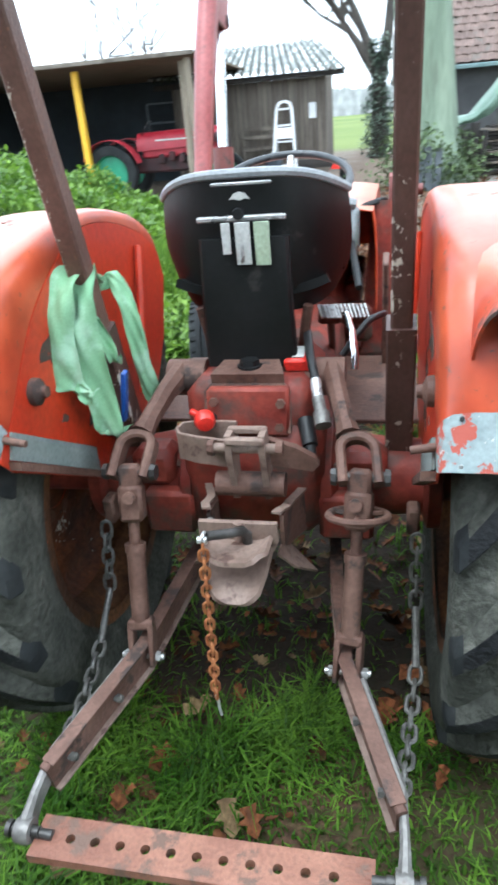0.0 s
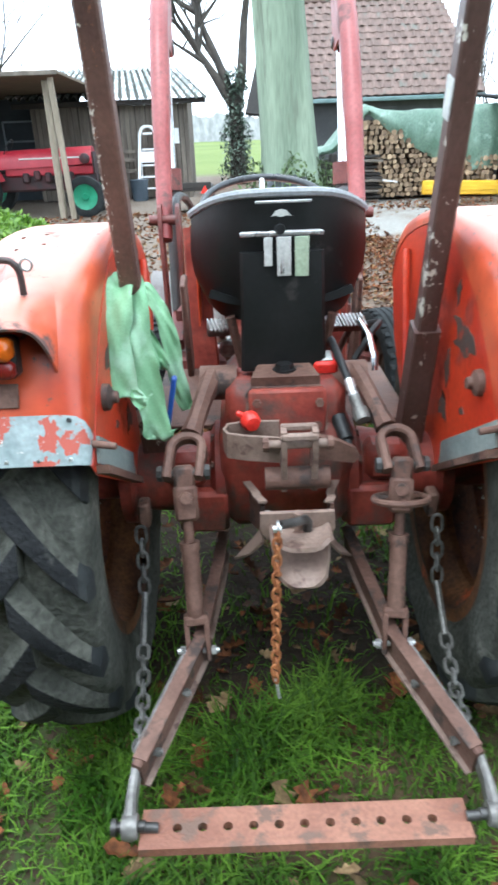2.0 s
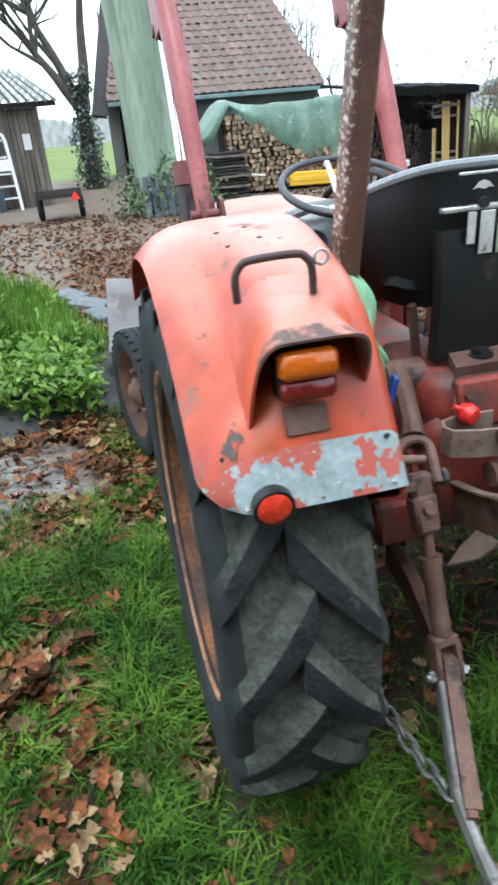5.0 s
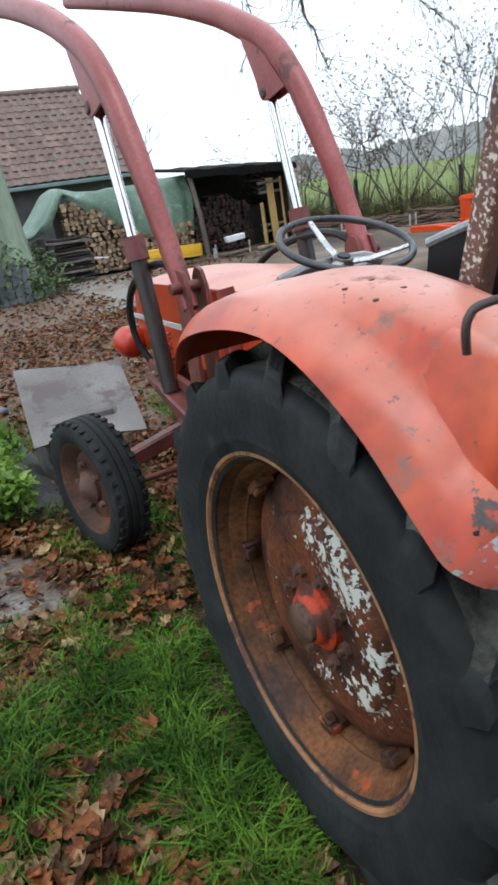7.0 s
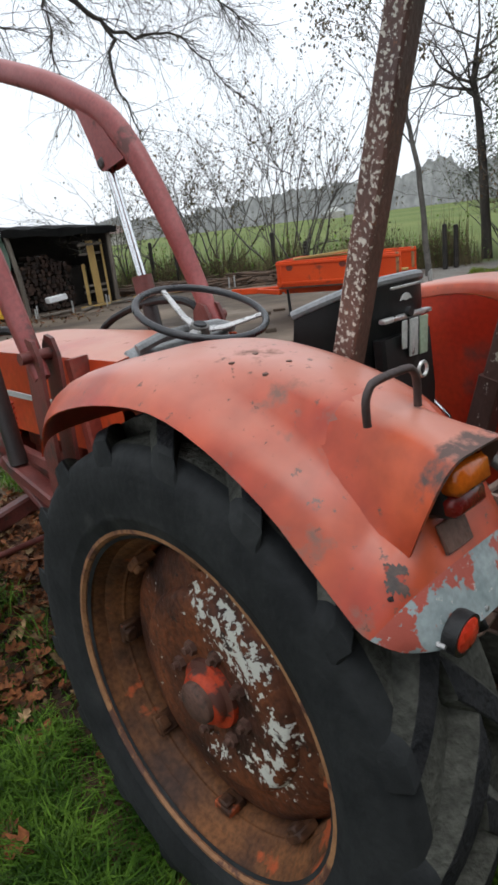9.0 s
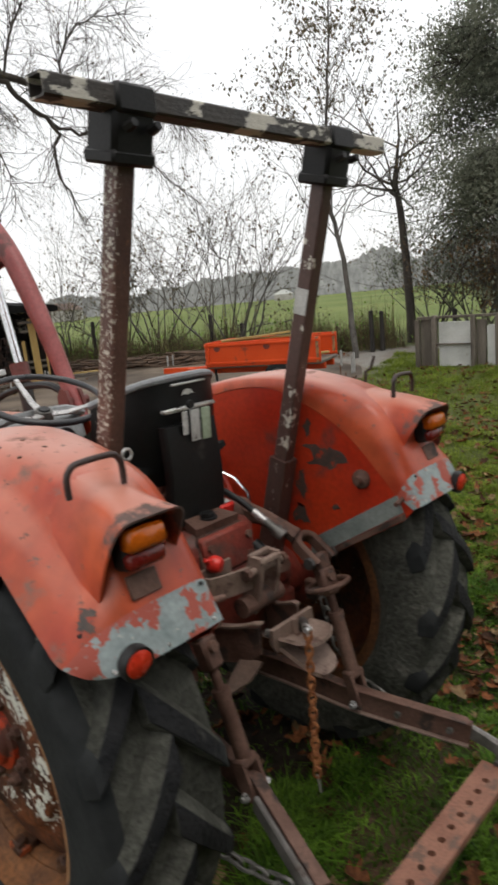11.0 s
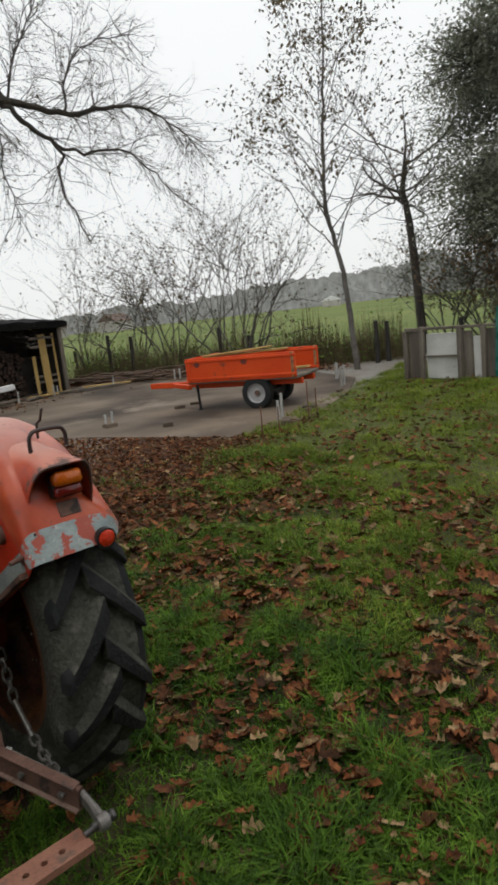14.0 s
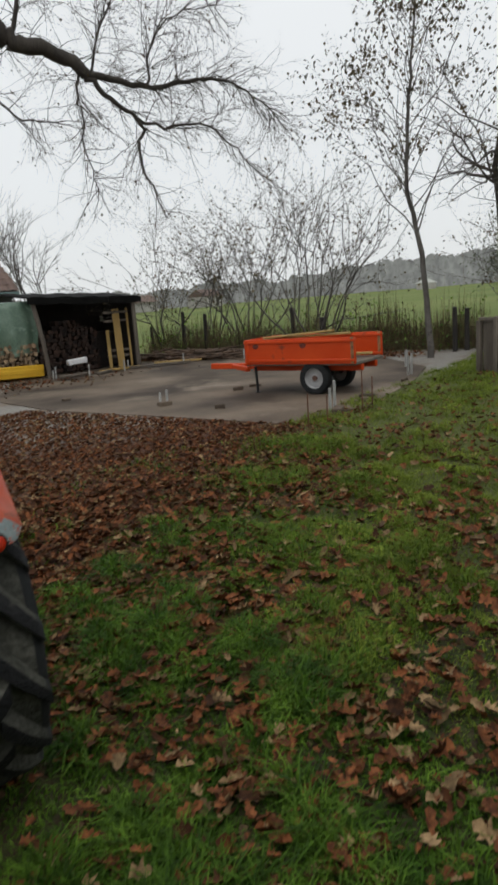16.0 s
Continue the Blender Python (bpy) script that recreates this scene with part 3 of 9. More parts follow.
def ground():
    xs, ys = axis_steps(), [y + 2 for y in axis_steps()]
    verts = [(x, y, rise(x, y)) for y in ys for x in xs]
    w = len(xs)
    faces = [(j * w + i, j * w + i + 1, (j + 1) * w + i + 1, (j + 1) * w + i) for j in range(len(ys) - 1) for i in range(w - 1)]
    me = bpy.data.meshes.new("ground")
    me.from_pydata(verts, [], faces)
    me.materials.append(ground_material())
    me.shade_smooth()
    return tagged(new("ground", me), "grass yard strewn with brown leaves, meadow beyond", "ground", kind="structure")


ground()


# ---- the tractor: faces +y, rear axle near y = 0 ----
tractor = thing("tractor", "old faded red farm tractor with front loader on grass", "tractor")

# fender stations from front to rear: crown, outer lip, inner edge, each (y, z)
CROWN = [(0.575, 1.12), (0.535, 1.20), (0.46, 1.255), (0.36, 1.29), (0.18, 1.325), (0.0, 1.335), (-0.15, 1.318), (-0.29, 1.283), (-0.37, 1.245), (-0.425, 1.18), (-0.47, 1.10), (-0.50, 1.035), (-0.528, 0.968)]
LIP = [(0.47, 1.10), (0.455, 1.14), (0.42, 1.185), (0.345, 1.222), (0.19, 1.255), (0.01, 1.262), (-0.13, 1.22), (-0.26, 1.145), (-0.335, 1.08), (-0.385, 1.035), (-0.425, 1.00), (-0.455, 0.98), (-0.488, 0.962)]
INNER = [(0.565, 1.07), (0.525, 1.15), (0.45, 1.205), (0.355, 1.245), (0.18, 1.29), (0.01, 1.30), (-0.13, 1.255), (-0.26, 1.185), (-0.34, 1.115), (-0.39, 1.06), (-0.435, 1.01), (-0.465, 0.985), (-0.505, 0.955)]
ACROSS = [(0.398, 0, 0.0), (0.399, 0, 0.35), (0.404, 0, 0.7), (0.418, 0, 0.92), (0.445, 0, 1.0), (0.50, 0, 1.0), (0.565, 0, 1.0), (0.615, 1, 0.04), (0.65, 1, 0.14), (0.68, 1, 0.32), (0.705, 1, 0.58), (0.723, 1, 0.84), (0.733, 1, 1.0)]


# the same columns where the platform stands proud: place across, share of the drop from crown to lip
BAND = {0.615: (0.594, 0.17), 0.65: (0.620, 0.45), 0.68: (0.648, 0.585), 0.705: (0.684, 0.68), 0.723: (0.713, 0.82), 0.733: (0.733, 1.0)}


def finer(pts, k=3):
    """Catmull-Rom points between the given ones."""
    out = []
    P = [Vector((*p, 0)) if len(p) == 2 else Vector(p) for p in pts]
    for i in range(len(P) - 1):
        a, b, c, d = P[max(i - 1, 0)], P[i], P[i + 1], P[min(i + 2, len(P) - 1)]
        for j in range(k):
            t = j / k
            out.append(0.5 * (2 * b + (c - a) * t + (2 * a - 5 * b + 4 * c - d) * t * t + (3 * b - a - 3 * c + d) * t**3))
    out.append(P[-1])
    return out


def fender(s):
    cr, li, inn = finer(CROWN), finer(LIP), finer(INNER)
    rows = []
    for c, o, e in zip(cr, li, inn):
        row = []
        for x, side, f in ACROSS:
            # toward the rear the crown becomes a raised platform above a rounded outer band
            t = min(1.0, max(0.0, (0.12 - c.x) / 0.36)) * min(1.0, max(0.0, (c.x + 0.50) / 0.09))
            t = t * t * (3 - 2 * t)
            if side == 1:
                bx, bf = BAND[x]
                x, f = x + (bx - x) * t, f + (bf - f) * t
            p = e.lerp(c, f) if side == 0 else c.lerp(o, f)
            w = max(0.0, (len(rows) - 30) / 6)
            x = x if x < 0.66 else 0.66 + (x - 0.66) * (1 - 0.6 * w * w)
            row.append((s * x, p.x, p.y))
        rows.append(row)
    bm = bmesh.new()
    n = len(rows)
    shell(bm, rows, 0.004, [1 if k >= n - 5 else 0 for k in range(n - 1)])
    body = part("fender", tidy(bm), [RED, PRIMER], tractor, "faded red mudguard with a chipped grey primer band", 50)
    # inner cheek
    bm = bmesh.new()
    arc = [(p.x, p.y - 0.002) for p in inn]
    outline = arc + [(-0.47, 0.915), (-0.10, 0.70), (0.30, 0.68), (0.50, 0.90)]
    slab(bm, outline, 0.004, YZ(s * 0.398 - 0.002))
    part("inner_panel", tidy(bm), RED_DEEP, body, "red-orange inner panel with worn black patches")
    # grey strip along the lower edge
    bm = bmesh.new()
    slab(bm, [(-0.475, 0.945), (-0.125, 0.735), (-0.125, 0.80), (-0.455, 0.995)], 0.006, YZ(s * 0.391 - 0.003))
    slab(bm, [(-0.48, 0.925), (-0.125, 0.715), (-0.125, 0.733), (-0.478, 0.943)], 0.03, YZ(s * 0.385 - 0.015), 1)
    part("edge_strip", tidy(bm), [GREY_STRIP, RUSTY], body, "grey primed strip")
    # lamp hood: a visor that swells out of the sheet, open to the rear

    def sheet(x, y):
        cols = range(len(ACROSS))
        at_x = [float(np.interp(-y, [-r[q][1] for r in rows], [abs(r[q][0]) for r in rows])) for q in cols]
        at_z = [float(np.interp(-y, [-r[q][1] for r in rows], [r[q][2] for r in rows])) for q in cols]
        return float(np.interp(x, at_x, at_z))

    bm = bmesh.new()
    hood = []
    for t in np.linspace(0, 1, 15):
        foot_y, top_y, top_z = -0.27 - 0.185 * t, -0.27 - 0.24 * t - 0.006 * t**4, 1.287 - 0.046 * t - 0.012 * t**5
        up = min(1.0, t / 0.6) ** 2 * (3 - 2 * min(1.0, t / 0.6))
        row = []
        for u in np.sin(np.linspace(-math.pi / 2, math.pi / 2, 29)):
            x = 0.545 + u * (0.098 + 0.004 * (1 - t))
            v = (1 - abs(u) ** (2.2 + 4.5 * t**4)) ** (1.9 - 1.45 * t**6)
            foot = sheet(x, foot_y) - 0.003
            row.append((s * x, foot_y + (top_y - foot_y) * v, foot + (max(top_z, foot + 0.004) - foot) * v * up))
        hood.append(row)
    shell(bm, hood, 0.005)
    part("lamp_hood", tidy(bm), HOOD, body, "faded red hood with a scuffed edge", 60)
    # tail lamp: one box of two lenses
    m = pose(0, 0, 0, -10)
    bm = bmesh.new()
    block(bm, (s * 0.556, -0.468, 1.166), (0.09, 0.045, 0.078), m, 0.008)
    lamp = part("tail_lamp", tidy(bm), BLACK, body, "black tail lamp housing")
    bm = bmesh.new()
    block(bm, (s * 0.556, -0.494, 1.187), (0.09, 0.038, 0.044), m, 0.009)
    part("amber_lens", tidy(bm), AMBER, lamp, "amber indicator lens", 60)
    bm = bmesh.new()
    block(bm, (s * 0.556, -0.489, 1.148), (0.087, 0.036, 0.034), m, 0.008)
    part("red_lens", tidy(bm), RED_LENS, lamp, "dark red lens", 60)
    bm = bmesh.new()
    block(bm, (s * 0.556, -0.478, 1.092), (0.07, 0.008, 0.046), pose(0, 0, 0, -22), 0.002)
    part("mounting_plate", tidy(bm), RUSTY, body, "bare brown patch plate")
    # round reflector
    bm = bmesh.new()
    lathe(bm, [(0.0, 0.012), (0.031, 0.012), (0.0335, 0.006), (0.0335, -0.012), (0.0, -0.012)], (0, 0, 0), "y", 28)
    bm.transform(pose(s * 0.632, -0.528, 0.982, 8))
    ref = part("reflector_ring", tidy(bm), BLACK, body)
    bm = bmesh.new()
    lathe(bm, [(0.0, -0.006), (0.018, -0.005), (0.027, 0.0), (0.027, 0.01)], (0, 0, 0), "y", 28)
    bm.transform(pose(s * 0.632, -0.541, 0.982, 8))
    part("reflector", tidy(bm), REFLECT, ref, "round red reflector")
    # grab handle
    bm = bmesh.new()
    pts = finer([(s * 0.628, -0.385, 1.262), (s * 0.629, -0.385, 1.296), (s * 0.622, -0.386, 1.314), (s * 0.604, -0.387, 1.324), (s * 0.535, -0.389, 1.326), (s * 0.517, -0.39, 1.319), (s * 0.508, -0.39, 1.302), (s * 0.507, -0.39, 1.262)], 3)
    tube(bm, pts, 0.0066, 10)
    part("grab_handle", tidy(bm), HANDLE, body, "dark bent-tube grab handle")
    if s > 0:
        bm = bmesh.new()
        tube(bm, [(0.615, -0.22, 1.275), (0.616, -0.225, 1.325), (0.622, -0.24, 1.335), (0.63, -0.25, 1.375)], 0.005, 6)
        part("bent_pin", tidy(bm), HANDLE, body)
    if s < 0:
        bm = bmesh.new()
        tube(bm, [(-0.493 + 0.011 * math.cos(a), -0.392, 1.317 + 0.011 * math.sin(a)) for a in np.linspace(0, 6.28, 17)[:-1]], 0.0028, 6, True)
        part("key_ring", tidy(bm), STEEL, body)
    # holes and bolts on the top and the primer band
    for x, y in ((0.59, -0.065), (0.535, -0.07), (0.585, -0.143), (0.525, -0.143)):
        z = sheet(x, y)
        bm = bmesh.new()
        rod(bm, (s * x, y, z - 0.004), (s * x, y, z + 0.0012), 0.006, 0.0055, 10)
        part("plug", tidy(bm), RUSTY, body)
    for x, y, z in ((0.43, -0.495, 1.045), (0.69, -0.455, 1.035)):
        bm = bmesh.new()
        rod(bm, (s * x, y + 0.01, z - 0.004), (s * x, y - 0.004, z + 0.004), 0.005, 0.004, 8)
        part("screw", tidy(bm), BLACK, body)
    for k in range(5):
        bm = bmesh.new()
        rod(bm, (s * (0.43 + 0.06 * k), -0.515, 0.978), (s * (0.43 + 0.06 * k), -0.528, 0.978), 0.004, 0.0035, 8)
        part("rivet", tidy(bm), STEEL, body)
    # patch worn through the paint on the outer band
    bm = bmesh.new()
    cells, size = 13, 0.0035
    dots = {}
    for i in range(cells + 1):
        for j in range(cells + 1):
            x, y = 0.672 + (i - cells / 2) * size * 0.8, -0.452 + (j - cells / 2) * size
            dots[i, j] = bm.verts.new((s * x, y - 0.0012, sheet(x, y) + 0.0016))
    for i in range(cells):
        for j in range(cells):
            u, v = (i + 0.5) / cells * 2 - 1, (j + 0.5) / cells * 2 - 1
            if u * u + v * v < 0.62 + 0.3 * math.sin(4 * math.atan2(v, u) + 0.6) + 0.1 * math.sin(i * 2.3 + j * 1.7):
                bm.faces.new([dots[i, j], dots[i + 1, j], dots[i + 1, j + 1], dots[i, j + 1]])
    bmesh.ops.delete(bm, geom=[v for v in bm.verts if not v.link_faces], context="VERTS")
    part("worn_patch", tidy(bm), PATCH, body, "dark patch worn through the paint")
    # round boss on the inner panel, toward the rear
    bm = bmesh.new()
    lathe(bm, [(0.0, -0.03), (0.012, -0.03), (0.014, -0.02), (0.028, -0.012), (0.03, 0.004), (0.0, 0.004)], (0, 0, 0), "x", 20)
    if s < 0:
        bm.transform(Matrix.Rotation(math.pi, 4, "Z"))
    bm.transform(pose(s * 0.395, -0.335, 1.03))
    part("boss", tidy(bm), RUSTY, body)
    # patches worn to bare metal, and the rail along the panel
    rgp = random.Random(8)
    for py, pz, ry, rz in ((-0.19, 1.087, 0.1, 0.06), (-0.09, 0.883, 0.045, 0.06), (-0.1, 0.99, 0.03, 0.05), (-0.232, 0.926, 0.018, 0.015), (-0.138, 1.178, 0.02, 0.032)):
        bm = bmesh.new()
        slab(bm, [(py + ry * math.cos(a) * (0.75 + 0.3 * math.sin(3 * a + py * 40)) * rgp.uniform(0.7, 1.1), pz + rz * math.sin(a) * (0.8 + 0.3 * math.sin(2 * a + pz * 30)) * rgp.uniform(0.7, 1.1)) for a in np.linspace(0, 6.283, 31)[:-1]], 0.0012, YZ(s * 0.398 - (0.0034 if s > 0 else -0.0022)))
        part("bare_patch", tidy(bm), PATCH, body, "patch worn to dark metal")
    bm = bmesh.new()
    tube(bm, finer([(s * 0.384, 0.345, 1.20), (s * 0.375, 0.27, 1.03), (s * 0.365, 0.195, 0.905), (s * 0.355, 0.148, 0.832)], 4), 0.011, 8)
    part("rail", tidy(bm), RED_DEEP, body, "red bent rail")
    # peg at the rear corner
    bm = bmesh.new()
    rod(bm, (s * 0.40, -0.47, 0.985), (s * 0.352, -0.475, 0.98), 0.008, 0.007, 10)
    part("peg", tidy(bm), RUSTY, body)


for side in (-1, 1):
    fender(side)

# ---- wheels ----
WHEEL = (0.585, 0.066, 0.594)


def lug_mesh():
    """One chevron bar of the tread, lying along the crown at the top of the tyre; the wheel's axis is x."""
    bm = bmesh.new()
    rows = []
    for t in (0.0, 0.125, 0.25, 0.375, 0.5, 0.625, 0.75, 0.875, 0.96, 1.02, 1.06, 1.1):
        end = max(0.0, (t - 0.96) / 0.14)
        u = min(t, 0.96)
        x = -0.018 + 0.170 * u + 0.006 * math.sin(end * 2.2)
        lag = 0.345 * u + 0.02 * end
        r = 0.589 - 0.024 * u**3 - 0.062 * end**1.4
        h = (0.038 - 0.006 * u**4) * (1 - 0.95 * end) - (0.004 if t == 0 else 0)
        wide = (0.036 - 0.014 * u) * (1 - 0.2 * end)
        slope = 0.06 - 0.03 * u
        row = []
        for off, up in ((-wide - slope, -0.012), (-wide - 0.012, h * 0.72), (-wide, h * 0.97), (-wide + 0.004, h), (wide - 0.004, h), (wide, h * 0.93), (wide + 0.012, -0.012)):
            a = lag + off / r
            row.append((x, -(r + up) * math.sin(a), (r + up) * math.cos(a)))
        rows.append(row)
    g = [[bm.verts.new(p) for p in row] for row in rows]
    for i in range(len(g) - 1):
        for j in range(6):
            # dark tops, lighter flanks: part of the shading is in the colour
            top = 2 <= j <= 4 and i < 7
            bm.faces.new([g[i][j], g[i][j + 1], g[i + 1][j + 1], g[i + 1][j]]).material_index = 1 if top else 2 if i >= 7 else 0
    bm.faces.new(g[0])
    bm.faces.new(g[-1][::-1]).material_index = 2
    return finish("lug", tidy(bm), [LUG_TOP, LUG_SIDE, RUBBER], 35)


LUG_R = lug_mesh()
LUG_L = LUG_R.copy()
LUG_L.transform(Matrix.Scale(-1, 4, (1, 0, 0)))
LUG_L.flip_normals()


def rear_wheel(s):
    cx, cy, cz = s * WHEEL[0], WHEEL[1], WHEEL[2]
    out = lambda prof: [(r * 1.025, s * o) for r, o in prof]
    bm = bmesh.new()
    lathe(bm, out([(0.362, -0.13), (0.40, -0.135), (0.405, -0.125), (0.388, -0.118), (0.38, -0.09), (0.357, -0.06), (0.34, -0.03), (0.34, 0.05), (0.362, 0.07), (0.38, 0.095), (0.388, 0.12)]), (0, 0, 0), "x", 64, 0)
    lathe(bm, out([(0.388, 0.12), (0.406, 0.127), (0.404, 0.137), (0.392, 0.137), (0.386, 0.13)]), (0, 0, 0), "x", 64, 1)
    lathe(bm, out([(0.386, 0.13), (0.374, 0.112), (0.366, 0.088), (0.36, 0.085), (0.35, 0.066), (0.338, 0.04)]), (0, 0, 0), "x", 64, 0)
    lathe(bm, out([(0.336, -0.03), (0.332, 0.03), (0.338, 0.04)]), (0, 0, 0), "x", 64, 0)
    wheel = part("rear_wheel", tidy(bm), [RIM, RIM_EDGE], tractor, "rusty rear wheel rim with an ochre edge")
    wheel.location = (cx, cy, cz)
    bm = bmesh.new()
    lathe(bm, out([(0.335, -0.01), (0.318, 0.018), (0.29, 0.034), (0.235, 0.042), (0.226, 0.058), (0.215, 0.064), (0.165, 0.065), (0.12, 0.06), (0.085, 0.058), (0.0, 0.056)]), (0, 0, 0), "x", 64)
    part("wheel_disc", tidy(bm), DISC, wheel, "rust-brown wheel disc with flaking white paint")
    bm = bmesh.new()
    lathe(bm, out([(0.08, 0.055), (0.078, 0.07), (0.062, 0.075), (0.06, 0.088), (0.054, 0.096), (0.042, 0.1), (0.0, 0.102)]), (0, 0, 0), "x", 32)
    part("hub", tidy(bm), HUB, wheel, "orange-red hub with a worn brown cap")
    bm = bmesh.new()
    lathe(bm, out([(0.048, 0.096), (0.046, 0.109), (0.038, 0.115), (0.0, 0.116)]), (0, 0, 0), "x", 24)
    part("hub_cap", tidy(bm), RUSTY, wheel)
    for k in range(8):
        a = k * math.pi / 4 + 0.3
        p = Vector((s * 0.054, 0.108 * math.cos(a), 0.108 * math.sin(a)))
        bm = bmesh.new()
        rod(bm, p, p + Vector((s * 0.018, 0, 0)), 0.018, 0.017, 6)
        rod(bm, p + Vector((s * 0.018, 0, 0)), p + Vector((s * 0.03, 0, 0)), 0.009, 0.008, 8)
        part("wheel_nut", tidy(bm), RUSTY, wheel)
    for k in range(8):
        a = k * math.pi / 4 + 0.05
        q = Matrix.Rotation(a, 4, "X")
        bm = bmesh.new()
        block(bm, (s * 0.045, 0, 0.333), (0.055, 0.056, 0.022), None, 0.004)
        block(bm, (s * 0.055, 0, 0.32), (0.03, 0.034, 0.02), None, 0.004)
        bm.transform(q)
        part("rim_lug", tidy(bm), RIM, wheel)
    bm = bmesh.new()
    side_wall = [(0.385, 0.122), (0.41, 0.137), (0.43, 0.141), (0.436, 0.146), (0.444, 0.146), (0.45, 0.147), (0.49, 0.152), (0.53, 0.153), (0.556, 0.15), (0.572, 0.143), (0.58, 0.132), (0.585, 0.112)]
    tread = [(0.585, 0.112), (0.586, 0.06), (0.586, 0.0), (0.586, -0.06), (0.585, -0.112)]
    lathe(bm, [(r, s * o) for r, o in side_wall], (0, 0, 0), "x", 88)
    lathe(bm, [(r, s * o) for r, o in tread], (0, 0, 0), "x", 88, 1)
    lathe(bm, [(r, -s * o) for r, o in side_wall[::-1]], (0, 0, 0), "x", 88, 1)
    bmesh.ops.remove_doubles(bm, verts=bm.verts, dist=1e-5)
    tyre = part("tyre", tidy(bm), [RUBBER, LUG_TOP], wheel, "worn black tractor tyre with chevron lugs", 60)
    n = 17
    for k in range(n):
        for me, ph in ((LUG_R, 0.0), (LUG_L, 0.5)):
            ob = new("tread_lug", me)
            ob.parent = wheel
            ob.rotation_euler = (-2 * math.pi * (k + ph) / n, 0, 0)
    return wheel


for side in (-1, 1):
    rear_wheel(side)


bm = bmesh.new()
block(bm, (0, 0, 0), (0.028, 0.024, 0.014), None, 0.003)
TREAD_BLOCK = finish("tread_block", tidy(bm), RUBBER)


def front_wheel(s):
    bm = bmesh.new()
    lathe(bm, [(0.0, s * 0.0), (0.06, s * 0.03), (0.15, s * 0.015), (0.17, s * 0.03), (0.195, s * 0.06), (0.205, s * 0.065), (0.205, s * 0.05), (0.19, -s * 0.05)], (0, 0, 0), "x", 40)
    wheel = part("front_wheel", tidy(bm), DISC_DARK, tractor, "rusty front wheel rim")
    wheel.location = (s * 0.66, 1.95, 0.30)
    wheel.scale = (1.15, 1.12, 1.12)
    wheel.rotation_euler = (0, 0, radians(12))
    bm = bmesh.new()
    prof = [(0.19, -0.055), (0.215, -0.07), (0.25, -0.078), (0.275, -0.07), (0.286, -0.052)]
    for o in (-0.03, 0.0, 0.03):
        prof += [(0.289, o - 0.018), (0.296, o - 0.012), (0.296, o + 0.006), (0.287, o + 0.012)]
    prof += [(0.286, 0.052), (0.275, 0.07), (0.25, 0.078), (0.215, 0.07), (0.19, 0.055)]
    lathe(bm, prof, (0, 0, 0), "x", 56)
    part("tyre", tidy(bm), RUBBER, wheel, "ribbed black front tyre")
    bm = bmesh.new()
    lathe(bm, [(0.075, s * 0.02), (0.072, s * 0.045), (0.05, s * 0.055), (0.03, s * 0.075), (0.0, s * 0.078)], (0, 0, 0), "x", 24)
    part("hub", tidy(bm), RUSTY, wheel, "brown front hub")
    for k in range(5):
        a = 2 * math.pi * k / 5
        bm = bmesh.new()
        rod(bm, (s * 0.03, 0.1 * math.cos(a), 0.1 * math.sin(a)), (s * 0.05, 0.1 * math.cos(a), 0.1 * math.sin(a)), 0.014, 0.012, 6)
        part("wheel_nut", tidy(bm), RUSTY, wheel)
    for k in range(34):
        for sx in (-1, 1):
            ob = new("tread_block", TREAD_BLOCK)
            ob.parent = wheel
            ob.matrix_local = Matrix.Rotation(2 * math.pi * (k + 0.25 * sx) / 34, 4, "X") @ pose(sx * 0.056, 0, 0.286)


for side in (-1, 1):
    front_wheel(side)

# ---- roll bar ----
def roll_post(s):
    d = Vector((0, -0.275, 1.0)).normalized()
    foot = Vector((-0.35 if s < 0 else 0.34, 0.055, 0.60))
    at = lambda z: foot + d * ((z - foot.z) / d.z)
    bm = bmesh.new()
    sweep(bm, [at(0.98), at(1.94)], (1, 0, 0), 0.046, 0.05, 0.1)
    post = part("roll_bar_post", tidy(bm), BROWN_WORN if s < 0 else BROWN_EDGE, tractor, "brown painted square tube post with flaking pale paint")
    bm = bmesh.new()
    sweep(bm, [at(0.62), at(1.085)], (1, 0, 0), 0.064, 0.066, 0.06)
    part("socket", tidy(bm), BROWN, post, "dull brown square socket")
    bm = bmesh.new()
    block(bm, at(1.945), (0.105, 0.095, 0.12), pose(0, 0, 0, 15), 0.01)
    clamp = part("clamp_block", tidy(bm), BLACK_PAD, post, "black clamp block")
    bm = bmesh.new()
    block(bm, at(1.892), (0.111, 0.101, 0.03), pose(0, 0, 0, 15), 0.009)
    part("flange", tidy(bm), BLACK_PAD, clamp)
    bm = bmesh.new()
    block(bm, (at(1.985).x, -0.345, 1.984), (0.1, 0.064, 0.056), None, 0.007)
    part("saddle", tidy(bm), BLACK_PAD, clamp, "black saddle gripping the crosspiece")
    for dx in (-0.03, 0.03):
        bm = bmesh.new()
        p = at(1.93) + Vector((dx, -0.06, 0))
        rod(bm, p, p + Vector((0, -0.025, 0.005)), 0.011, 0.009, 6)
        part("bolt", tidy(bm), BLACK_PAD, post)
    return post


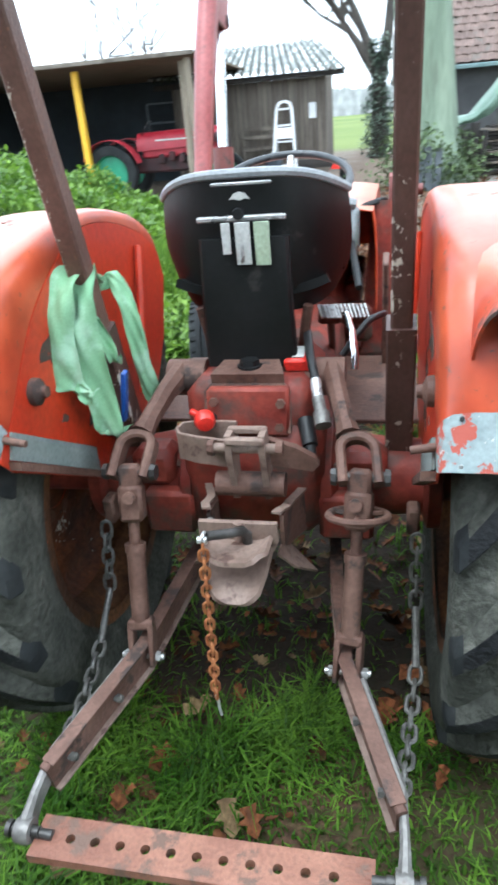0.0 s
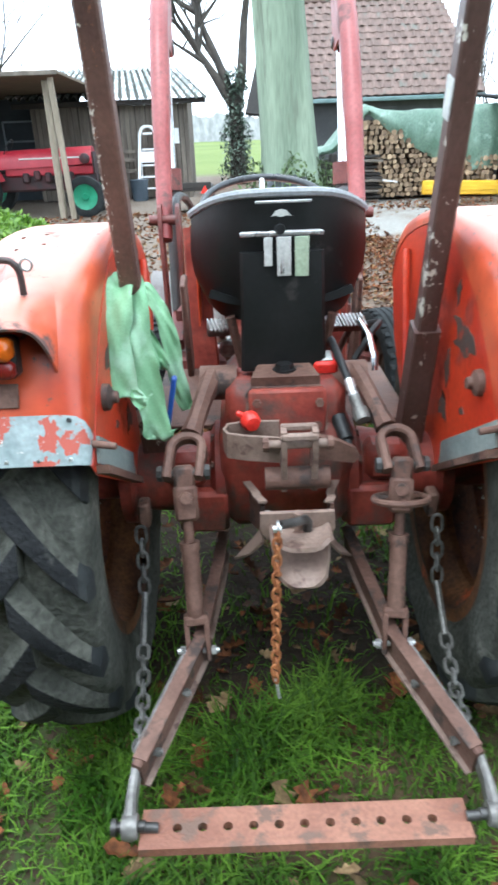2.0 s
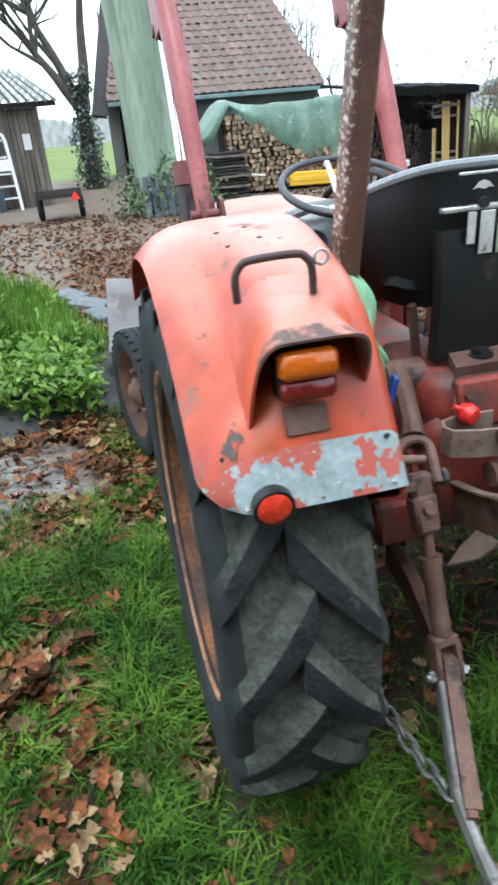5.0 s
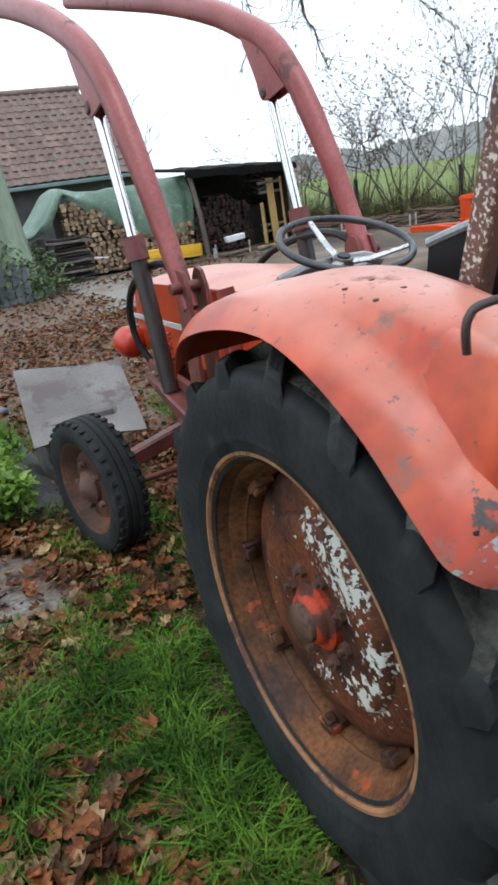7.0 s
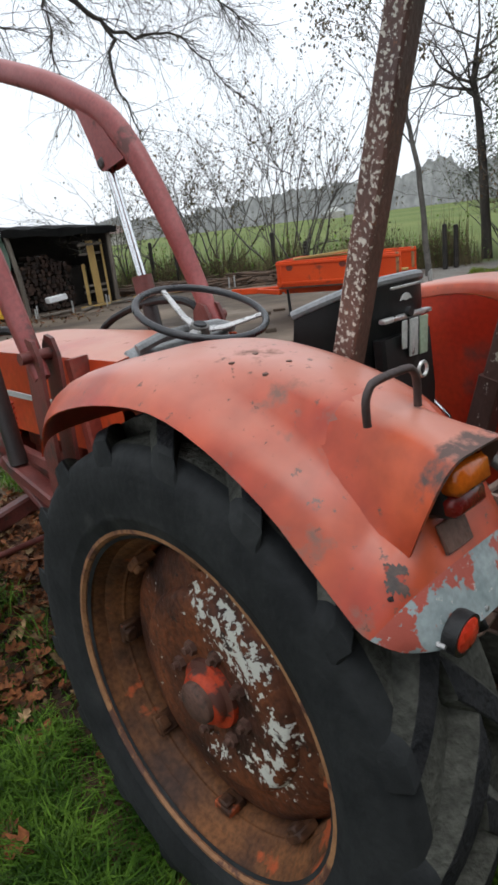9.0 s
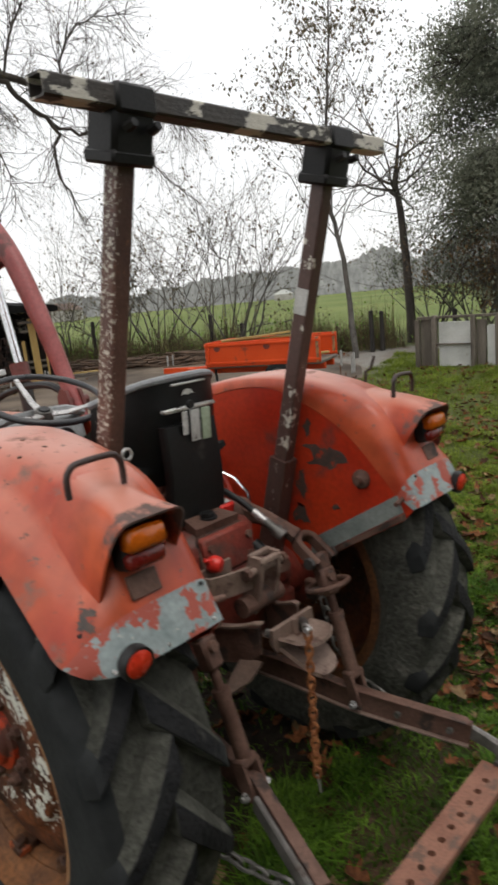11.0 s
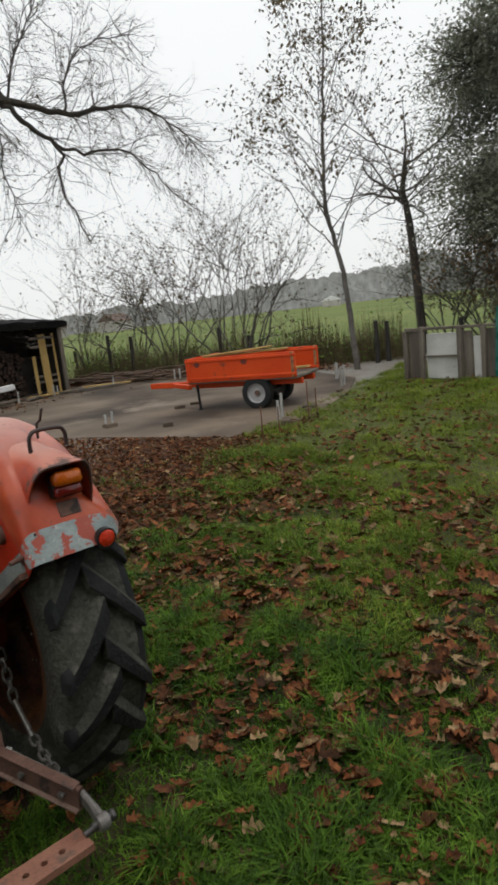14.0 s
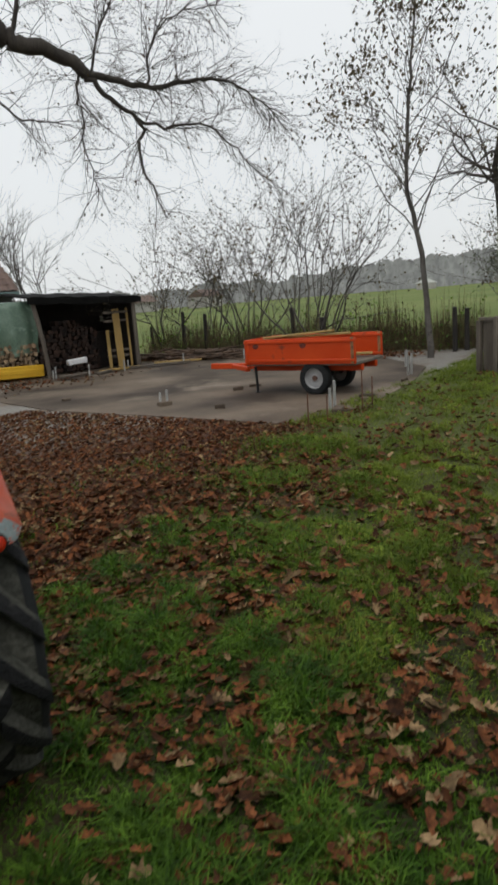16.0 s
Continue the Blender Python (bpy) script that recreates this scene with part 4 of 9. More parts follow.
for side in (-1, 1):
    roll_post(side)
bm = bmesh.new()
ring = lambda x, w, h: [bm.verts.new((x, -0.345 + a * w, 1.985 + b * h)) for a, b in ((-1, -0.8), (-0.8, -1), (0.8, -1), (1, -0.8), (1, 0.8), (0.8, 1), (-0.8, 1), (-1, 0.8))]
loops = [ring(-0.43, 0.021, 0.017), ring(-0.551, 0.021, 0.017), ring(-0.551, 0.025, 0.021)] + [ring(x, 0.025, 0.021) for x in (-0.3, 0.0, 0.3)] + [ring(0.551, 0.025, 0.021), ring(0.551, 0.021, 0.017), ring(0.43, 0.021, 0.017)]
for p, q in zip(loops, loops[1:]):
    for k in range(8):
        bm.faces.new([p[k], p[(k + 1) % 8], q[(k + 1) % 8], q[k]])
bm.faces.new(loops[0])
bm.faces.new(loops[-1][::-1])
part("roll_bar_crosspiece", tidy(bm), BAR_TOP, tractor, "weathered dark square tube crosspiece with peeling white paint")
bm = bmesh.new()
block(bm, (0.3155, -0.212, 1.57), (0.003, 0.044, 0.075), pose(0, 0, 0, 15.4), 0.001)
part("tape", tidy(bm), WHITE_CARD, tractor, "pale grey tape on the post")

# ---- seat ----
bm = bmesh.new()
rows = []
for k, v in enumerate(np.linspace(0, 1, 11)):
    row = []
    for u in np.linspace(-1, 1, 25):
        top = 1.392 - 0.055 * abs(u) ** 3.2
        bot = 1.09 + 0.05 * abs(u) ** 7
        half = (0.211 + 0.018 * math.sin(math.pi * (0.35 + 0.5 * v))) * (1 - 0.11 * (1 - v) ** 4)
        z = bot + (top - bot) * v
        y = 0.005 + 0.14 * abs(u) ** 3 - 0.025 * v + 0.03 * (v - 0.6) ** 2
        row.append((half * math.copysign(abs(u) ** 0.9, u), y, z))
    rows.append(row)
shell(bm, rows, 0.012)
seat = part("seat", tidy(bm), SEAT_BLACK, tractor, "black padded tractor seat with a pale grey rim", 60)
bm = bmesh.new()
tube(bm, [(x, y + 0.004, z + 0.004) for x, y, z in rows[-1]], 0.011, 8)
part("seat_rim", tidy(bm), SEAT_RIM, seat, "pale grey worn rim")
bm = bmesh.new()
rr = []
for t in np.linspace(0, 1, 7):
    y = 0.02 + 0.36 * t
    rr.append([(x * (1 - 0.12 * t), y + 0.0, 1.145 + 0.03 * abs(x / 0.18) ** 3 * (1 - 0.5 * t) - 0.02 * math.sin(math.pi * t)) for x in np.linspace(-0.175, 0.175, 15)])
shell(bm, rr, 0.02)
part("cushion", tidy(bm), SEAT_BLACK, seat, "", 60)
for sx in (-1, 1):
    bm = bmesh.new()
    rr = []
    for t in np.linspace(0, 1, 9):
        y = 0.12 + 0.27 * t
        top = 1.30 - 0.12 * t**0.8
        rr.append([(sx * (0.196 - 0.02 * t), y, 1.16 + (top - 1.16) * q) for q in np.linspace(0, 1, 5)])
    shell(bm, rr, 0.012)
    part("side_wing", tidy(bm), SEAT_BLACK, seat, "", 60)
bm = bmesh.new()
sweep(bm, [(0, -0.018, 1.265), (0, -0.028, 1.12), (0, -0.018, 0.975)], (1, 0, 0), [0.20, 0.205, 0.215], 0.035, 0.2)
part("seat_support", tidy(bm), SEAT_BLACK, seat, "black seat support plate")
bm = bmesh.new()
block(bm, (0.0, -0.047, 1.252), (0.01, 0.006, 0.07), None, 0.002)
block(bm, (0.0, -0.032, 1.308), (0.195, 0.02, 0.011), None, 0.003)
part("adjuster_bar", tidy(bm), STEEL, seat, "worn grey metal strip")
for x, w, h, mt, lb in ((-0.033, 0.019, 0.066, WHITE_CARD, "pale metal label"), (0.004, 0.033, 0.09, WHITE_CARD, "pale metal label"), (0.046, 0.033, 0.092, GREEN_CARD, "pale green label")):
    bm = bmesh.new()
    block(bm, (x, -0.048, 1.302 - h / 2), (w, 0.004, h), pose(0, 0, 0, 3), 0.001)
    part("label_plate", tidy(bm), mt, seat, lb)
bm = bmesh.new()
rod(bm, (-0.004, -0.04, 1.318), (-0.004, -0.05, 1.318), 0.013, 0.011, 12)
part("knob", tidy(bm), BLACK, seat)
bm = bmesh.new()
slab(bm, [(-0.024, 1.346), (-0.017, 1.352), (-0.013, 1.358), (0.0, 1.362), (0.013, 1.358), (0.017, 1.352), (0.024, 1.346), (0.012, 1.348), (0.0, 1.344), (-0.012, 1.348)], 0.003, XZ(-0.032))
part("badge", tidy(bm), WHITE_CARD, seat, "small pale badge")
bm = bmesh.new()
block(bm, (0.005, -0.034, 1.378), (0.13, 0.006, 0.006), None, 0.002)
part("scuff_strip", tidy(bm), STEEL, seat)
for sx in (-1, 1):
    bm = bmesh.new()
    rod(bm, (sx * 0.13, 0.03, 1.10), (sx * 0.10, 0.05, 0.94), 0.012, 0.012, 8)
    part("seat_strut", tidy(bm), RUSTY, seat)

# ---- gearbox, hydraulic lift housing, axle ----
bm = bmesh.new()
block(bm, (0, 0.05, 0.87), (0.30, 0.34, 0.18), None, 0.03)
block(bm, (0, 0.02, 0.72), (0.34, 0.34, 0.30), None, 0.04)
block(bm, (0, 0.55, 0.72), (0.30, 0.9, 0.34), None, 0.05)
casing = part("gearbox", tidy(bm), RUST_RED, tractor, "greasy red gearbox and axle casting", 50)
bm = bmesh.new()
slab(bm, [(-0.1, -0.095), (0.1, -0.095), (0.1, 0.0), (0.085, 0.018), (-0.085, 0.018), (-0.1, 0.0)], 0.02, pose(0, -0.095, 0.935, -20) @ Matrix.Rotation(math.pi / 2, 4, "X"))
slab(bm, [(-0.085, -0.03), (0.085, -0.03), (0.06, 0.06), (-0.06, 0.06)], 0.025, pose(0, -0.07, 0.96, 10))
part("lift_cover", tidy(bm), RUSTY, casing, "dull red bolted lift cover")
bm = bmesh.new()
block(bm, (0.003, -0.105, 0.895), (0.19, 0.075, 0.115), pose(0, 0, 0, -8), 0.008)
part("cover_box", tidy(bm), RUST_RED, casing, "dull red bolted cover box")
for x, z in ((-0.073, 0.926), (0.08, 0.923), (-0.07, 0.865), (0.075, 0.865)):
    bm = bmesh.new()
    hexbolt(bm, (x, -0.13, z), (0, -1, 0.1), 0.011, 0.02)
    part("bolt", tidy(bm), RUSTY, casing)
bm = bmesh.new()
rod(bm, (0, -0.06, 0.955), (0, -0.06, 0.988), 0.032, 0.03, 18)
rod(bm, (0, -0.06, 0.988), (0, -0.06, 1.0), 0.024, 0.022, 6)
part("filler_cap", tidy(bm), BLACK_PAD, casing, "dark filler cap")
bm = bmesh.new()
block(bm, (0.106, -0.012, 0.982), (0.062, 0.062, 0.034), pose(0, 0, 0, 14), 0.006)
part("red_tag", tidy(bm), RED_TAG, casing, "bright red and white tag")
bm = bmesh.new()
block(bm, (0.109, -0.016, 1.0015), (0.028, 0.045, 0.004), pose(0, 0, 0, 14), 0.001)
part("white_label", tidy(bm), WHITE_CARD, casing)
bm = bmesh.new()
rod(bm, (-0.05, -0.10, 0.87), (-0.09, -0.155, 0.897), 0.012, 0.012, 10)
part("lever_stem", tidy(bm), BLACK, casing)
bm = bmesh.new()
lathe(bm, [(0.0, -0.02), (0.018, -0.018), (0.024, -0.008), (0.024, 0.008), (0.017, 0.02), (0.0, 0.022)], (0, 0, 0), "y", 18)
bm.transform(pose(-0.09, -0.172, 0.895, 10, 0, 20))
block(bm, (-0.112, -0.168, 0.91), (0.026, 0.016, 0.012), pose(0, 0, 0, 0, 30), 0.003)
part("red_knob", tidy(bm), RED_TAG, casing, "bright red plastic knob")
# axle tubes
for s in (-1, 1):
    bm = bmesh.new()
    lathe(bm, [(0.0, s * 0.15), (0.15, s * 0.16), (0.15, s * 0.185), (0.12, s * 0.20), (0.10, s * 0.30), (0.095, s * 0.40), (0.13, s * 0.41), (0.13, s * 0.44), (0.06, s * 0.45), (0.06, s * 0.62)], (0, 0.02, 0.66), "x", 28)
    axle = part("axle_tube", tidy(bm), RUST_RED, tractor, "red rear axle housing")
    for k in range(10):
        a = 2 * math.pi * k / 10
        p = Vector((s * 0.185, 0.02 + 0.132 * math.cos(a), 0.66 + 0.132 * math.sin(a)))
        bm = bmesh.new()
        hexbolt(bm, p, (s, 0, 0), 0.011, 0.012)
        part("bolt", tidy(bm), RUSTY, axle)
    # brake drum side casting
    bm = bmesh.new()
    block(bm, (s * 0.26, -0.06, 0.73), (0.11, 0.10, 0.10), None, 0.02)
    block(bm, (s * 0.22, -0.11, 0.62), (0.13, 0.05, 0.12), None, 0.02)
    part("axle_bracket", tidy(bm), RUST_RED, tractor)

# ---- three-point linkage ----
def lift_side(s):
    # rocker arm with a fork
    bm = bmesh.new()
    rod(bm, (s * 0.12, 0.0, 0.935), (s * 0.215, 0.0, 0.935), 0.045, 0.045, 20)
    sweep(bm, [(s * 0.185, -0.01, 0.945), (s * 0.202, -0.09, 0.93), (s * 0.222, -0.165, 0.895), (s * 0.232, -0.195, 0.875)], (1, 0, 0), [0.05, 0.042, 0.04, 0.05], [0.07, 0.05, 0.045, 0.05], 0.3)
    arm = part("lift_arm", tidy(bm), RUSTY, tractor, "dull red lift arm with a forked end")
    bm = bmesh.new()
    c = Vector((s * (0.25 if s > 0 else 0.24), -0.195, 0.868))
    d = Vector((s * 0.012, -0.075, -0.07)).normalized()
    pts = []
    for k in range(9):
        a = math.pi * k / 8
        pts.append(c + Vector((math.cos(a) * 0.037, 0, 0)) + d * (0.03 - math.sin(a) * 0.03))
    pts = [c + Vector((0.037, 0, 0)) + d * 0.105] + pts + [c + Vector((-0.037, 0, 0)) + d * 0.105]
    sweep(bm, pts, d.cross(Vector((1, 0, 0))), 0.042, 0.021, 0.25)
    part("fork", tidy(bm), RUSTY, arm)
    pin = c + d * 0.09
    bm = bmesh.new()
    rod(bm, pin + Vector((-0.058, 0, 0)), pin + Vector((0.058, 0, 0)), 0.012, 0.012, 12)
    for e in (-1, 1):
        rod(bm, pin + Vector((e * 0.05, 0, 0)), pin + Vector((e * 0.062, 0, 0)), 0.02, 0.018, 8)
    part("pin", tidy(bm), DARK_STEEL, arm, "dark steel pin")
    # drop rod
    low = Vector((s * 0.236, -0.392, 0.392))
    ax = (pin - low).normalized()
    bm = bmesh.new()
    m = ax.to_track_quat("Z", "Y").to_matrix().to_4x4()
    block(bm, pin - ax * 0.012, (0.05, 0.034, 0.06), m, 0.01)
    block(bm, pin - ax * 0.07, (0.056, 0.045, 0.085), m, 0.008)
    rodob = part("drop_rod", tidy(bm), RUSTY, tractor, "dull red adjustable drop rod")
    bm = bmesh.new()
    f = (m @ Vector((0, 1, 0)))
    f = f if f.y < 0 else -f
    rod(bm, pin - ax * 0.055 + f * 0.02, pin - ax * 0.055 + f * 0.034, 0.016, 0.014, 12)
    part("rivet_head", tidy(bm), RUSTY, rodob)
    bm = bmesh.new()
    rod(bm, pin - ax * 0.10, pin - ax * 0.20, 0.0125, 0.0125, 12)
    part("screw_thread", tidy(bm), RUSTY, rodob)
    bm = bmesh.new()
    rod(bm, pin - ax * 0.165, low + ax * 0.075, 0.021, 0.021, 16)
    rod(bm, pin - ax * 0.165, pin - ax * 0.185, 0.024, 0.024, 16)
    part("sleeve", tidy(bm), RUSTY, rodob)
    bm = bmesh.new()
    for e in (-1, 1):
        block(bm, low + ax * 0.03 + Vector((e * 0.024, 0, 0)), (0.012, 0.04, 0.10), m, 0.004)
    block(bm, low + ax * 0.08, (0.058, 0.042, 0.025), m, 0.006)
    part("lower_fork", tidy(bm), RUSTY, rodob)
    bm = bmesh.new()
    rod(bm, low + Vector((-0.05, 0, 0)), low + Vector((0.05, 0, 0)), 0.007, 0.007, 10)
    for e in (-1, 1):
        rod(bm, low + Vector((e * 0.032, 0, 0)), low + Vector((e * 0.043, 0, 0)), 0.012, 0.012, 6)
    part("pin", tidy(bm), STEEL, rodob, "bright steel pin")
    if s > 0:
        bm = bmesh.new()
        c = pin - ax * 0.082
        tube(bm, [c + Vector((0.062 * math.cos(a), 0.062 * math.sin(a), -0.02 * math.sin(a))) for a in np.linspace(0, 2 * math.pi, 33)[:-1]], 0.0085, 8, True)
        for a in (0.5, 2.6, 4.7):
            rod(bm, c, c + Vector((0.06 * math.cos(a), 0.06 * math.sin(a), -0.019 * math.sin(a))), 0.006, 0.006, 6)
        part("hand_ring", tidy(bm), RUSTY, rodob, "round adjusting ring")
    # lower link: two flat bars
    bm = bmesh.new()
    front, mid, bolt, ball = Vector((s * 0.185, 0.02, 0.43)), low, Vector((s * 0.332, -0.64, 0.342)), Vector((s * 0.354, -0.783, 0.308))
    sweep(bm, [front, Vector((s * 0.198, -0.13, 0.425)), mid.lerp(front, 0.15), mid, mid.lerp(bolt, 0.5), bolt + (bolt - mid).normalized() * 0.05], (1, 0, 0), 0.022, 0.072, 0.2)
    link = part("lower_link", tidy(bm), RUSTY, tractor, "dull red lower link bar")
    run = [front, Vector((s * 0.198, -0.13, 0.425)), mid.lerp(front, 0.15), mid, mid.lerp(bolt, 0.5), bolt + (bolt - mid).normalized() * 0.045]
    for dz in (-0.036, 0.036):
        bm = bmesh.new()
        sweep(bm, [p + Vector((-s * 0.005, 0, dz)) for p in run], (1, 0, 0), 0.032, 0.007, 0.2)
        part("flange", tidy(bm), RUSTY if dz > 0 else TAN, link, "dusty worn flange edge")
    bm = bmesh.new()
    o = Vector((s * 0.021, 0, 0.004))
    sweep(bm, [mid.lerp(bolt, 0.12) + o, bolt + o * 0.9, bolt.lerp(ball, 0.6) + o * 0.5, ball], (1, 0, 0), [0.016, 0.016, 0.018, 0.026], [0.046, 0.048, 0.044, 0.045], 0.3)
    lathe(bm, [(0.012, -0.016), (0.023, -0.015), (0.026, 0.0), (0.023, 0.015), (0.012, 0.016)], ball, "x", 20, closed=True)
    part("link_end", tidy(bm), WORN_STEEL, link, "worn bare steel link end")
    for p in (bolt, mid.lerp(bolt, 0.45)):
        bm = bmesh.new()
        rod(bm, p - Vector((0.024, 0, 0)), p + Vector((0.03, 0, 0)), 0.007, 0.007, 10)
        for e in (-1, 1):
            rod(bm, p + Vector((e * 0.016, 0, 0)), p + Vector((e * 0.026, 0, 0)), 0.01, 0.01, 6)
        part("bolt", tidy(bm), GALV, link)
    bm = bmesh.new()
    rod(bm, ball - Vector((s * 0.03, 0, 0)), ball + Vector((s * 0.036, 0, 0)), 0.011, 0.01, 12)
    rod(bm, ball + Vector((s * 0.026, 0, 0)), ball + Vector((s * 0.036, 0, 0)), 0.016, 0.016, 12)
    part("ball_pin", tidy(bm), DARK_STEEL, link)
    # check chain bracket
    bm = bmesh.new()
    block(bm, (s * 0.375, -0.13, 0.63), (0.03, 0.05, 0.07), None, 0.006)
    part("chain_bracket", tidy(bm), RUSTY, tractor)


for side in (-1, 1):
    lift_side(side)

# drawbar with eleven holes
def drawbar():
    xs = [-0.264 + 0.0498 * k for k in range(11)]
    x0, x1, y0, y1, r = -0.335, 0.305, -0.822, -0.738, 0.0095
    bm = bmesh.new()
    rims = []
    for zz in (0.296, 0.276):
        prev = None
        cols = [x0] + [0.5 * (a + b) for a, b in zip(xs, xs[1:])] + [x1]
        for k, hx in enumerate(xs):
            a, b = cols[k], cols[k + 1]
            outer = []
            for j in range(16):
                t = 2 * math.pi * (j + 0.5) / 16
                c, sn = math.cos(t), math.sin(t)
                f = min((b - hx) / c if c > 0 else (a - hx) / c, (y1 + 0.78) / sn if sn > 0 else (y0 + 0.78) / sn)
                outer.append((hx + c * f, -0.78 + sn * f))
            ov = [bm.verts.new((x, y, zz)) for x, y in outer]
            iv = [bm.verts.new((hx + r * math.cos(2 * math.pi * (j + 0.5) / 16), -0.78 + r * math.sin(2 * math.pi * (j + 0.5) / 16), zz)) for j in range(16)]
            rims.append(iv)
            for j in range(16):
                bm.faces.new([ov[j], ov[(j + 1) % 16], iv[(j + 1) % 16], iv[j]])
            corners = [(a, y0), (b, y0), (b, y1), (a, y1)]
            for cx, cy in corners:
                near = sorted(range(16), key=lambda j: (outer[j][0] - cx) ** 2 + (outer[j][1] - cy) ** 2)[:2]
                bm.faces.new([ov[near[0]], ov[near[1]], bm.verts.new((cx, cy, zz))])
    for up, down in zip(rims[:11], rims[11:]):
        for j in range(16):
            bm.faces.new([up[j], up[(j + 1) % 16], down[(j + 1) % 16], down[j]])
    for (ax, ay), (bx, by) in zip([(x0, y0), (x1, y0), (x1, y1), (x0, y1)], [(x1, y0), (x1, y1), (x0, y1), (x0, y0)]):
        put_faces(bm, [(ax, ay, 0.276), (bx, by, 0.276), (bx, by, 0.296), (ax, ay, 0.296)], [(0, 1, 2, 3)])
    bmesh.ops.remove_doubles(bm, verts=bm.verts[:], dist=0.0004)
    return part("drawbar", tidy(bm), BAR_RED, tractor, "worn red flat drawbar with a row of holes", 30)


bar = drawbar()
for s in (-1, 1):
    bm = bmesh.new()
    rod(bm, (s * 0.30, -0.781, 0.300), (s * 0.37, -0.783, 0.308), 0.01, 0.01, 12)
    part("end_pin", tidy(bm), DARK_STEEL, bar)

# top-link bracket and trailer hitch
bm = bmesh.new()
for x in (-0.022, 0.05):
    slab(bm, [(-0.275, 0.905), (-0.235, 0.905), (-0.215, 0.86), (-0.20, 0.75), (-0.24, 0.735), (-0.26, 0.80), (-0.275, 0.86)], 0.014, YZ(x))
block(bm, (0.021, -0.272, 0.893), (0.085, 0.018, 0.016), None, 0.004)
block(bm, (0.021, -0.235, 0.902), (0.085, 0.016, 0.016), None, 0.004)
rod(bm, (-0.05, -0.255, 0.868), (0.085, -0.255, 0.868), 0.011, 0.011, 12)
topb = part("top_link_bracket", tidy(bm), TAN, tractor, "dusty brown top-link bracket")
bm = bmesh.new()
rod(bm, (-0.06, -0.225, 0.765), (0.095, -0.225, 0.765), 0.028, 0.028, 18)
part("pivot_tube", tidy(bm), RUSTY, topb, "dull red pivot tube")
for e, x in ((-1, -0.05), (1, 0.085)):
    bm = bmesh.new()
    rod(bm, (x, -0.255, 0.868), (x + e * 0.014, -0.255, 0.868), 0.019, 0.017, 8)
    part("nut", tidy(bm), RUSTY, topb)
bm = bmesh.new()
pts = [(-0.02, -0.158, 0.855), (-0.10, -0.153, 0.855), (-0.142, -0.16, 0.853), (-0.154, -0.18, 0.85), (-0.145, -0.203, 0.847), (-0.10, -0.222, 0.847), (-0.02, -0.24, 0.847)]
sweep(bm, pts, (0, 0, 1), 0.066, 0.008, 0.2)
part("strap_guard", tidy(bm), TAN, topb, "bent dusty steel strap")
bm = bmesh.new()
slab(bm, [(0.05, 0.875), (0.12, 0.853), (0.16, 0.83), (0.17, 0.812), (0.155, 0.796), (0.05, 0.812)], 0.02, XZ(-0.2))
part("lever", tidy(bm), RUSTY, topb, "dull red stabiliser lever")
# hitch frame
bm = bmesh.new()
slab(bm, [(-0.076, 0.742), (0.092, 0.742), (0.095, 0.70), (0.082, 0.672), (-0.062, 0.672), (-0.078, 0.70)], 0.012, XZ(-0.30) @ pose(0, 0, 0, 3))
hitch = part("hitch", tidy(bm), TAN, tractor, "dusty beige steel trailer hitch")
for s in (-1, 1):
    bm = bmesh.new()
    rows = []
    for y, x, up, lo in ((-0.10, 0.118, 0.725, 0.60), (-0.14, 0.112, 0.708, 0.60), (-0.205, 0.086, 0.708, 0.605), (-0.255, 0.083, 0.722, 0.625), (-0.296, 0.081, 0.73, 0.655)):
        rows.append([(0.008 + s * x, y, up), (0.008 + s * x, y, lo)])
    shell(bm, rows, 0.009)
    part("side_plate", tidy(bm), RUSTY, hitch, "brown steel side plate")
    bm = bmesh.new()
    rows = [[(0.008 + s * 0.076, y, 0.632 - 0.01 * k), (0.008 + s * 0.11, y + 0.02, 0.585 - 0.02 * k), (0.008 + s * 0.15, -0.215 + 0.004 * k, 0.53 - 0.004 * k)] for k, y in enumerate((-0.30, -0.22))]
    shell(bm, rows, 0.006)
    part("guide_wing", tidy(bm), TAN, hitch)
for s in (-1, 1):
    bm = bmesh.new()
    edge = finer([(0.066, -0.306, 0.744), (0.074, -0.285, 0.742), (0.079, -0.255, 0.73), (0.083, -0.205, 0.716), (0.106, -0.14, 0.716), (0.112, -0.10, 0.73)], 3)
    shell(bm, [[(0.008 + s * p.x, p.y, p.z), (0.008 + s * (p.x + 0.02), p.y, p.z - 0.001)] for p in edge], 0.006)
    part("ear", tidy(bm), TAN, hitch, "bent dusty steel ear")
bm = bmesh.new()
rows = []
for k, y in enumerate((-0.305, -0.34, -0.385, -0.43, -0.447)):
    w = 0.07 if k < 4 else 0.058
    rows.append([(0.013 + w * q, y + 0.012 * abs(q) ** 3, 0.684 + 0.014 * k / 4 + 0.016 * abs(q) ** 4) for q in np.linspace(-1, 1, 9)])
shell(bm, rows, 0.01)
part("upper_jaw", tidy(bm), TAN, hitch, "beige flared upper jaw", 50)
bm = bmesh.new()
rows = []
for y, z, w in ((-0.33, 0.668, 0.068), (-0.365, 0.658, 0.068), (-0.405, 0.637, 0.063), (-0.442, 0.616, 0.054), (-0.455, 0.608, 0.042)):
    rows.append([(0.013 + w * q, y, z + 0.012 * abs(q) ** 4) for q in np.linspace(-1, 1, 9)])
shell(bm, rows, 0.01)
part("lower_jaw", tidy(bm), TAN, hitch, "beige flared lower jaw plate", 50)
bm = bmesh.new()
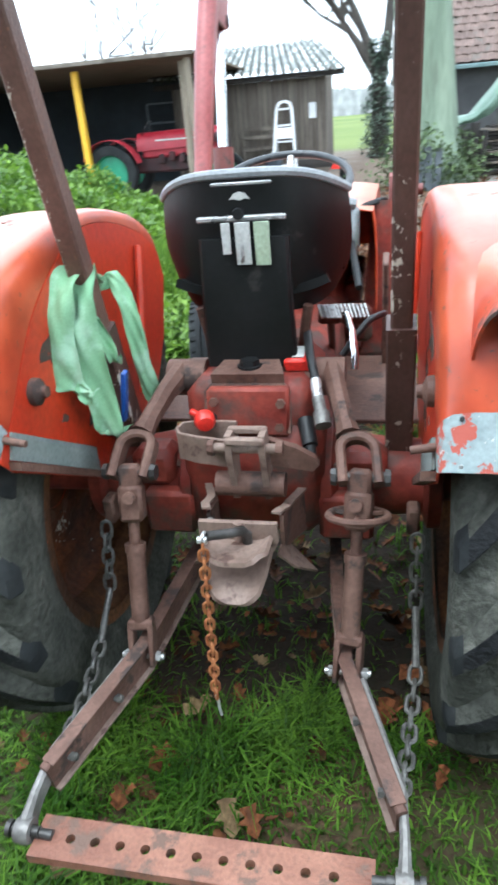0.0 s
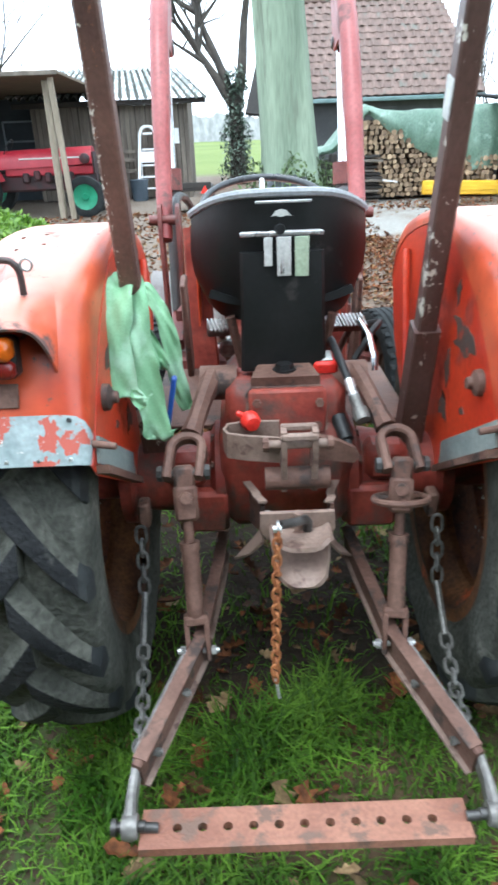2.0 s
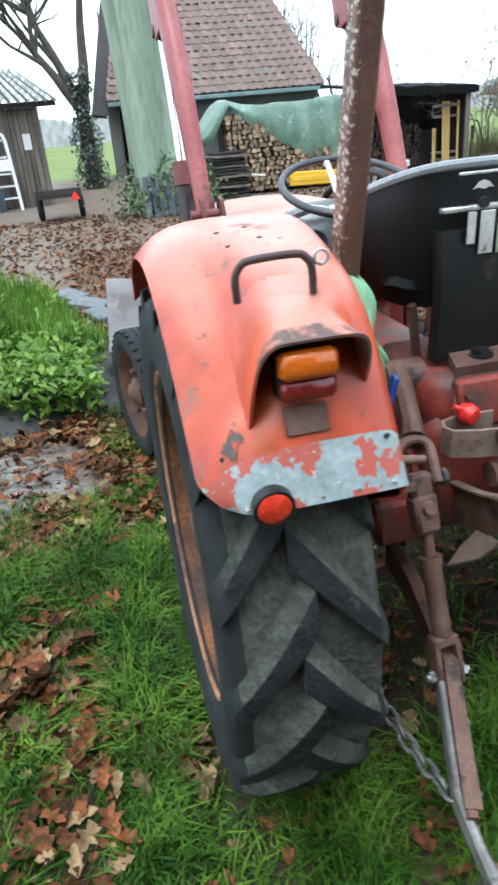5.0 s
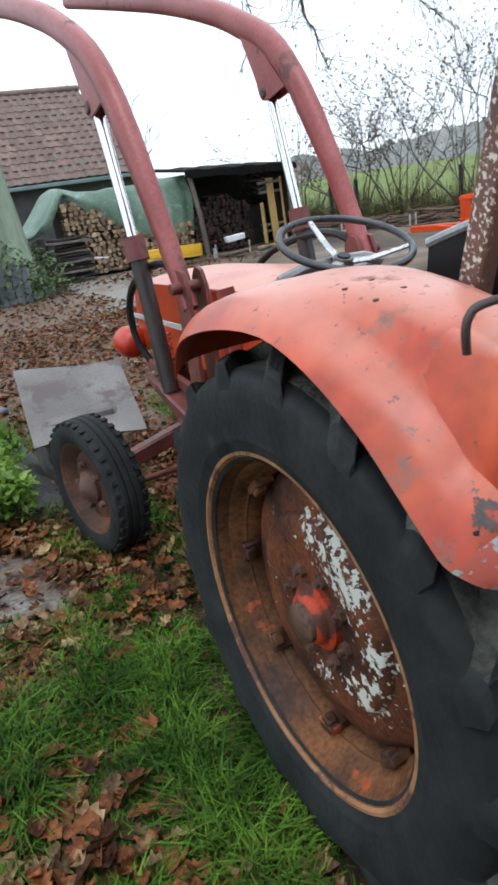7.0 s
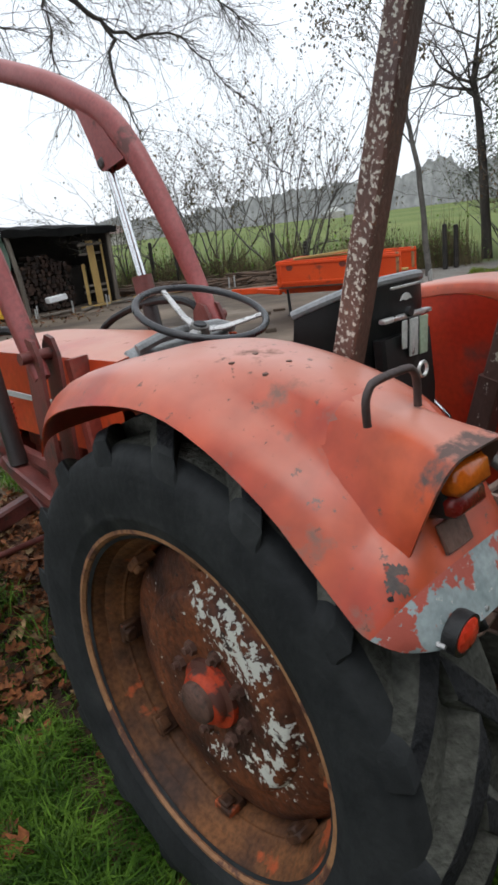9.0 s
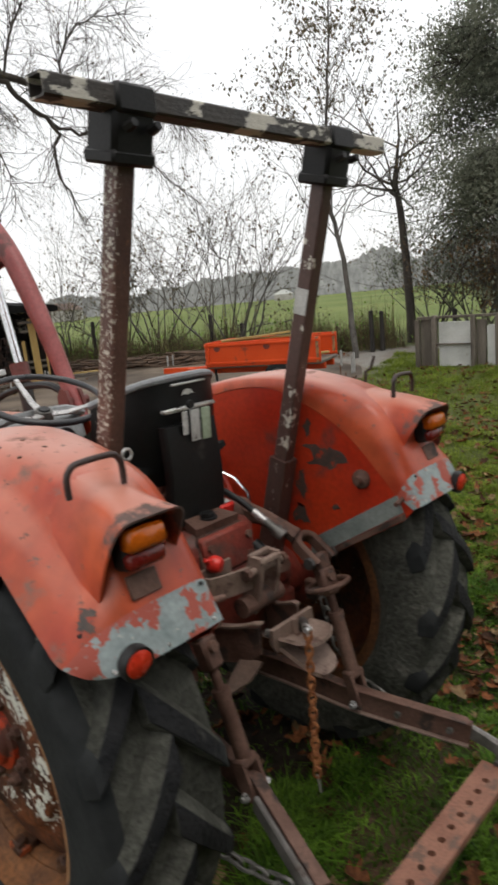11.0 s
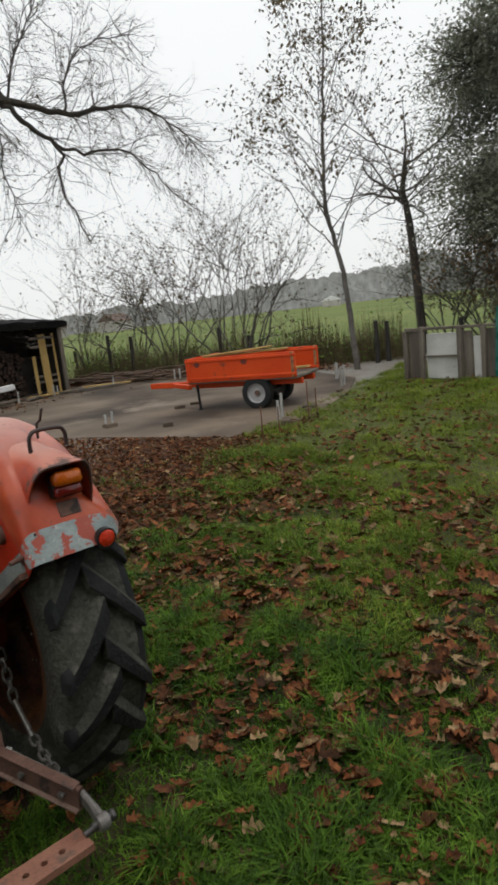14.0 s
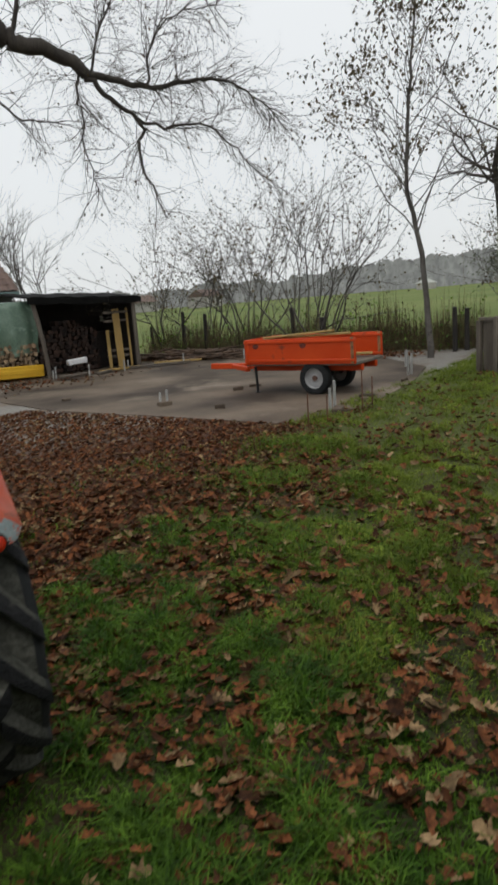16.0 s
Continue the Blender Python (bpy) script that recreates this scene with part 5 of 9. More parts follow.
rod(bm, (0.012, -0.37, 0.62), (0.012, -0.37, 0.70), 0.016, 0.016, 14)
part("jaw_pin", tidy(bm), RUSTY, hitch)
bm = bmesh.new()
rod(bm, (0.012, -0.35, 0.70), (0.012, -0.35, 0.742), 0.012, 0.012, 12)
part("pin_head", tidy(bm), TAN, hitch)
for x, z in ((-0.059, 0.719), (0.072, 0.711)):
    bm = bmesh.new()
    hexbolt(bm, (x, -0.312, z), (0, -1, 0), 0.011, 0.014)
    part("bolt", tidy(bm), GALV, hitch)
bm = bmesh.new()
tube(bm, [(0.03, -0.36, 0.70), (0.031, -0.362, 0.722), (0.024, -0.37, 0.735), (0.004, -0.392, 0.743), (-0.02, -0.414, 0.752), (-0.037, -0.43, 0.759)], 0.0105, 10)
pull = part("pin_handle", tidy(bm), DARK_STEEL, hitch, "dark steel pull handle of the hitch pin")
bm = bmesh.new()
tube(bm, [(-0.04, -0.434 + 0.011 * math.cos(a), 0.757 + 0.011 * math.sin(a)) for a in np.linspace(0, 6.283, 15)[:-1]], 0.0042, 6, True)
part("chain_eye", tidy(bm), STEEL, pull, "bright steel eye for the chain")

# hydraulic hose, lever, pedals
bm = bmesh.new()
tube(bm, finer([(0.112, 0.14, 0.99), (0.124, 0.04, 1.03), (0.14, -0.05, 1.0), (0.155, -0.10, 0.963)], 4), 0.0105, 10)
hose = part("hydraulic_hose", tidy(bm), BLACK, tractor, "black hydraulic hose with a steel coupling")
bm = bmesh.new()
rod(bm, (0.155, -0.10, 0.963), (0.163, -0.137, 0.935), 0.0125, 0.0125, 12)
part("ferrule", tidy(bm), STEEL, hose, "bright steel ferrule")
bm = bmesh.new()
rod(bm, (0.163, -0.137, 0.935), (0.172, -0.165, 0.912), 0.014, 0.014, 12)
rod(bm, (0.172, -0.165, 0.912), (0.179, -0.19, 0.892), 0.019, 0.019, 12)
part("coupling", tidy(bm), GALV, hose, "grey quick coupling")
bm = bmesh.new()
rod(bm, (0.13, -0.11, 0.87), (0.145, -0.16, 0.83), 0.02, 0.018, 12)
rod(bm, (0.145, -0.16, 0.83), (0.15, -0.18, 0.80), 0.012, 0.012, 12)
part("valve_stub", tidy(bm), BLACK, tractor)
bm = bmesh.new()
tube(bm, [(0.21, 0.10, 1.06), (0.228, 0.04, 1.035), (0.238, 0.0, 0.99), (0.236, -0.01, 0.955)], 0.009, 8, ry=0.004)
part("hand_lever", tidy(bm), CHROME, tractor, "bright steel control lever")
for x, w in ((-0.165, 0.085), (0.155, 0.062), (0.222, 0.08)):
    bm = bmesh.new()
    block(bm, (x, 0.30, 1.00), (w, 0.05, 0.03), pose(0, 0, 0, 35), 0.008)
    pedal = part("pedal", tidy(bm), GALV if x < 0 else RUSTY, tractor, "worn ribbed foot pedal")
    for k in range(7):
        bm = bmesh.new()
        block(bm, (x - w * 0.4 + w * 0.8 * k / 6, 0.285, 1.014), (0.005, 0.05, 0.005), pose(0, 0, 0, 35, 0, 20), 0.001)
        part("rib", tidy(bm), STEEL, pedal)
    bm = bmesh.new()
    rod(bm, (x, 0.32, 0.98), (x * 0.9, 0.55, 0.80), 0.011, 0.011, 8)
    part("pedal_arm", tidy(bm), RUSTY, pedal)
bm = bmesh.new()
sweep(bm, [(-0.178, 0.36, 1.12), (-0.172, 0.355, 1.03), (-0.166, 0.35, 0.945)], (1, 0, 0), 0.03, 0.03, 0.2)
lever_tube = part("seat_stay", tidy(bm), WHITE_CARD, tractor, "pale grey square tube under the seat")
bm = bmesh.new()
block(bm, (-0.135, 0.345, 0.925), (0.08, 0.05, 0.05), None, 0.012)
rod(bm, (-0.12, 0.34, 0.91), (-0.1, 0.335, 0.86), 0.016, 0.014, 10)
part("joint", tidy(bm), GALV, lever_tube, "grey steel joint")
for s in (-1, 1):
    bm = bmesh.new()
    block(bm, (s * 0.28, 0.50, 0.715), (0.24, 0.55, 0.012), None, 0.003)
    foot = part("footplate", tidy(bm), RUSTY, tractor, "dull red footplate")
    bm = bmesh.new()
    block(bm, (s * 0.30, 0.70, 0.90), (0.02, 0.10, 0.36), pose(0, 0, 0, 12), 0.006)
    part("stay", tidy(bm), RUSTY, foot)
for s in (-1, 1):
    bm = bmesh.new()
    sweep(bm, [(s * 0.285, 1.06, 1.20), (s * 0.275, 1.03, 1.0), (s * 0.26, 1.0, 0.66)], (1, 0, 0), [0.07, 0.09, 0.11], 0.05, 0.15)
    part("side_plate", tidy(bm), RUST_RED, tractor, "red loader mounting plate")

# steering column and wheel
bm = bmesh.new()
c, nrm = Vector((-0.015, 0.71, 1.31)), Vector((0, -0.36, 1)).normalized()
u, v = frame_of(nrm)
tube(bm, [c + 0.205 * (math.cos(a) * u + math.sin(a) * v) for a in np.linspace(0, 2 * math.pi, 49)[:-1]], 0.012, 10, True)
wheel_ob = part("steering_wheel", tidy(bm), surf("grey_wheel_rim", (0.022, 0.023, 0.025), (0.035, 0.036, 0.04), 9, 0.3), tractor, "black steering wheel with chrome spokes")
hub = c - nrm * 0.062
for a in (1.57, 3.67, 5.76):
    bm = bmesh.new()
    e = c + 0.2 * (math.cos(a) * u + math.sin(a) * v)
    sweep(bm, [hub, hub.lerp(e, 0.4) - nrm * 0.012, hub.lerp(e, 0.8) - nrm * 0.004, e], nrm, [0.012, 0.01, 0.01, 0.01], [0.036, 0.026, 0.02, 0.02], 0.3)
    part("spoke", tidy(bm), STEEL, wheel_ob, "bright steel spoke")
bm = bmesh.new()
rod(bm, hub - nrm * 0.02, hub + nrm * 0.018, 0.036, 0.03, 20)
rod(bm, hub - nrm * 0.3, hub, 0.022, 0.022, 12)
part("hub", tidy(bm), GALV, wheel_ob)
bm = bmesh.new()
rod(bm, hub + nrm * 0.018, hub + nrm * 0.024, 0.022, 0.02, 20)
part("horn_button", tidy(bm), BLACK, wheel_ob)

# bonnet, dashboard, engine
def bonnet():
    rows = []
    for t in np.linspace(0, 1, 15):
        y = 0.86 + 1.31 * t
        w = 0.268 - 0.004 * t - 0.03 * max(0, (t - 0.9) / 0.1) ** 2
        top = 1.212 - 0.028 * t - 0.06 * max(0, (t - 0.86) / 0.14) ** 2
        low = 0.86
        row = []
        for q in np.linspace(-1, 1, 21):
            x = w * math.sin(q * math.pi / 2) if abs(q) < 0.6 else math.copysign(w * (0.951 + 0.049 * min(1, (abs(q) - 0.6) / 0.15)), q)
            a = abs(q)
            z = top - 0.02 * (x / w) ** 2 if a < 0.6 else top - 0.02 - (top - 0.02 - low) * ((a - 0.6) / 0.4) ** 1.25
            row.append((x, y, z))
        rows.append(row)
    bm = bmesh.new()
    shell(bm, rows, 0.004)
    last = [bm.verts.new(p) for p in rows[-1]]
    bm.faces.new(last)
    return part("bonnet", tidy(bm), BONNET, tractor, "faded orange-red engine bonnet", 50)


bon = bonnet()
for s in (-1, 1):
    for k in range(7):
        bm = bmesh.new()
        block(bm, (s * 0.27, 1.76, 0.97 - 0.022 * k), (0.022, 0.16, 0.007), pose(0, 0, 0, 0, s * 18, 0), 0.002)
        part("louvre", tidy(bm), RED_DEEP, bon)
    bm = bmesh.new()
    block(bm, (s * 0.2665, 1.72, 1.01), (0.006, 0.78, 0.024), None, 0.002)
    part("trim_strip", tidy(bm), WHITE_CARD, bon, "pale trim strip")
bm = bmesh.new()
block(bm, (0, 0.86, 1.14), (0.42, 0.10, 0.16), pose(0, 0, 0, -18), 0.03)
dash = part("dashboard", tidy(bm), DASH_GREY, tractor, "dull silver-grey dashboard housing", 60)
for x in (-0.1, 0.1):
    bm = bmesh.new()
    lathe(bm, [(0.0, -0.012), (0.03, -0.012), (0.036, -0.016), (0.042, -0.01), (0.042, 0.02), (0.0, 0.02)], (0, 0, 0), "y", 24)
    bm.transform(pose(x, 0.795, 1.135, -18))
    part("gauge", tidy(bm), BLACK, dash, "round black gauge")
bm = bmesh.new()
tube(bm, [(-0.2, 0.82, 1.22), (-0.12, 0.80, 1.245), (0.0, 0.80, 1.25), (0.12, 0.80, 1.245), (0.2, 0.82, 1.22)], 0.018, 8)
part("dash_lip", tidy(bm), DASH_GREY, tractor)
bm = bmesh.new()
block(bm, (0, 1.5, 0.70), (0.30, 1.2, 0.36), None, 0.04)
for k in range(4):
    block(bm, (-0.17, 1.2 + 0.17 * k, 0.82), (0.06, 0.11, 0.12), None, 0.015)
    block(bm, (0.17, 1.2 + 0.17 * k, 0.82), (0.06, 0.11, 0.12), None, 0.015)
block(bm, (0.2, 1.0, 0.78), (0.1, 0.1, 0.14), None, 0.02)
block(bm, (-0.2, 1.9, 0.74), (0.12, 0.16, 0.16), None, 0.02)
part("engine", tidy(bm), RUST_RED, tractor, "greasy red engine block", 50)
for s in (-1, 1):
    bm = bmesh.new()
    lathe(bm, [(0.0, -0.07), (0.035, -0.066), (0.062, -0.045), (0.074, -0.01), (0.078, 0.03), (0.078, 0.05), (0.0, 0.06)], (0, 0, 0), "y", 28)
    bm.transform(pose(s * 0.31, 2.10, 0.885))
    block(bm, (s * 0.245, 2.08, 0.87), (0.09, 0.03, 0.03), None, 0.006)
    hl = part("headlamp", tidy(bm), RED_DEEP, tractor, "orange-red round headlamp pod", 60)
    bm = bmesh.new()
    lathe(bm, [(0.07, 0.05), (0.06, 0.062), (0.03, 0.07), (0.0, 0.072)], (s * 0.31, 2.10, 0.885), "y", 28)
    part("headlamp_glass", tidy(bm), CHROME, hl)
bm = bmesh.new()
sweep(bm, [(-0.62, 1.94, 0.34), (-0.2, 1.93, 0.44), (0.2, 1.93, 0.44), (0.62, 1.94, 0.34)], (0, 1, 0), 0.07, 0.08, 0.15)
block(bm, (0, 1.93, 0.50), (0.2, 0.3, 0.14), None, 0.02)
rod(bm, (-0.5, 1.75, 0.33), (0.5, 1.75, 0.33), 0.014, 0.014, 10)
part("front_axle", tidy(bm), MAST, tractor, "dull red front axle beam")

# ---- front loader ----
ARM = [(1.10, 1.15), (1.15, 1.25), (1.27, 1.50), (1.39, 1.72), (1.51, 1.90), (1.66, 2.045), (1.86, 2.15), (2.11, 2.26), (2.56, 2.41), (3.06, 2.55), (3.66, 2.71), (4.16, 2.84)]


def loader(s):
    x = -0.395 if s < 0 else 0.365
    pts = [Vector((x, p.x - (0.02 if s > 0 else 0.0), p.y)) for p in finer(ARM, 3)]
    bm = bmesh.new()
    n = len(pts)
    hs = [0.06 + 0.042 * min(1, k / 9) for k in range(n)]
    sweep(bm, pts, (1, 0, 0), [0.05 + 0.022 * min(1, k / 9) for k in range(n)], hs, 0.3)
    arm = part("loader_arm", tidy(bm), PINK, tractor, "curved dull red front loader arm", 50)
    bm = bmesh.new()
    for e in (-1, 1):
        slab(bm, [(1.50, 1.86), (1.65, 2.02), (1.82, 2.12), (1.72, 1.92), (1.70, 1.85), (1.655, 1.83)], 0.01, YZ(x + e * 0.03 - 0.005))
    part("cylinder_lug", tidy(bm), PINK, arm)
    bm = bmesh.new()
    block(bm, (x, 1.672, 1.862), (0.085, 0.05, 0.05), pose(0, 0, 0, -20), 0.01)
    part("pivot_block", tidy(bm), HANDLE, arm, "dark cylinder pivot block")
    top, mid, low = Vector((x, 1.672, 1.862)), Vector((x, 1.55, 1.375)), Vector((x, 1.44, 0.79))
    bm = bmesh.new()
    rod(bm, top, mid + (mid - top).normalized() * 0.1, 0.022, 0.022, 18)
    rodp = part("cylinder_rod", tidy(bm), CHROME, arm, "bright chromed cylinder rod")
    bm = bmesh.new()
    rod(bm, mid, low, 0.034, 0.034, 20)
    part("cylinder_barrel", tidy(bm), surf("dark_barrel", (0.022, 0.017, 0.017), (0.045, 0.03, 0.028), 8, 0.45, bump=0.1), arm, "near-black cylinder barrel")
    bm = bmesh.new()
    d = (low - mid).normalized()
    rod(bm, mid - d * 0.015, mid + d * 0.075, 0.045, 0.045, 18)
    part("cylinder_collar", tidy(bm), surf("dull_collar_paint", (0.13, 0.035, 0.03), (0.2, 0.06, 0.05), 9, 0.5, bump=0.15, spots=(0.06, 0.035, 0.03), spot_scale=9, spot_at=0.58), arm, "dull red cylinder collar")
    bm = bmesh.new()
    tube(bm, finer([(s * 0.37, 1.16, 1.22), (s * 0.36, 1.22, 1.27), (s * 0.355, 1.34, 1.292), (s * 0.345, 1.56, 1.27), (s * 0.335, 1.78, 1.21), (s * 0.33, 1.92, 1.13), (s * 0.33, 1.98, 1.02), (s * 0.32, 1.97, 0.9), (s * 0.28, 1.93, 0.8)], 2), 0.017, 8)
    part("hose", tidy(bm), BLACK, arm)
    # mast
    bm = bmesh.new()
    for e in (-1, 1):
        slab(bm, [(1.06, 1.22), (1.085, 1.275), (1.125, 1.285), (1.155, 1.25), (1.165, 1.05), (1.16, 0.55), (1.08, 0.55), (1.065, 1.0)], 0.014, YZ(x + e * 0.034 - s * 0.02 - 0.007))
    rod(bm, (x - 0.058, 1.11, 1.225), (x + 0.058, 1.11, 1.225), 0.02, 0.02, 14)
    mast = part("loader_mast", tidy(bm), MAST, tractor, "dark red loader mast bracket")
    bm = bmesh.new()
    sweep(bm, [(x, 1.15, 0.62), (x * 0.7, 1.15, 0.60), (0.0, 1.15, 0.58)], (0, 1, 0), 0.12, 0.10, 0.1)
    sweep(bm, [(x, 1.17, 0.70), (x, 1.46, 0.77), (x, 1.52, 0.80)], (1, 0, 0), 0.07, 0.05, 0.15)
    part("mast_foot", tidy(bm), MAST, mast)
    bm = bmesh.new()
    sweep(bm, [(x * 0.95, 1.2, 0.82), (x * 0.85, 1.6, 0.815), (x * 0.7, 2.0, 0.80)], (1, 0, 0), 0.03, 0.045, 0.15)
    sweep(bm, [(x * 0.95, 1.3, 0.60), (x * 0.85, 1.65, 0.68), (x * 0.7, 2.05, 0.72)], (1, 0, 0), 0.025, 0.03, 0.15)
    part("side_brace", tidy(bm), MAST, mast, "dark rusty loader side brace")


for side in (-1, 1):
    loader(side)
for pts, r in (([(0.3, 1.25, 1.16), (0.28, 1.06, 1.2), (0.18, 0.93, 1.16), (0.22, 0.6, 1.0)], 0.011), ([(0.26, 0.55, 0.92), (0.30, 0.3, 1.0), (0.26, 0.15, 1.02), (0.2, 0.1, 0.95)], 0.009)):
    bm = bmesh.new()
    tube(bm, finer(pts, 4), r, 8)
    part("hose", tidy(bm), BLACK, tractor, "black hydraulic hose")

# ---- green webbing strap hung over the fender and post ----
def ribbon(pts, w, side, seed):
    """One band of the strap, slightly twisted and creased."""
    P = finer(pts, 6)
    rows = []
    for k, p in enumerate(P):
        s = Vector(side) + Vector((0.12 * math.sin(k * 0.9 + seed), 0.2 * math.sin(k * 0.6 + seed), 0.1 * math.cos(k * 0.8)))
        s.normalize()
        d = (P[min(k + 1, len(P) - 1)] - P[max(k - 1, 0)]).normalized()
        nn = d.cross(s)
        up = [p + s * w * q * (0.95 + 0.05 * math.sin(k * 0.7 + seed)) + nn * (0.008 * math.sin(q * 5.5 + k * 0.3 + seed) + 0.003 * math.sin(q * 13 - k * 0.7)) for q in np.linspace(-0.5, 0.5, 10)]
        rows.append(up + [v - nn * 0.0025 for v in up[::-1]])
    bm = bmesh.new()
    shell(bm, rows, 0.0, None, True)
    for ring in (rows[0], rows[-1]):
        bm.faces.new([bm.verts.new(v) for v in ring])
    part("band", tidy(bm), STRAP, strap, "", 70)


strap = thing("webbing_strap", "green webbing load strap hung over the tractor post", "strap")
ribbon([(-0.39, 0.0, 1.19), (-0.386, -0.06, 1.232), (-0.372, -0.15, 1.225), (-0.372, -0.205, 1.175), (-0.376, -0.225, 1.09), (-0.374, -0.228, 1.01), (-0.356, -0.225, 0.985)], 0.07, (0.93, 0.3, 0), 1)
ribbon([(-0.375, -0.03, 1.18), (-0.368, -0.07, 1.222), (-0.345, -0.14, 1.205), (-0.338, -0.185, 1.14), (-0.33, -0.19, 1.05), (-0.318, -0.19, 0.94), (-0.311, -0.187, 0.866), (-0.297, -0.165, 0.872)], 0.07, (0.95, 0.25, 0.1), 2)
ribbon([(-0.37, 0.02, 1.15), (-0.352, 0.03, 1.19), (-0.325, 0.02, 1.165), (-0.295, -0.01, 1.11), (-0.278, -0.03, 1.04), (-0.268, -0.035, 0.95), (-0.25, -0.03, 0.878), (-0.225, -0.02, 0.89)], 0.044, (0.9, 0.3, 0.1), 5)
ribbon([(-0.36, -0.13, 1.15), (-0.325, -0.15, 1.12), (-0.297, -0.155, 1.065), (-0.288, -0.15, 1.03), (-0.3, -0.11, 1.02)], 0.03, (0.8, 0.3, 0.4), 7)
ribbon([(-0.358, -0.225, 1.0), (-0.345, -0.22, 0.98), (-0.332, -0.222, 0.965), (-0.32, -0.22, 0.98)], 0.032, (0.5, 0.3, 0.8), 9)
bm = bmesh.new()
block(bm, (-0.276, -0.163, 0.95), (0.012, 0.022, 0.13), pose(0, 0, 0, 8, 12), 0.004)
single("blue_clip", tidy(bm), BLUE, "blue plastic strip beside the green strap", "clip")

# ---- chains ----
rust_chain = thing("rusty_chain", "rusty chain hanging from the trailer hitch", "chain", (-0.042, -0.44, 0.752))
chain("link", (0, 0, 0), (-0.012, -0.004, -0.415), 0.03, 0.0036, CHAIN_RUST, rust_chain, "")
bm = bmesh.new()
tube(bm, [(-0.012, -0.004, -0.41), (-0.008, -0.004, -0.428), (-0.007, -0.006, -0.447), (-0.004, -0.006, -0.467)], 0.0036, 6)
part("hook_end", tidy(bm), STEEL, rust_chain, "bright steel end hook")
bm = bmesh.new()
rod(bm, (-0.009, 0, 0.004), (0.009, 0, 0.004), 0.008, 0.008, 10)
part("shackle", tidy(bm), STEEL, rust_chain)
for s in (-1, 1):
    ch = thing("check_chain", "grey steel check chain beside the tractor tyre", "chain", (s * 0.385, -0.16, 0.60), group="check chains")
    e, q1, q2 = Vector((-s * 0.034, -0.475, -0.258)), Vector((0.0, -0.048, -0.168)), Vector((0.0, -0.152, -0.256))
    chain("link", Vector((0, 0, 0)), q1, 0.046, 0.0046, GALV, ch, "")
    bm = bmesh.new()
    rod(bm, q1, q2, 0.009, 0.009, 8)
    part("turnbuckle", tidy(bm), GALV, ch, "grey threaded bar")
    chain("link", q2, e, 0.046, 0.005, GALV, ch, "", 0.026)


# ---- plants ----
class Heap:
    """Vertices and faces gathered in plain lists, for large joined meshes."""

    def __init__(self):
        self.v, self.f = [], []

    def limb(self, pts, rs, seg=5):
        base = len(self.v)
        u = None
        for k, p in enumerate(pts):
            d = (pts[min(k + 1, len(pts) - 1)] - pts[max(k - 1, 0)])
            d = d.normalized() if d.length > 1e-9 else Vector((0, 0, 1))
            if u is None:
                u, w = frame_of(d)
            else:
                u = (u - d * u.dot(d)).normalized()
                w = u.cross(d)
            for j in range(seg):
                a = 2 * math.pi * j / seg
                self.v.append(p + rs[k] * (math.cos(a) * u + math.sin(a) * w))
        for k in range(len(pts) - 1):
            for j in range(seg):
                self.f.append((base + k * seg + j, base + k * seg + (j + 1) % seg, base + (k + 1) * seg + (j + 1) % seg, base + (k + 1) * seg + j))

    def leaf(self, p, size, rng, up=0.4):
        d = Vector((rng.uniform(-1, 1), rng.uniform(-1, 1), rng.uniform(-1, up))).normalized()
        u, w = frame_of(d)
        b = len(self.v)
        self.v += [p, p + d * size * 0.5 + u * size * 0.3 + w * size * 0.08, p + d * size, p + d * size * 0.5 - u * size * 0.3 + w * size * 0.08]
        self.f.append((b, b + 1, b + 2, b + 3))

    def mesh(self, name, material, smooth=True):
        me = bpy.data.meshes.new(name)
        me.from_pydata(self.v, [], self.f)
        me.materials.append(material)
        if smooth:
            me.shade_smooth()
        return me


def grow(heap, p, d, length, r, depth, rng, tips, wander=0.25, lift=0.1, split=(2, 3), ratio=0.68, spread=0.7, seg=5, steps=5, side=True):
    """A branch that bends, tapers and divides; tips gathers its ends."""
    pts, rs = [p.copy()], [r]
    d = d.normalized()
    q = p.copy()
    for k in range(steps):
        d = (d + Vector((rng.gauss(0, wander), rng.gauss(0, wander), rng.gauss(0, wander) + lift)) * 0.35).normalized()
        q = q + d * length / steps
        pts.append(q.copy())
        rs.append(r * (1 - 0.5 * (k + 1) / steps))
        if side and depth > 0 and k >= 1 and rng.random() < 0.6:
            e = (d + Vector((rng.gauss(0, spread), rng.gauss(0, spread), rng.gauss(0.1, spread * 0.6)))).normalized()
            grow(heap, q, e, length * ratio * rng.uniform(0.5, 0.9), r * 0.42, depth - 1, rng, tips, wander, lift, split, ratio, spread, max(3, seg - 1), max(3, steps - 1), side)
        if depth <= 1:
            tips.append(q.copy())
    heap.limb(pts, rs, max(3, seg))
    if depth > 0:
        for _ in range(rng.randint(*split)):
            e = (d + Vector((rng.gauss(0, spread), rng.gauss(0, spread), rng.gauss(0, spread * 0.7)))).normalized()
            grow(heap, q, e, length * ratio * rng.uniform(0.75, 1.1), r * 0.5, depth - 1, rng, tips, wander, lift, split, ratio, spread, max(3, seg - 1), max(3, steps - 1), side)


BARK = surf("grey_brown_bark", (0.045, 0.038, 0.032), (0.085, 0.072, 0.06), 6, 0.9, bump=0.6, grain=30, stretch=(1, 1, 0.3))

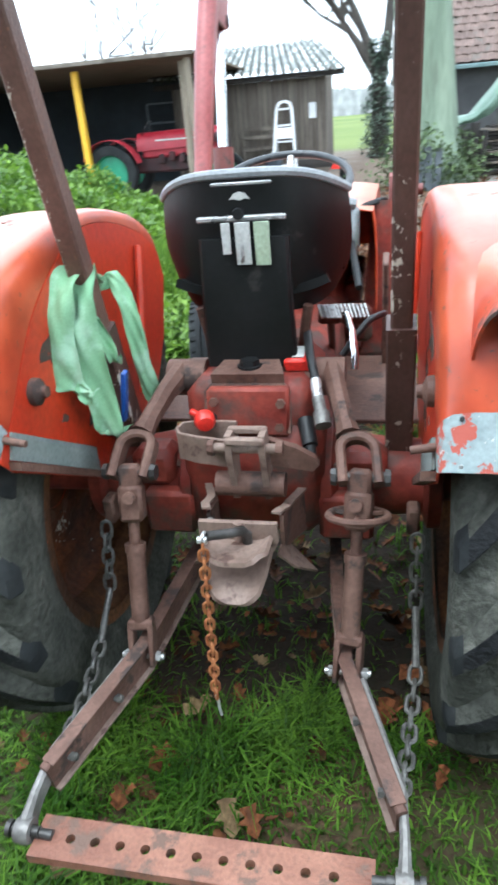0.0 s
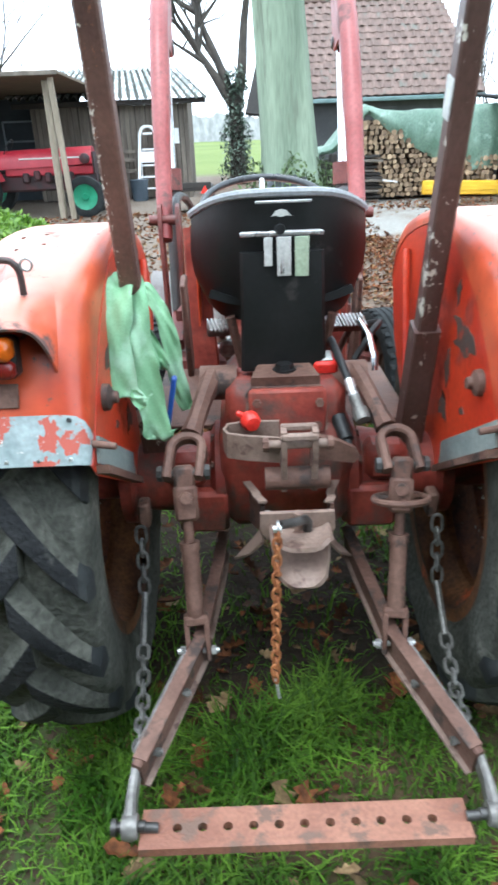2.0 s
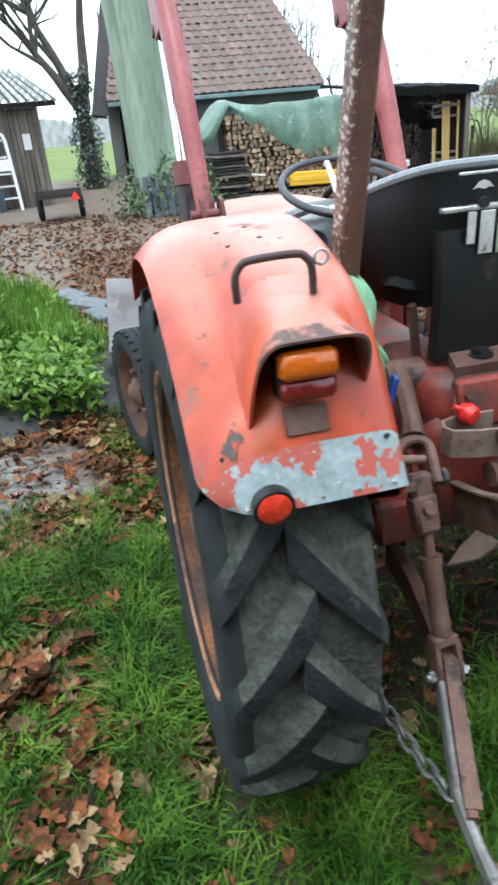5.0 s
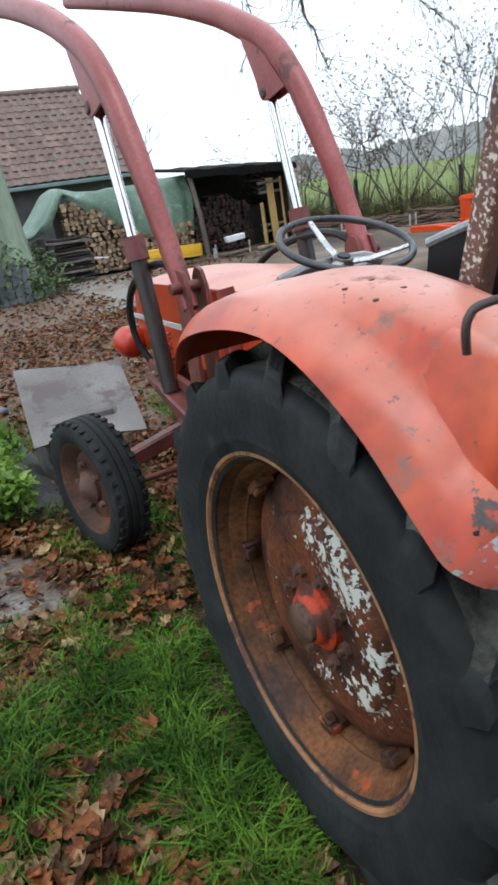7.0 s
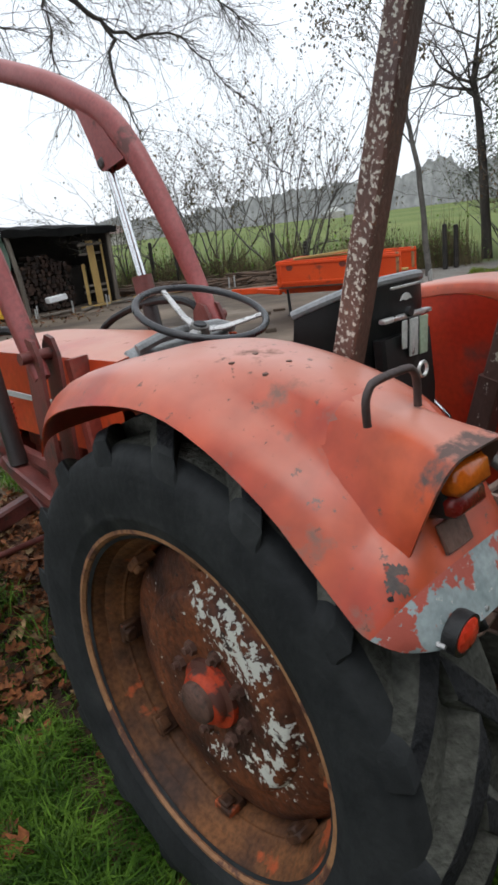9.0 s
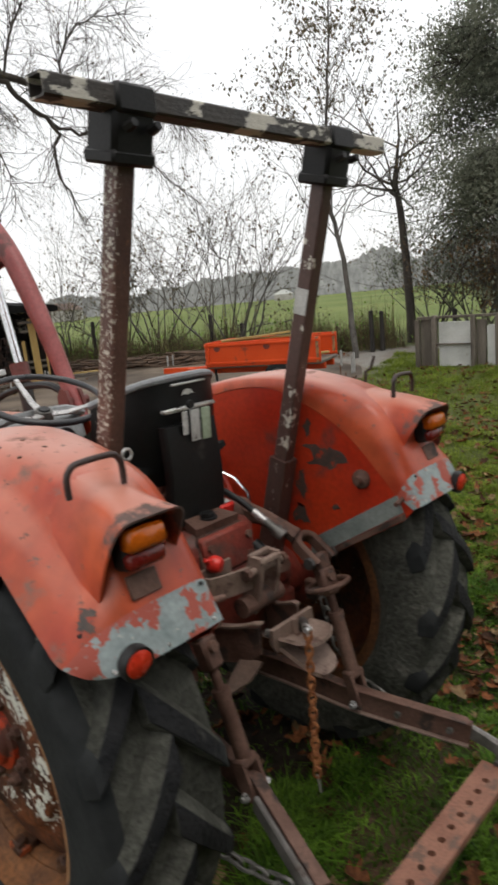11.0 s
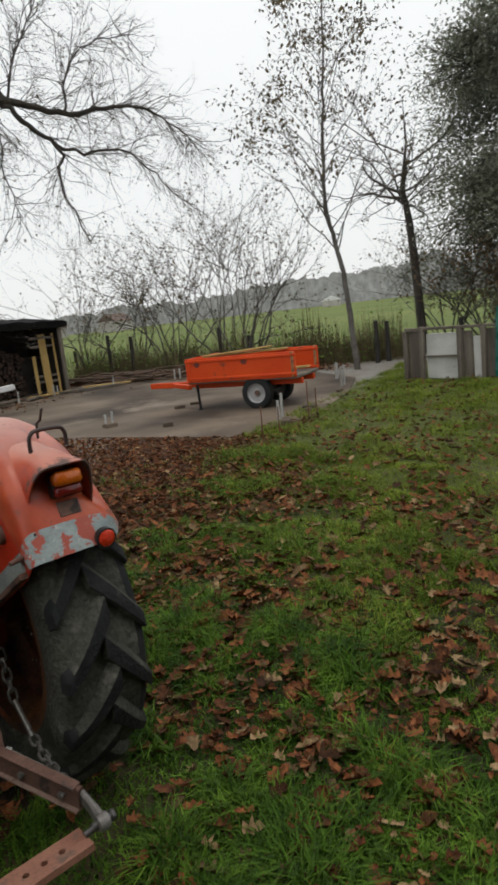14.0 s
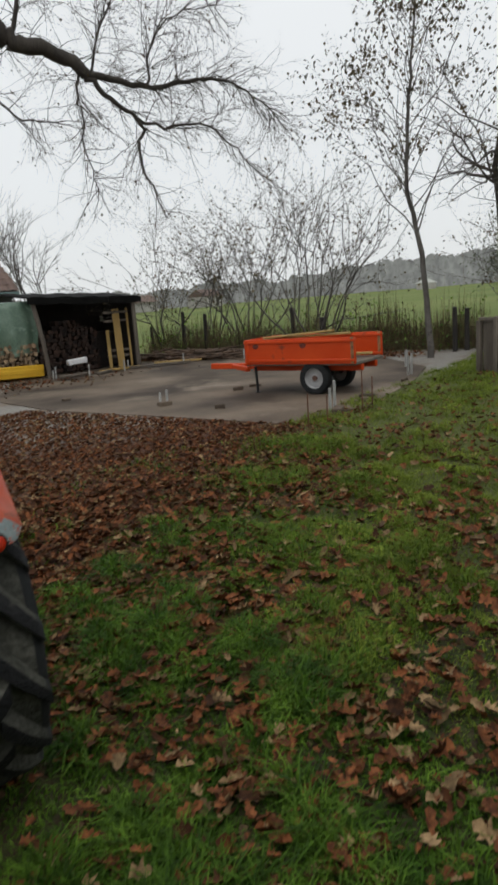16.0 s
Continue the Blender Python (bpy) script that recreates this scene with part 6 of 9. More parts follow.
BARK_GREY = surf("grey_birch_bark", (0.085, 0.076, 0.067), (0.15, 0.136, 0.122), 5, 0.85, bump=0.4, grain=30, spots=(0.05, 0.045, 0.04), spot_scale=9, spot_at=0.6)
BARK_MOSS = surf("mossy_green_bark", (0.17, 0.22, 0.155), (0.27, 0.33, 0.24), 3, 0.95, bump=0.9, grain=22, stretch=(1, 1, 0.12), spots=(0.13, 0.15, 0.11), spot_scale=4, spot_at=0.56, soft=0.1)
# Evergreen leaves paled and made more see-through: haze painted into them.
LEAF_HAZE = thin(hue_by_piece(surf("hazy_evergreen_leaf", (0.18, 0.195, 0.15), (0.31, 0.325, 0.25), 0.8, 0.8, bump=0, spec=0.2), (0.75, 0.75, 0.75), (1.2, 1.2, 1.2), True), 0.6)
LEAF_BROWN = thin(hue_by_piece(surf("withered_leaf", (0.085, 0.076, 0.045), (0.155, 0.13, 0.078), 3, 0.7, bump=0), (0.5, 0.55, 0.5), (1.5, 1.3, 1.2), True), 0.4)
LEAF_RUST = thin(hue_by_piece(surf("rust_brown_leaf", (0.15, 0.1, 0.055), (0.25, 0.17, 0.1), 3, 0.7, bump=0, spec=0.1), (0.5, 0.5, 0.5), (1.3, 1.3, 1.3), True), 0.4)
LEAF_GREEN = thin(hue_by_piece(surf("fresh_green_leaf", (0.10, 0.21, 0.022), (0.2, 0.34, 0.05), 3, 0.5, bump=0), (0.5, 0.55, 0.4), (1.35, 1.25, 1.1), True), 0.35)
IVY = hue_by_piece(surf("ivy_leaf", (0.1, 0.14, 0.105), (0.18, 0.22, 0.17), 3, 0.6, bump=0, spec=0.3), (0.5, 0.5, 0.5), (1.3, 1.3, 1.3), True)
FALLEN = hue_by_piece(surf("fallen_leaf", (0.062, 0.026, 0.012), (0.19, 0.084, 0.038), 40, 0.65, bump=0.3, spec=0.12), (0.3, 0.3, 0.3), (1.7, 1.4, 1.15), True)
FALLEN_TAN = hue_by_piece(surf("pale_fallen_leaf", (0.14, 0.094, 0.05), (0.31, 0.225, 0.125), 40, 0.7, bump=0.3, spec=0.12), (0.4, 0.37, 0.33), (1.45, 1.35, 1.25), True)
# Lit copy of the lawn blade: brighter far light put into its colour.
BLADE_LIT = thin(hue_by_piece(surf("yellow_lit_grass_blade", (0.11, 0.165, 0.022), (0.25, 0.34, 0.06), 2, 0.6, bump=0, spec=0.1), (0.6, 0.55, 0.5), (1.3, 1.25, 1.0), True), 0.3)
BLADE = thin(hue_by_piece(surf("grass_blade", (0.041, 0.11, 0.013), (0.146, 0.29, 0.042), 5, 0.5, bump=0, spec=0.1), (0.4, 0.38, 0.5), (1.5, 1.32, 1.0), True), 0.35)
DRY = hue_by_piece(surf("dry_stalk", (0.11, 0.085, 0.04), (0.2, 0.155, 0.08), 3, 0.8, bump=0), (0.5, 0.5, 0.5), (1.3, 1.3, 1.2), True)


def tree_thing(name, label, at, parts_list, group="", category="tree"):
    root = thing(name, label, category, at, group=group)
    for nm, heap, mt in parts_list:
        ob = new(nm, heap.mesh(nm, mt))
        ob.parent = root
    return root


def leaves_on(tips, count, size, rng, jitter, up=0.2):
    h = Heap()
    for _ in range(count):
        p = tips[rng.randrange(len(tips))] + Vector((rng.gauss(0, jitter), rng.gauss(0, jitter), rng.gauss(0, jitter)))
        h.leaf(p, size * rng.uniform(0.6, 1.3), rng, up)
    return h


def birch(at, height, seed, leaf_count=900, r=0.12):
    """A slender stem that leans, straightens and dissolves into rising boughs."""
    rng = random.Random(seed)
    wood, tips = Heap(), []
    bend = [(0, 0, -0.2), (-0.04, 0.05, 1.2), (-0.11, 0.13, 2.2), (-0.2, 0.25, 3.05), (-0.29, 0.33, 3.85), (-0.25, 0.3, 4.8), (-0.22, 0.26, 5.75), (-0.12, 0.18, 6.7), (-0.15, 0.1, 7.6), (-0.05, 0.05, height)]
    pts = [p + Vector((rng.gauss(0, 0.012), rng.gauss(0, 0.012), 0)) for p in finer(bend, 3)]
    rs = [r * (1 - 0.5 * min(1.0, p.z / 4.0)) * (1 - 0.85 * max(0.0, (p.z - 4.0) / (height - 4.0))) + 0.005 for p in pts]
    stem = Heap()
    stem.limb(pts, rs, 8)
    n = len(pts) - 1
    for k in range(46):
        t = 0.26 + 0.72 * (k + rng.random()) / 46
        a = 2.4 * k + rng.uniform(-0.5, 0.5)
        i = min(n - 1, int(t * n))
        p = pts[i].lerp(pts[i + 1], t * n - i)
        d = Vector((math.cos(a), math.sin(a), rng.uniform(0.7, 1.5)))
        grow(wood, p, d, 1.5 * (1.25 - t) + 0.35, r * 0.3 * (1.2 - t), 3, rng, tips, 0.4, 0.07, (1, 2), 0.66, 0.5, 3, 4)
    return tree_thing("birch_tree", "slender grey birch with a few withered leaves", at, [("trunk", stem, BARK_GREY), ("branch_work", wood, BARK_GREY), ("foliage", leaves_on(tips, leaf_count, 0.095, rng, 0.09, -0.5), LEAF_BROWN)])


def shrub(at, height, stems, seed, leaf_count, group="bare shrubs along the fence", size=0.1, leaf=None):
    rng = random.Random(seed)
    wood, tips = Heap(), []
    for k in range(stems):
        a = 2 * math.pi * k / stems + rng.uniform(-0.4, 0.4)
        d = Vector((0.5 * math.cos(a), 0.5 * math.sin(a), 1.0 + rng.uniform(-0.1, 0.4)))
        grow(wood, Vector((0.12 * math.cos(a), 0.12 * math.sin(a), -0.1)), d, height * rng.uniform(0.45, 0.7), rng.uniform(0.02, 0.038), 3, rng, tips, 0.4, 0.08, (2, 2), 0.66, 0.5, 4, 5)
    return tree_thing("bare_shrub", "bare many-stemmed shrub with a few withered leaves by the fence", at, [("branch_work", wood, BARK_GREY), ("foliage", leaves_on(tips, leaf_count, size, rng, 0.08), leaf or LEAF_BROWN)], group, "shrub")


def big_oak():
    rng = random.Random(11)
    wood, tips = Heap(), []
    pts, rs = [], []
    for k in range(14):
        t = k / 13
        z = 9.0 * t
        pts.append(Vector((-0.05 - 0.10 * z * 0.75, 0.0, z - 0.2)))
        rs.append(0.57 + 0.34 * math.exp(-z / 0.5) - 0.02 * z)
    seg = 40
    base = len(wood.v)
    for k, p in enumerate(pts):
        for j in range(seg):
            a = 2 * math.pi * j / seg
            rr = rs[k] * (1 + 0.035 * math.sin(9 * a + 1.0) + 0.02 * math.sin(17 * a + 0.4 * k) + 0.09 * math.exp(-pts[k].z / 0.5) * math.sin(5 * a))
            wood.v.append(p + Vector((rr * math.cos(a), rr * math.sin(a), 0)))
    for k in range(13):
        for j in range(seg):
            wood.f.append((base + k * seg + j, base + k * seg + (j + 1) % seg, base + (k + 1) * seg + (j + 1) % seg, base + (k + 1) * seg + j))
    limbs, ltips = Heap(), []
    # the long limb that reaches out over the yard
    def hung(points, r0, r1, seed, twigs=4, long=1.0):
        rg = random.Random(seed)
        P = finer([tuple(Vector(p) - Vector((1.1, 13.5, 0))) for p in points], 4)
        P = [p + Vector((rg.gauss(0, 0.03), rg.gauss(0, 0.03), rg.gauss(0, 0.03))) for p in P]
        limbs.limb(P, [r0 + (r1 - r0) * (k / (len(P) - 1)) ** 0.8 for k in range(len(P))], 8)
        for k in range(2, len(P)):
            for _ in range(twigs):
                e = (P[k] - P[k - 1]).normalized() * 0.8 + Vector((rg.gauss(0, 0.5), rg.gauss(0, 0.5), rg.gauss(0.1, 0.7)))
                grow(limbs, P[k], e, long * rg.uniform(0.4, 1.0), rg.uniform(0.007, 0.014), 2, rg, ltips, 0.35, -0.12, (1, 2), 0.75, 0.5, 3, 5)
    hung([(0.6, 13.4, 6.2), (1.6, 13.2, 7.0), (3.2, 13.0, 7.45), (4.7, 13.0, 7.55), (5.35, 13.0, 7.42), (5.73, 13.0, 7.2), (6.53, 13.0, 7.12), (7.14, 13.0, 6.81)], 0.33, 0.14, 3, 2)
    hung([(7.14, 13.0, 6.81), (7.95, 12.95, 6.72), (8.99, 12.9, 6.71), (9.95, 12.85, 6.9), (10.72, 12.8, 7.0), (11.6, 12.7, 6.7), (12.3, 12.6, 6.2)], 0.095, 0.012, 4, 6)
    hung([(7.14, 13.0, 6.81), (7.57, 13.0, 6.44), (8.23, 13.0, 6.01), (8.42, 13.0, 5.6), (8.28, 13.0, 5.1), (8.56, 13.0, 4.4), (8.8, 13.0, 3.7)], 0.075, 0.012, 5, 2)
    hung([(8.23, 13.0, 6.01), (9.04, 13.0, 5.8), (10.03, 13.0, 5.98), (10.76, 13.0, 5.7), (11.5, 13.0, 5.1), (12.2, 12.9, 4.6)], 0.045, 0.01, 6, 3)
    hung([(4.55, 13.0, 6.63), (5.15, 13.0, 6.04), (5.57, 13.0, 5.72), (6.27, 13.0, 5.72)], 0.04, 0.012, 7, 2)
    hung([(4.0, 13.0, 7.5), (4.3, 13.0, 7.0), (4.55, 13.0, 6.63)], 0.06, 0.04, 17, 1)
    hung([(6.97, 13.0, 6.85), (6.9, 13.0, 6.4), (6.94, 13.0, 5.85), (6.95, 13.0, 4.95), (7.11, 13.0, 4.34)], 0.04, 0.008, 8, 3)
    hung([(8.7, 12.95, 6.7), (8.8, 12.9, 7.5), (9.5, 12.8, 8.3), (10.6, 12.7, 8.6)], 0.035, 0.008, 9, 5)
    hung([(5.6, 13.0, 7.4), (5.9, 12.9, 8.3), (6.6, 12.8, 9.2), (7.2, 12.7, 10.2)], 0.06, 0.012, 10, 6)
    hung([(7.3, 12.95, 6.8), (7.5, 12.8, 7.7), (8.0, 12.7, 8.7), (8.4, 12.6, 9.6)], 0.035, 0.008, 12, 6)
    hung([(0.4, 13.4, 7.5), (-0.8, 13.0, 8.9), (-2.4, 12.8, 9.8)], 0.16, 0.03, 13, 3)
    return tree_thing("old_oak", "thick mossy green oak trunk with long bare limbs over the yard", (1.1, 13.5, 0), [("trunk", wood, BARK_MOSS), ("crown", limbs, BARK), ("foliage", leaves_on(ltips, 900, 0.08, random.Random(5), 0.05, -0.3), LEAF_BROWN)])


def ivy_tree():
    rng = random.Random(21)
    wood, tips = Heap(), []
    for dx, dy, l in ((0.2, 0.0, 3.1), (-0.16, 0.1, 2.9), (-0.9, -0.1, 1.9)):
        grow(wood, Vector((0, 0, 2.3)), Vector((dx, dy, 1)), l, 0.19, 3, rng, tips, 0.22, 0.08, (2, 3), 0.72, 0.6, 6, 5)
    wood.limb([Vector((0, 0, -0.2)), Vector((0.02, 0, 1)), Vector((0, 0, 2.4))], [0.3, 0.24, 0.2], 10)
    ivy = Heap()
    for _ in range(2300):
        z = rng.uniform(0.1, 3.4)
        a = rng.uniform(0, 6.28)
        rr = (0.34 + 0.1 * math.sin(z * 1.9) + 0.08 * math.sin(z * 5 + a * 2)) * rng.uniform(0.6, 1.25)
        ivy.leaf(Vector((rr * math.cos(a), rr * math.sin(a), z)), 0.14, rng)
    return tree_thing("ivy_clad_tree", "bare tree with its trunk wrapped in dark ivy", (-0.15, 22.5, 0), [("trunk", wood, BARK), ("ivy", ivy, IVY)])


def evergreen(at, height, width, seed, count):
    """A tall tree of drooping, leafy boughs."""
    rng = random.Random(seed)
    wood, leaves, tips = Heap(), Heap(), []
    wood.limb([Vector((0, 0, -0.2)), Vector((0.1, 0, height * 0.5)), Vector((0, 0.1, height))], [0.2, 0.13, 0.03], 8)
    for k in range(90):
        t = rng.uniform(0.1, 1.0)
        a = rng.uniform(0, 6.28)
        d = Vector((math.cos(a), math.sin(a), rng.uniform(-0.05, 0.35)))
        grow(wood, Vector((0.08, 0.05, height * t)), d, width * min(1.0, 0.45 + 2 * t) * (1.1 - 0.6 * t) * rng.uniform(0.4, 0.75), 0.04, 2, rng, tips, 0.25, -0.16, (2, 3), 0.6, 0.5, 3, 4)
    for _ in range(count):
        p = tips[rng.randrange(len(tips))]
        if noise.noise(p * 0.75 + Vector((seed, 0, 0))) < -0.34:
            continue
        c = p + Vector((rng.gauss(0, 0.3), rng.gauss(0, 0.3), rng.gauss(-0.14, 0.26)))
        leaves.leaf(c, rng.uniform(0.06, 0.13), rng, -0.2)
    return tree_thing("evergreen_tree", "tall dark evergreen tree at the edge of the lawn", at, [("trunk", wood, BARK), ("crown", leaves, LEAF_HAZE)])


def spreading_tree(at, seed):
    """A bare tree that forks low into spreading limbs."""
    rng = random.Random(seed)
    stem, wood, tips = Heap(), Heap(), []
    pts = [Vector((0.12, -0.15, -0.2)), Vector((0.09, -0.13, 0.8)), Vector((0.05, -0.07, 2.27)), Vector((0.0, 0.0, 3.38)), Vector((-0.07, 0.1, 4.2)), Vector((0.07, 0.0, 5.3)), Vector((0.1, 0.05, 6.3))]
    stem.limb(pts, [0.15, 0.125, 0.11, 0.095, 0.068, 0.03, 0.01], 9)
    for k in range(15):
        a = 2.4 * k
        p = pts[3].lerp(pts[4], 0.4 + 0.05 * k) if k < 12 else pts[4].lerp(pts[5], (k - 11) / 4)
        grow(wood, p, Vector((math.cos(a), math.sin(a), 0.25 + 0.4 * (k % 3))), rng.uniform(1.4, 2.2), 0.042 - 0.01 * (k % 3), 3, rng, tips, 0.55, 0.05, (1, 2), 0.68, 0.6, 4, 6)
    return tree_thing("bare_spreading_tree", "dark bare tree forking into spreading limbs by the fence", at, [("trunk", stem, BARK), ("branch_work", wood, BARK), ("foliage", leaves_on(tips, 260, 0.08, rng, 0.08, -0.2), LEAF_BROWN)])


def far_shrub_line():
    """Low scrub and dry weeds along the fence, past counting."""
    rng = random.Random(31)
    leaf, dry = Heap(), Heap()
    A, B, C = Vector((10.4, 17.4, 0)), Vector((12.3, 11.5, 0)), Vector((14.3, 7.9, 0))
    for _ in range(15000):
        t = rng.random()
        p = A.lerp(B, t * 2) if t < 0.5 else B.lerp(C, t * 2 - 1)
        p = p + Vector((rng.gauss(0.25, 0.3), rng.gauss(0.2, 0.3), 0))
        h = abs(rng.gauss(0, 0.3)) * (1.0 + 0.8 * math.sin(p.y * 1.7) ** 2)
        if rng.random() < 0.4:
            leaf.leaf(p + Vector((0, 0, h)), rng.uniform(0.05, 0.12), rng)
        else:
            e = p + Vector((rng.gauss(0, 0.08), rng.gauss(0, 0.08), h + 0.15))
            dry.limb([p, p.lerp(e, 0.6), e], [0.006, 0.005, 0.002], 3)
    tagged(new("weeds", leaf.mesh("weeds", LEAF_GREEN)), "low green weeds along the fence", "weeds", kind="stuff")
    tagged(new("dry_stalks", dry.mesh("dry_stalks", DRY)), "dry brown stalks along the fence", "weeds", kind="stuff")


def plant_bed():
    """The leafy bed beside the tractor, toward the carport."""
    rng = random.Random(41)
    h, st = Heap(), Heap()
    long_grass = Heap()
    for _ in range(21000):
        y = rng.uniform(2.35, 5.3)
        edge = -0.84 - 0.12 * (y - 2.4) + 0.12 * math.sin(y * 2.1 + 0.6)
        x = edge - abs(rng.gauss(0, 0.95))
        top = 0.10 + min(0.62, 0.16 + 0.38 * (edge - x) + 0.05 * (y - 2.0)) * (0.7 + 0.6 * noise.noise(Vector((x * 1.6, y * 1.6, 5)))) * min(1.0, (5.4 - y) / 0.6)
        z = top * rng.random() ** 0.45
        if y < 3.2 or rng.random() < 0.45:
            h.leaf(Vector((x, y, max(0.02, z))), rng.uniform(0.03, 0.085), rng, 0.8)
        else:
            e = Vector((x + rng.gauss(0, 0.07), y + rng.gauss(0, 0.07), top * rng.uniform(0.7, 1.35)))
            b = len(long_grass.v)
            u = Vector((rng.gauss(0, 1), rng.gauss(0, 1), 0)).normalized() * 0.006
            q = Vector((x, y, 0)).lerp(e, 0.6) + Vector((0, 0, 0.1 * top))
            long_grass.v += [Vector((x, y, 0)) - u, Vector((x, y, 0)) + u, q + u, q - u, e]
            long_grass.f += [(b, b + 1, b + 2, b + 3), (b + 3, b + 2, b + 4)]
    for _ in range(30000):
        y = rng.uniform(5.0, 10.6)
        edge = -1.35 - 0.36 * (y - 5.0) + 0.15 * math.sin(y * 1.9)
        x = edge - rng.uniform(0.0, 3.4)
        top = min(1.3, 0.1 + 0.5 * (edge - x)) * (0.85 + 0.4 * noise.noise(Vector((x * 1.4, y * 1.4, 8))))
        h.leaf(Vector((x, y, max(0.02, top * rng.random() ** 0.35))), rng.uniform(0.06, 0.13), rng, 0.8)
    tagged(new("long_grass", long_grass.mesh("long_grass", LEAF_GREEN, False)), "tall fresh green grass in the plant bed", "grass", kind="stuff")
    tagged(new("plant_bed", h.mesh("plant_bed", LEAF_GREEN, False)), "bed of fresh green leafy plants beside the tractor", "plants", kind="stuff")
    # dark wet bank under the front of the bed
    heap = Heap()
    nx, ny = 30, 14
    for j in range(ny):
        for i in range(nx):
            x, y = -0.62 - 2.6 * i / (nx - 1), 2.18 + 1.3 * j / (ny - 1)
            t = min(1.0, max(0.0, (y - 2.2 - 0.12 * math.sin(x * 5)) / 0.45)) * min(1.0, i / 3)
            heap.v.append(Vector((x, y, -0.03 + 0.24 * t * t * (3 - 2 * t) + 0.03 * noise.noise(Vector((x * 7, y * 7, 2))))))
    for j in range(ny - 1):
        for i in range(nx - 1):
            b = j * nx + i
            heap.f.append((b, b + 1, b + nx + 1, b + nx))
    tagged(new("soil_bank", heap.mesh("soil_bank", surf("dark_wet_soil", (0.02, 0.02, 0.019), (0.055, 0.052, 0.046), 9, 0.6, bump=0.6, grain=40))), "dark wet soil bank under the plant bed", "soil", kind="structure")
    for k, (x, y, w, l, tn) in enumerate(((-1.06, 5.9, 0.22, 0.4, 30), (-0.88, 5.4, 0.24, 0.42, 50), (-0.8, 4.9, 0.2, 0.36, 20))):
        bm = bmesh.new()
        block(bm, (0, 0, 0.035), (w, l, 0.06), pose(0, 0, 0, 4, -5), 0.012)
        single("edging_stone", tidy(bm), surf("grey_slate", (0.06, 0.066, 0.07), (0.13, 0.14, 0.145), 9, 0.5, bump=0.4), "flat grey stone at the edge of the plant bed", "stone", "edging stones", at=(x, y, 0), turn=tn)
    # rough growth at the foot of the oak
    g = Heap()
    for _ in range(2600):
        a = rng.uniform(0, 6.28)
        rr = 0.5 + abs(rng.gauss(0, 0.35))
        p = Vector((1.0 + rr * math.cos(a), 13.2 + rr * math.sin(a), rng.random() ** 0.7 * (1.25 - 0.5 * rr) * (0.8 + 0.4 * math.sin(a * 3))))
        g.leaf(p, rng.uniform(0.06, 0.13), rng, 0.9)
    tagged(new("undergrowth", g.mesh("undergrowth", hue_by_piece(surf("undergrowth_leaf", (0.06, 0.10, 0.03), (0.12, 0.17, 0.055), 3, 0.7, bump=0), (0.5, 0.5, 0.5), (1.3, 1.3, 1.3), True))), "green undergrowth round the foot of the oak", "plants", kind="stuff")


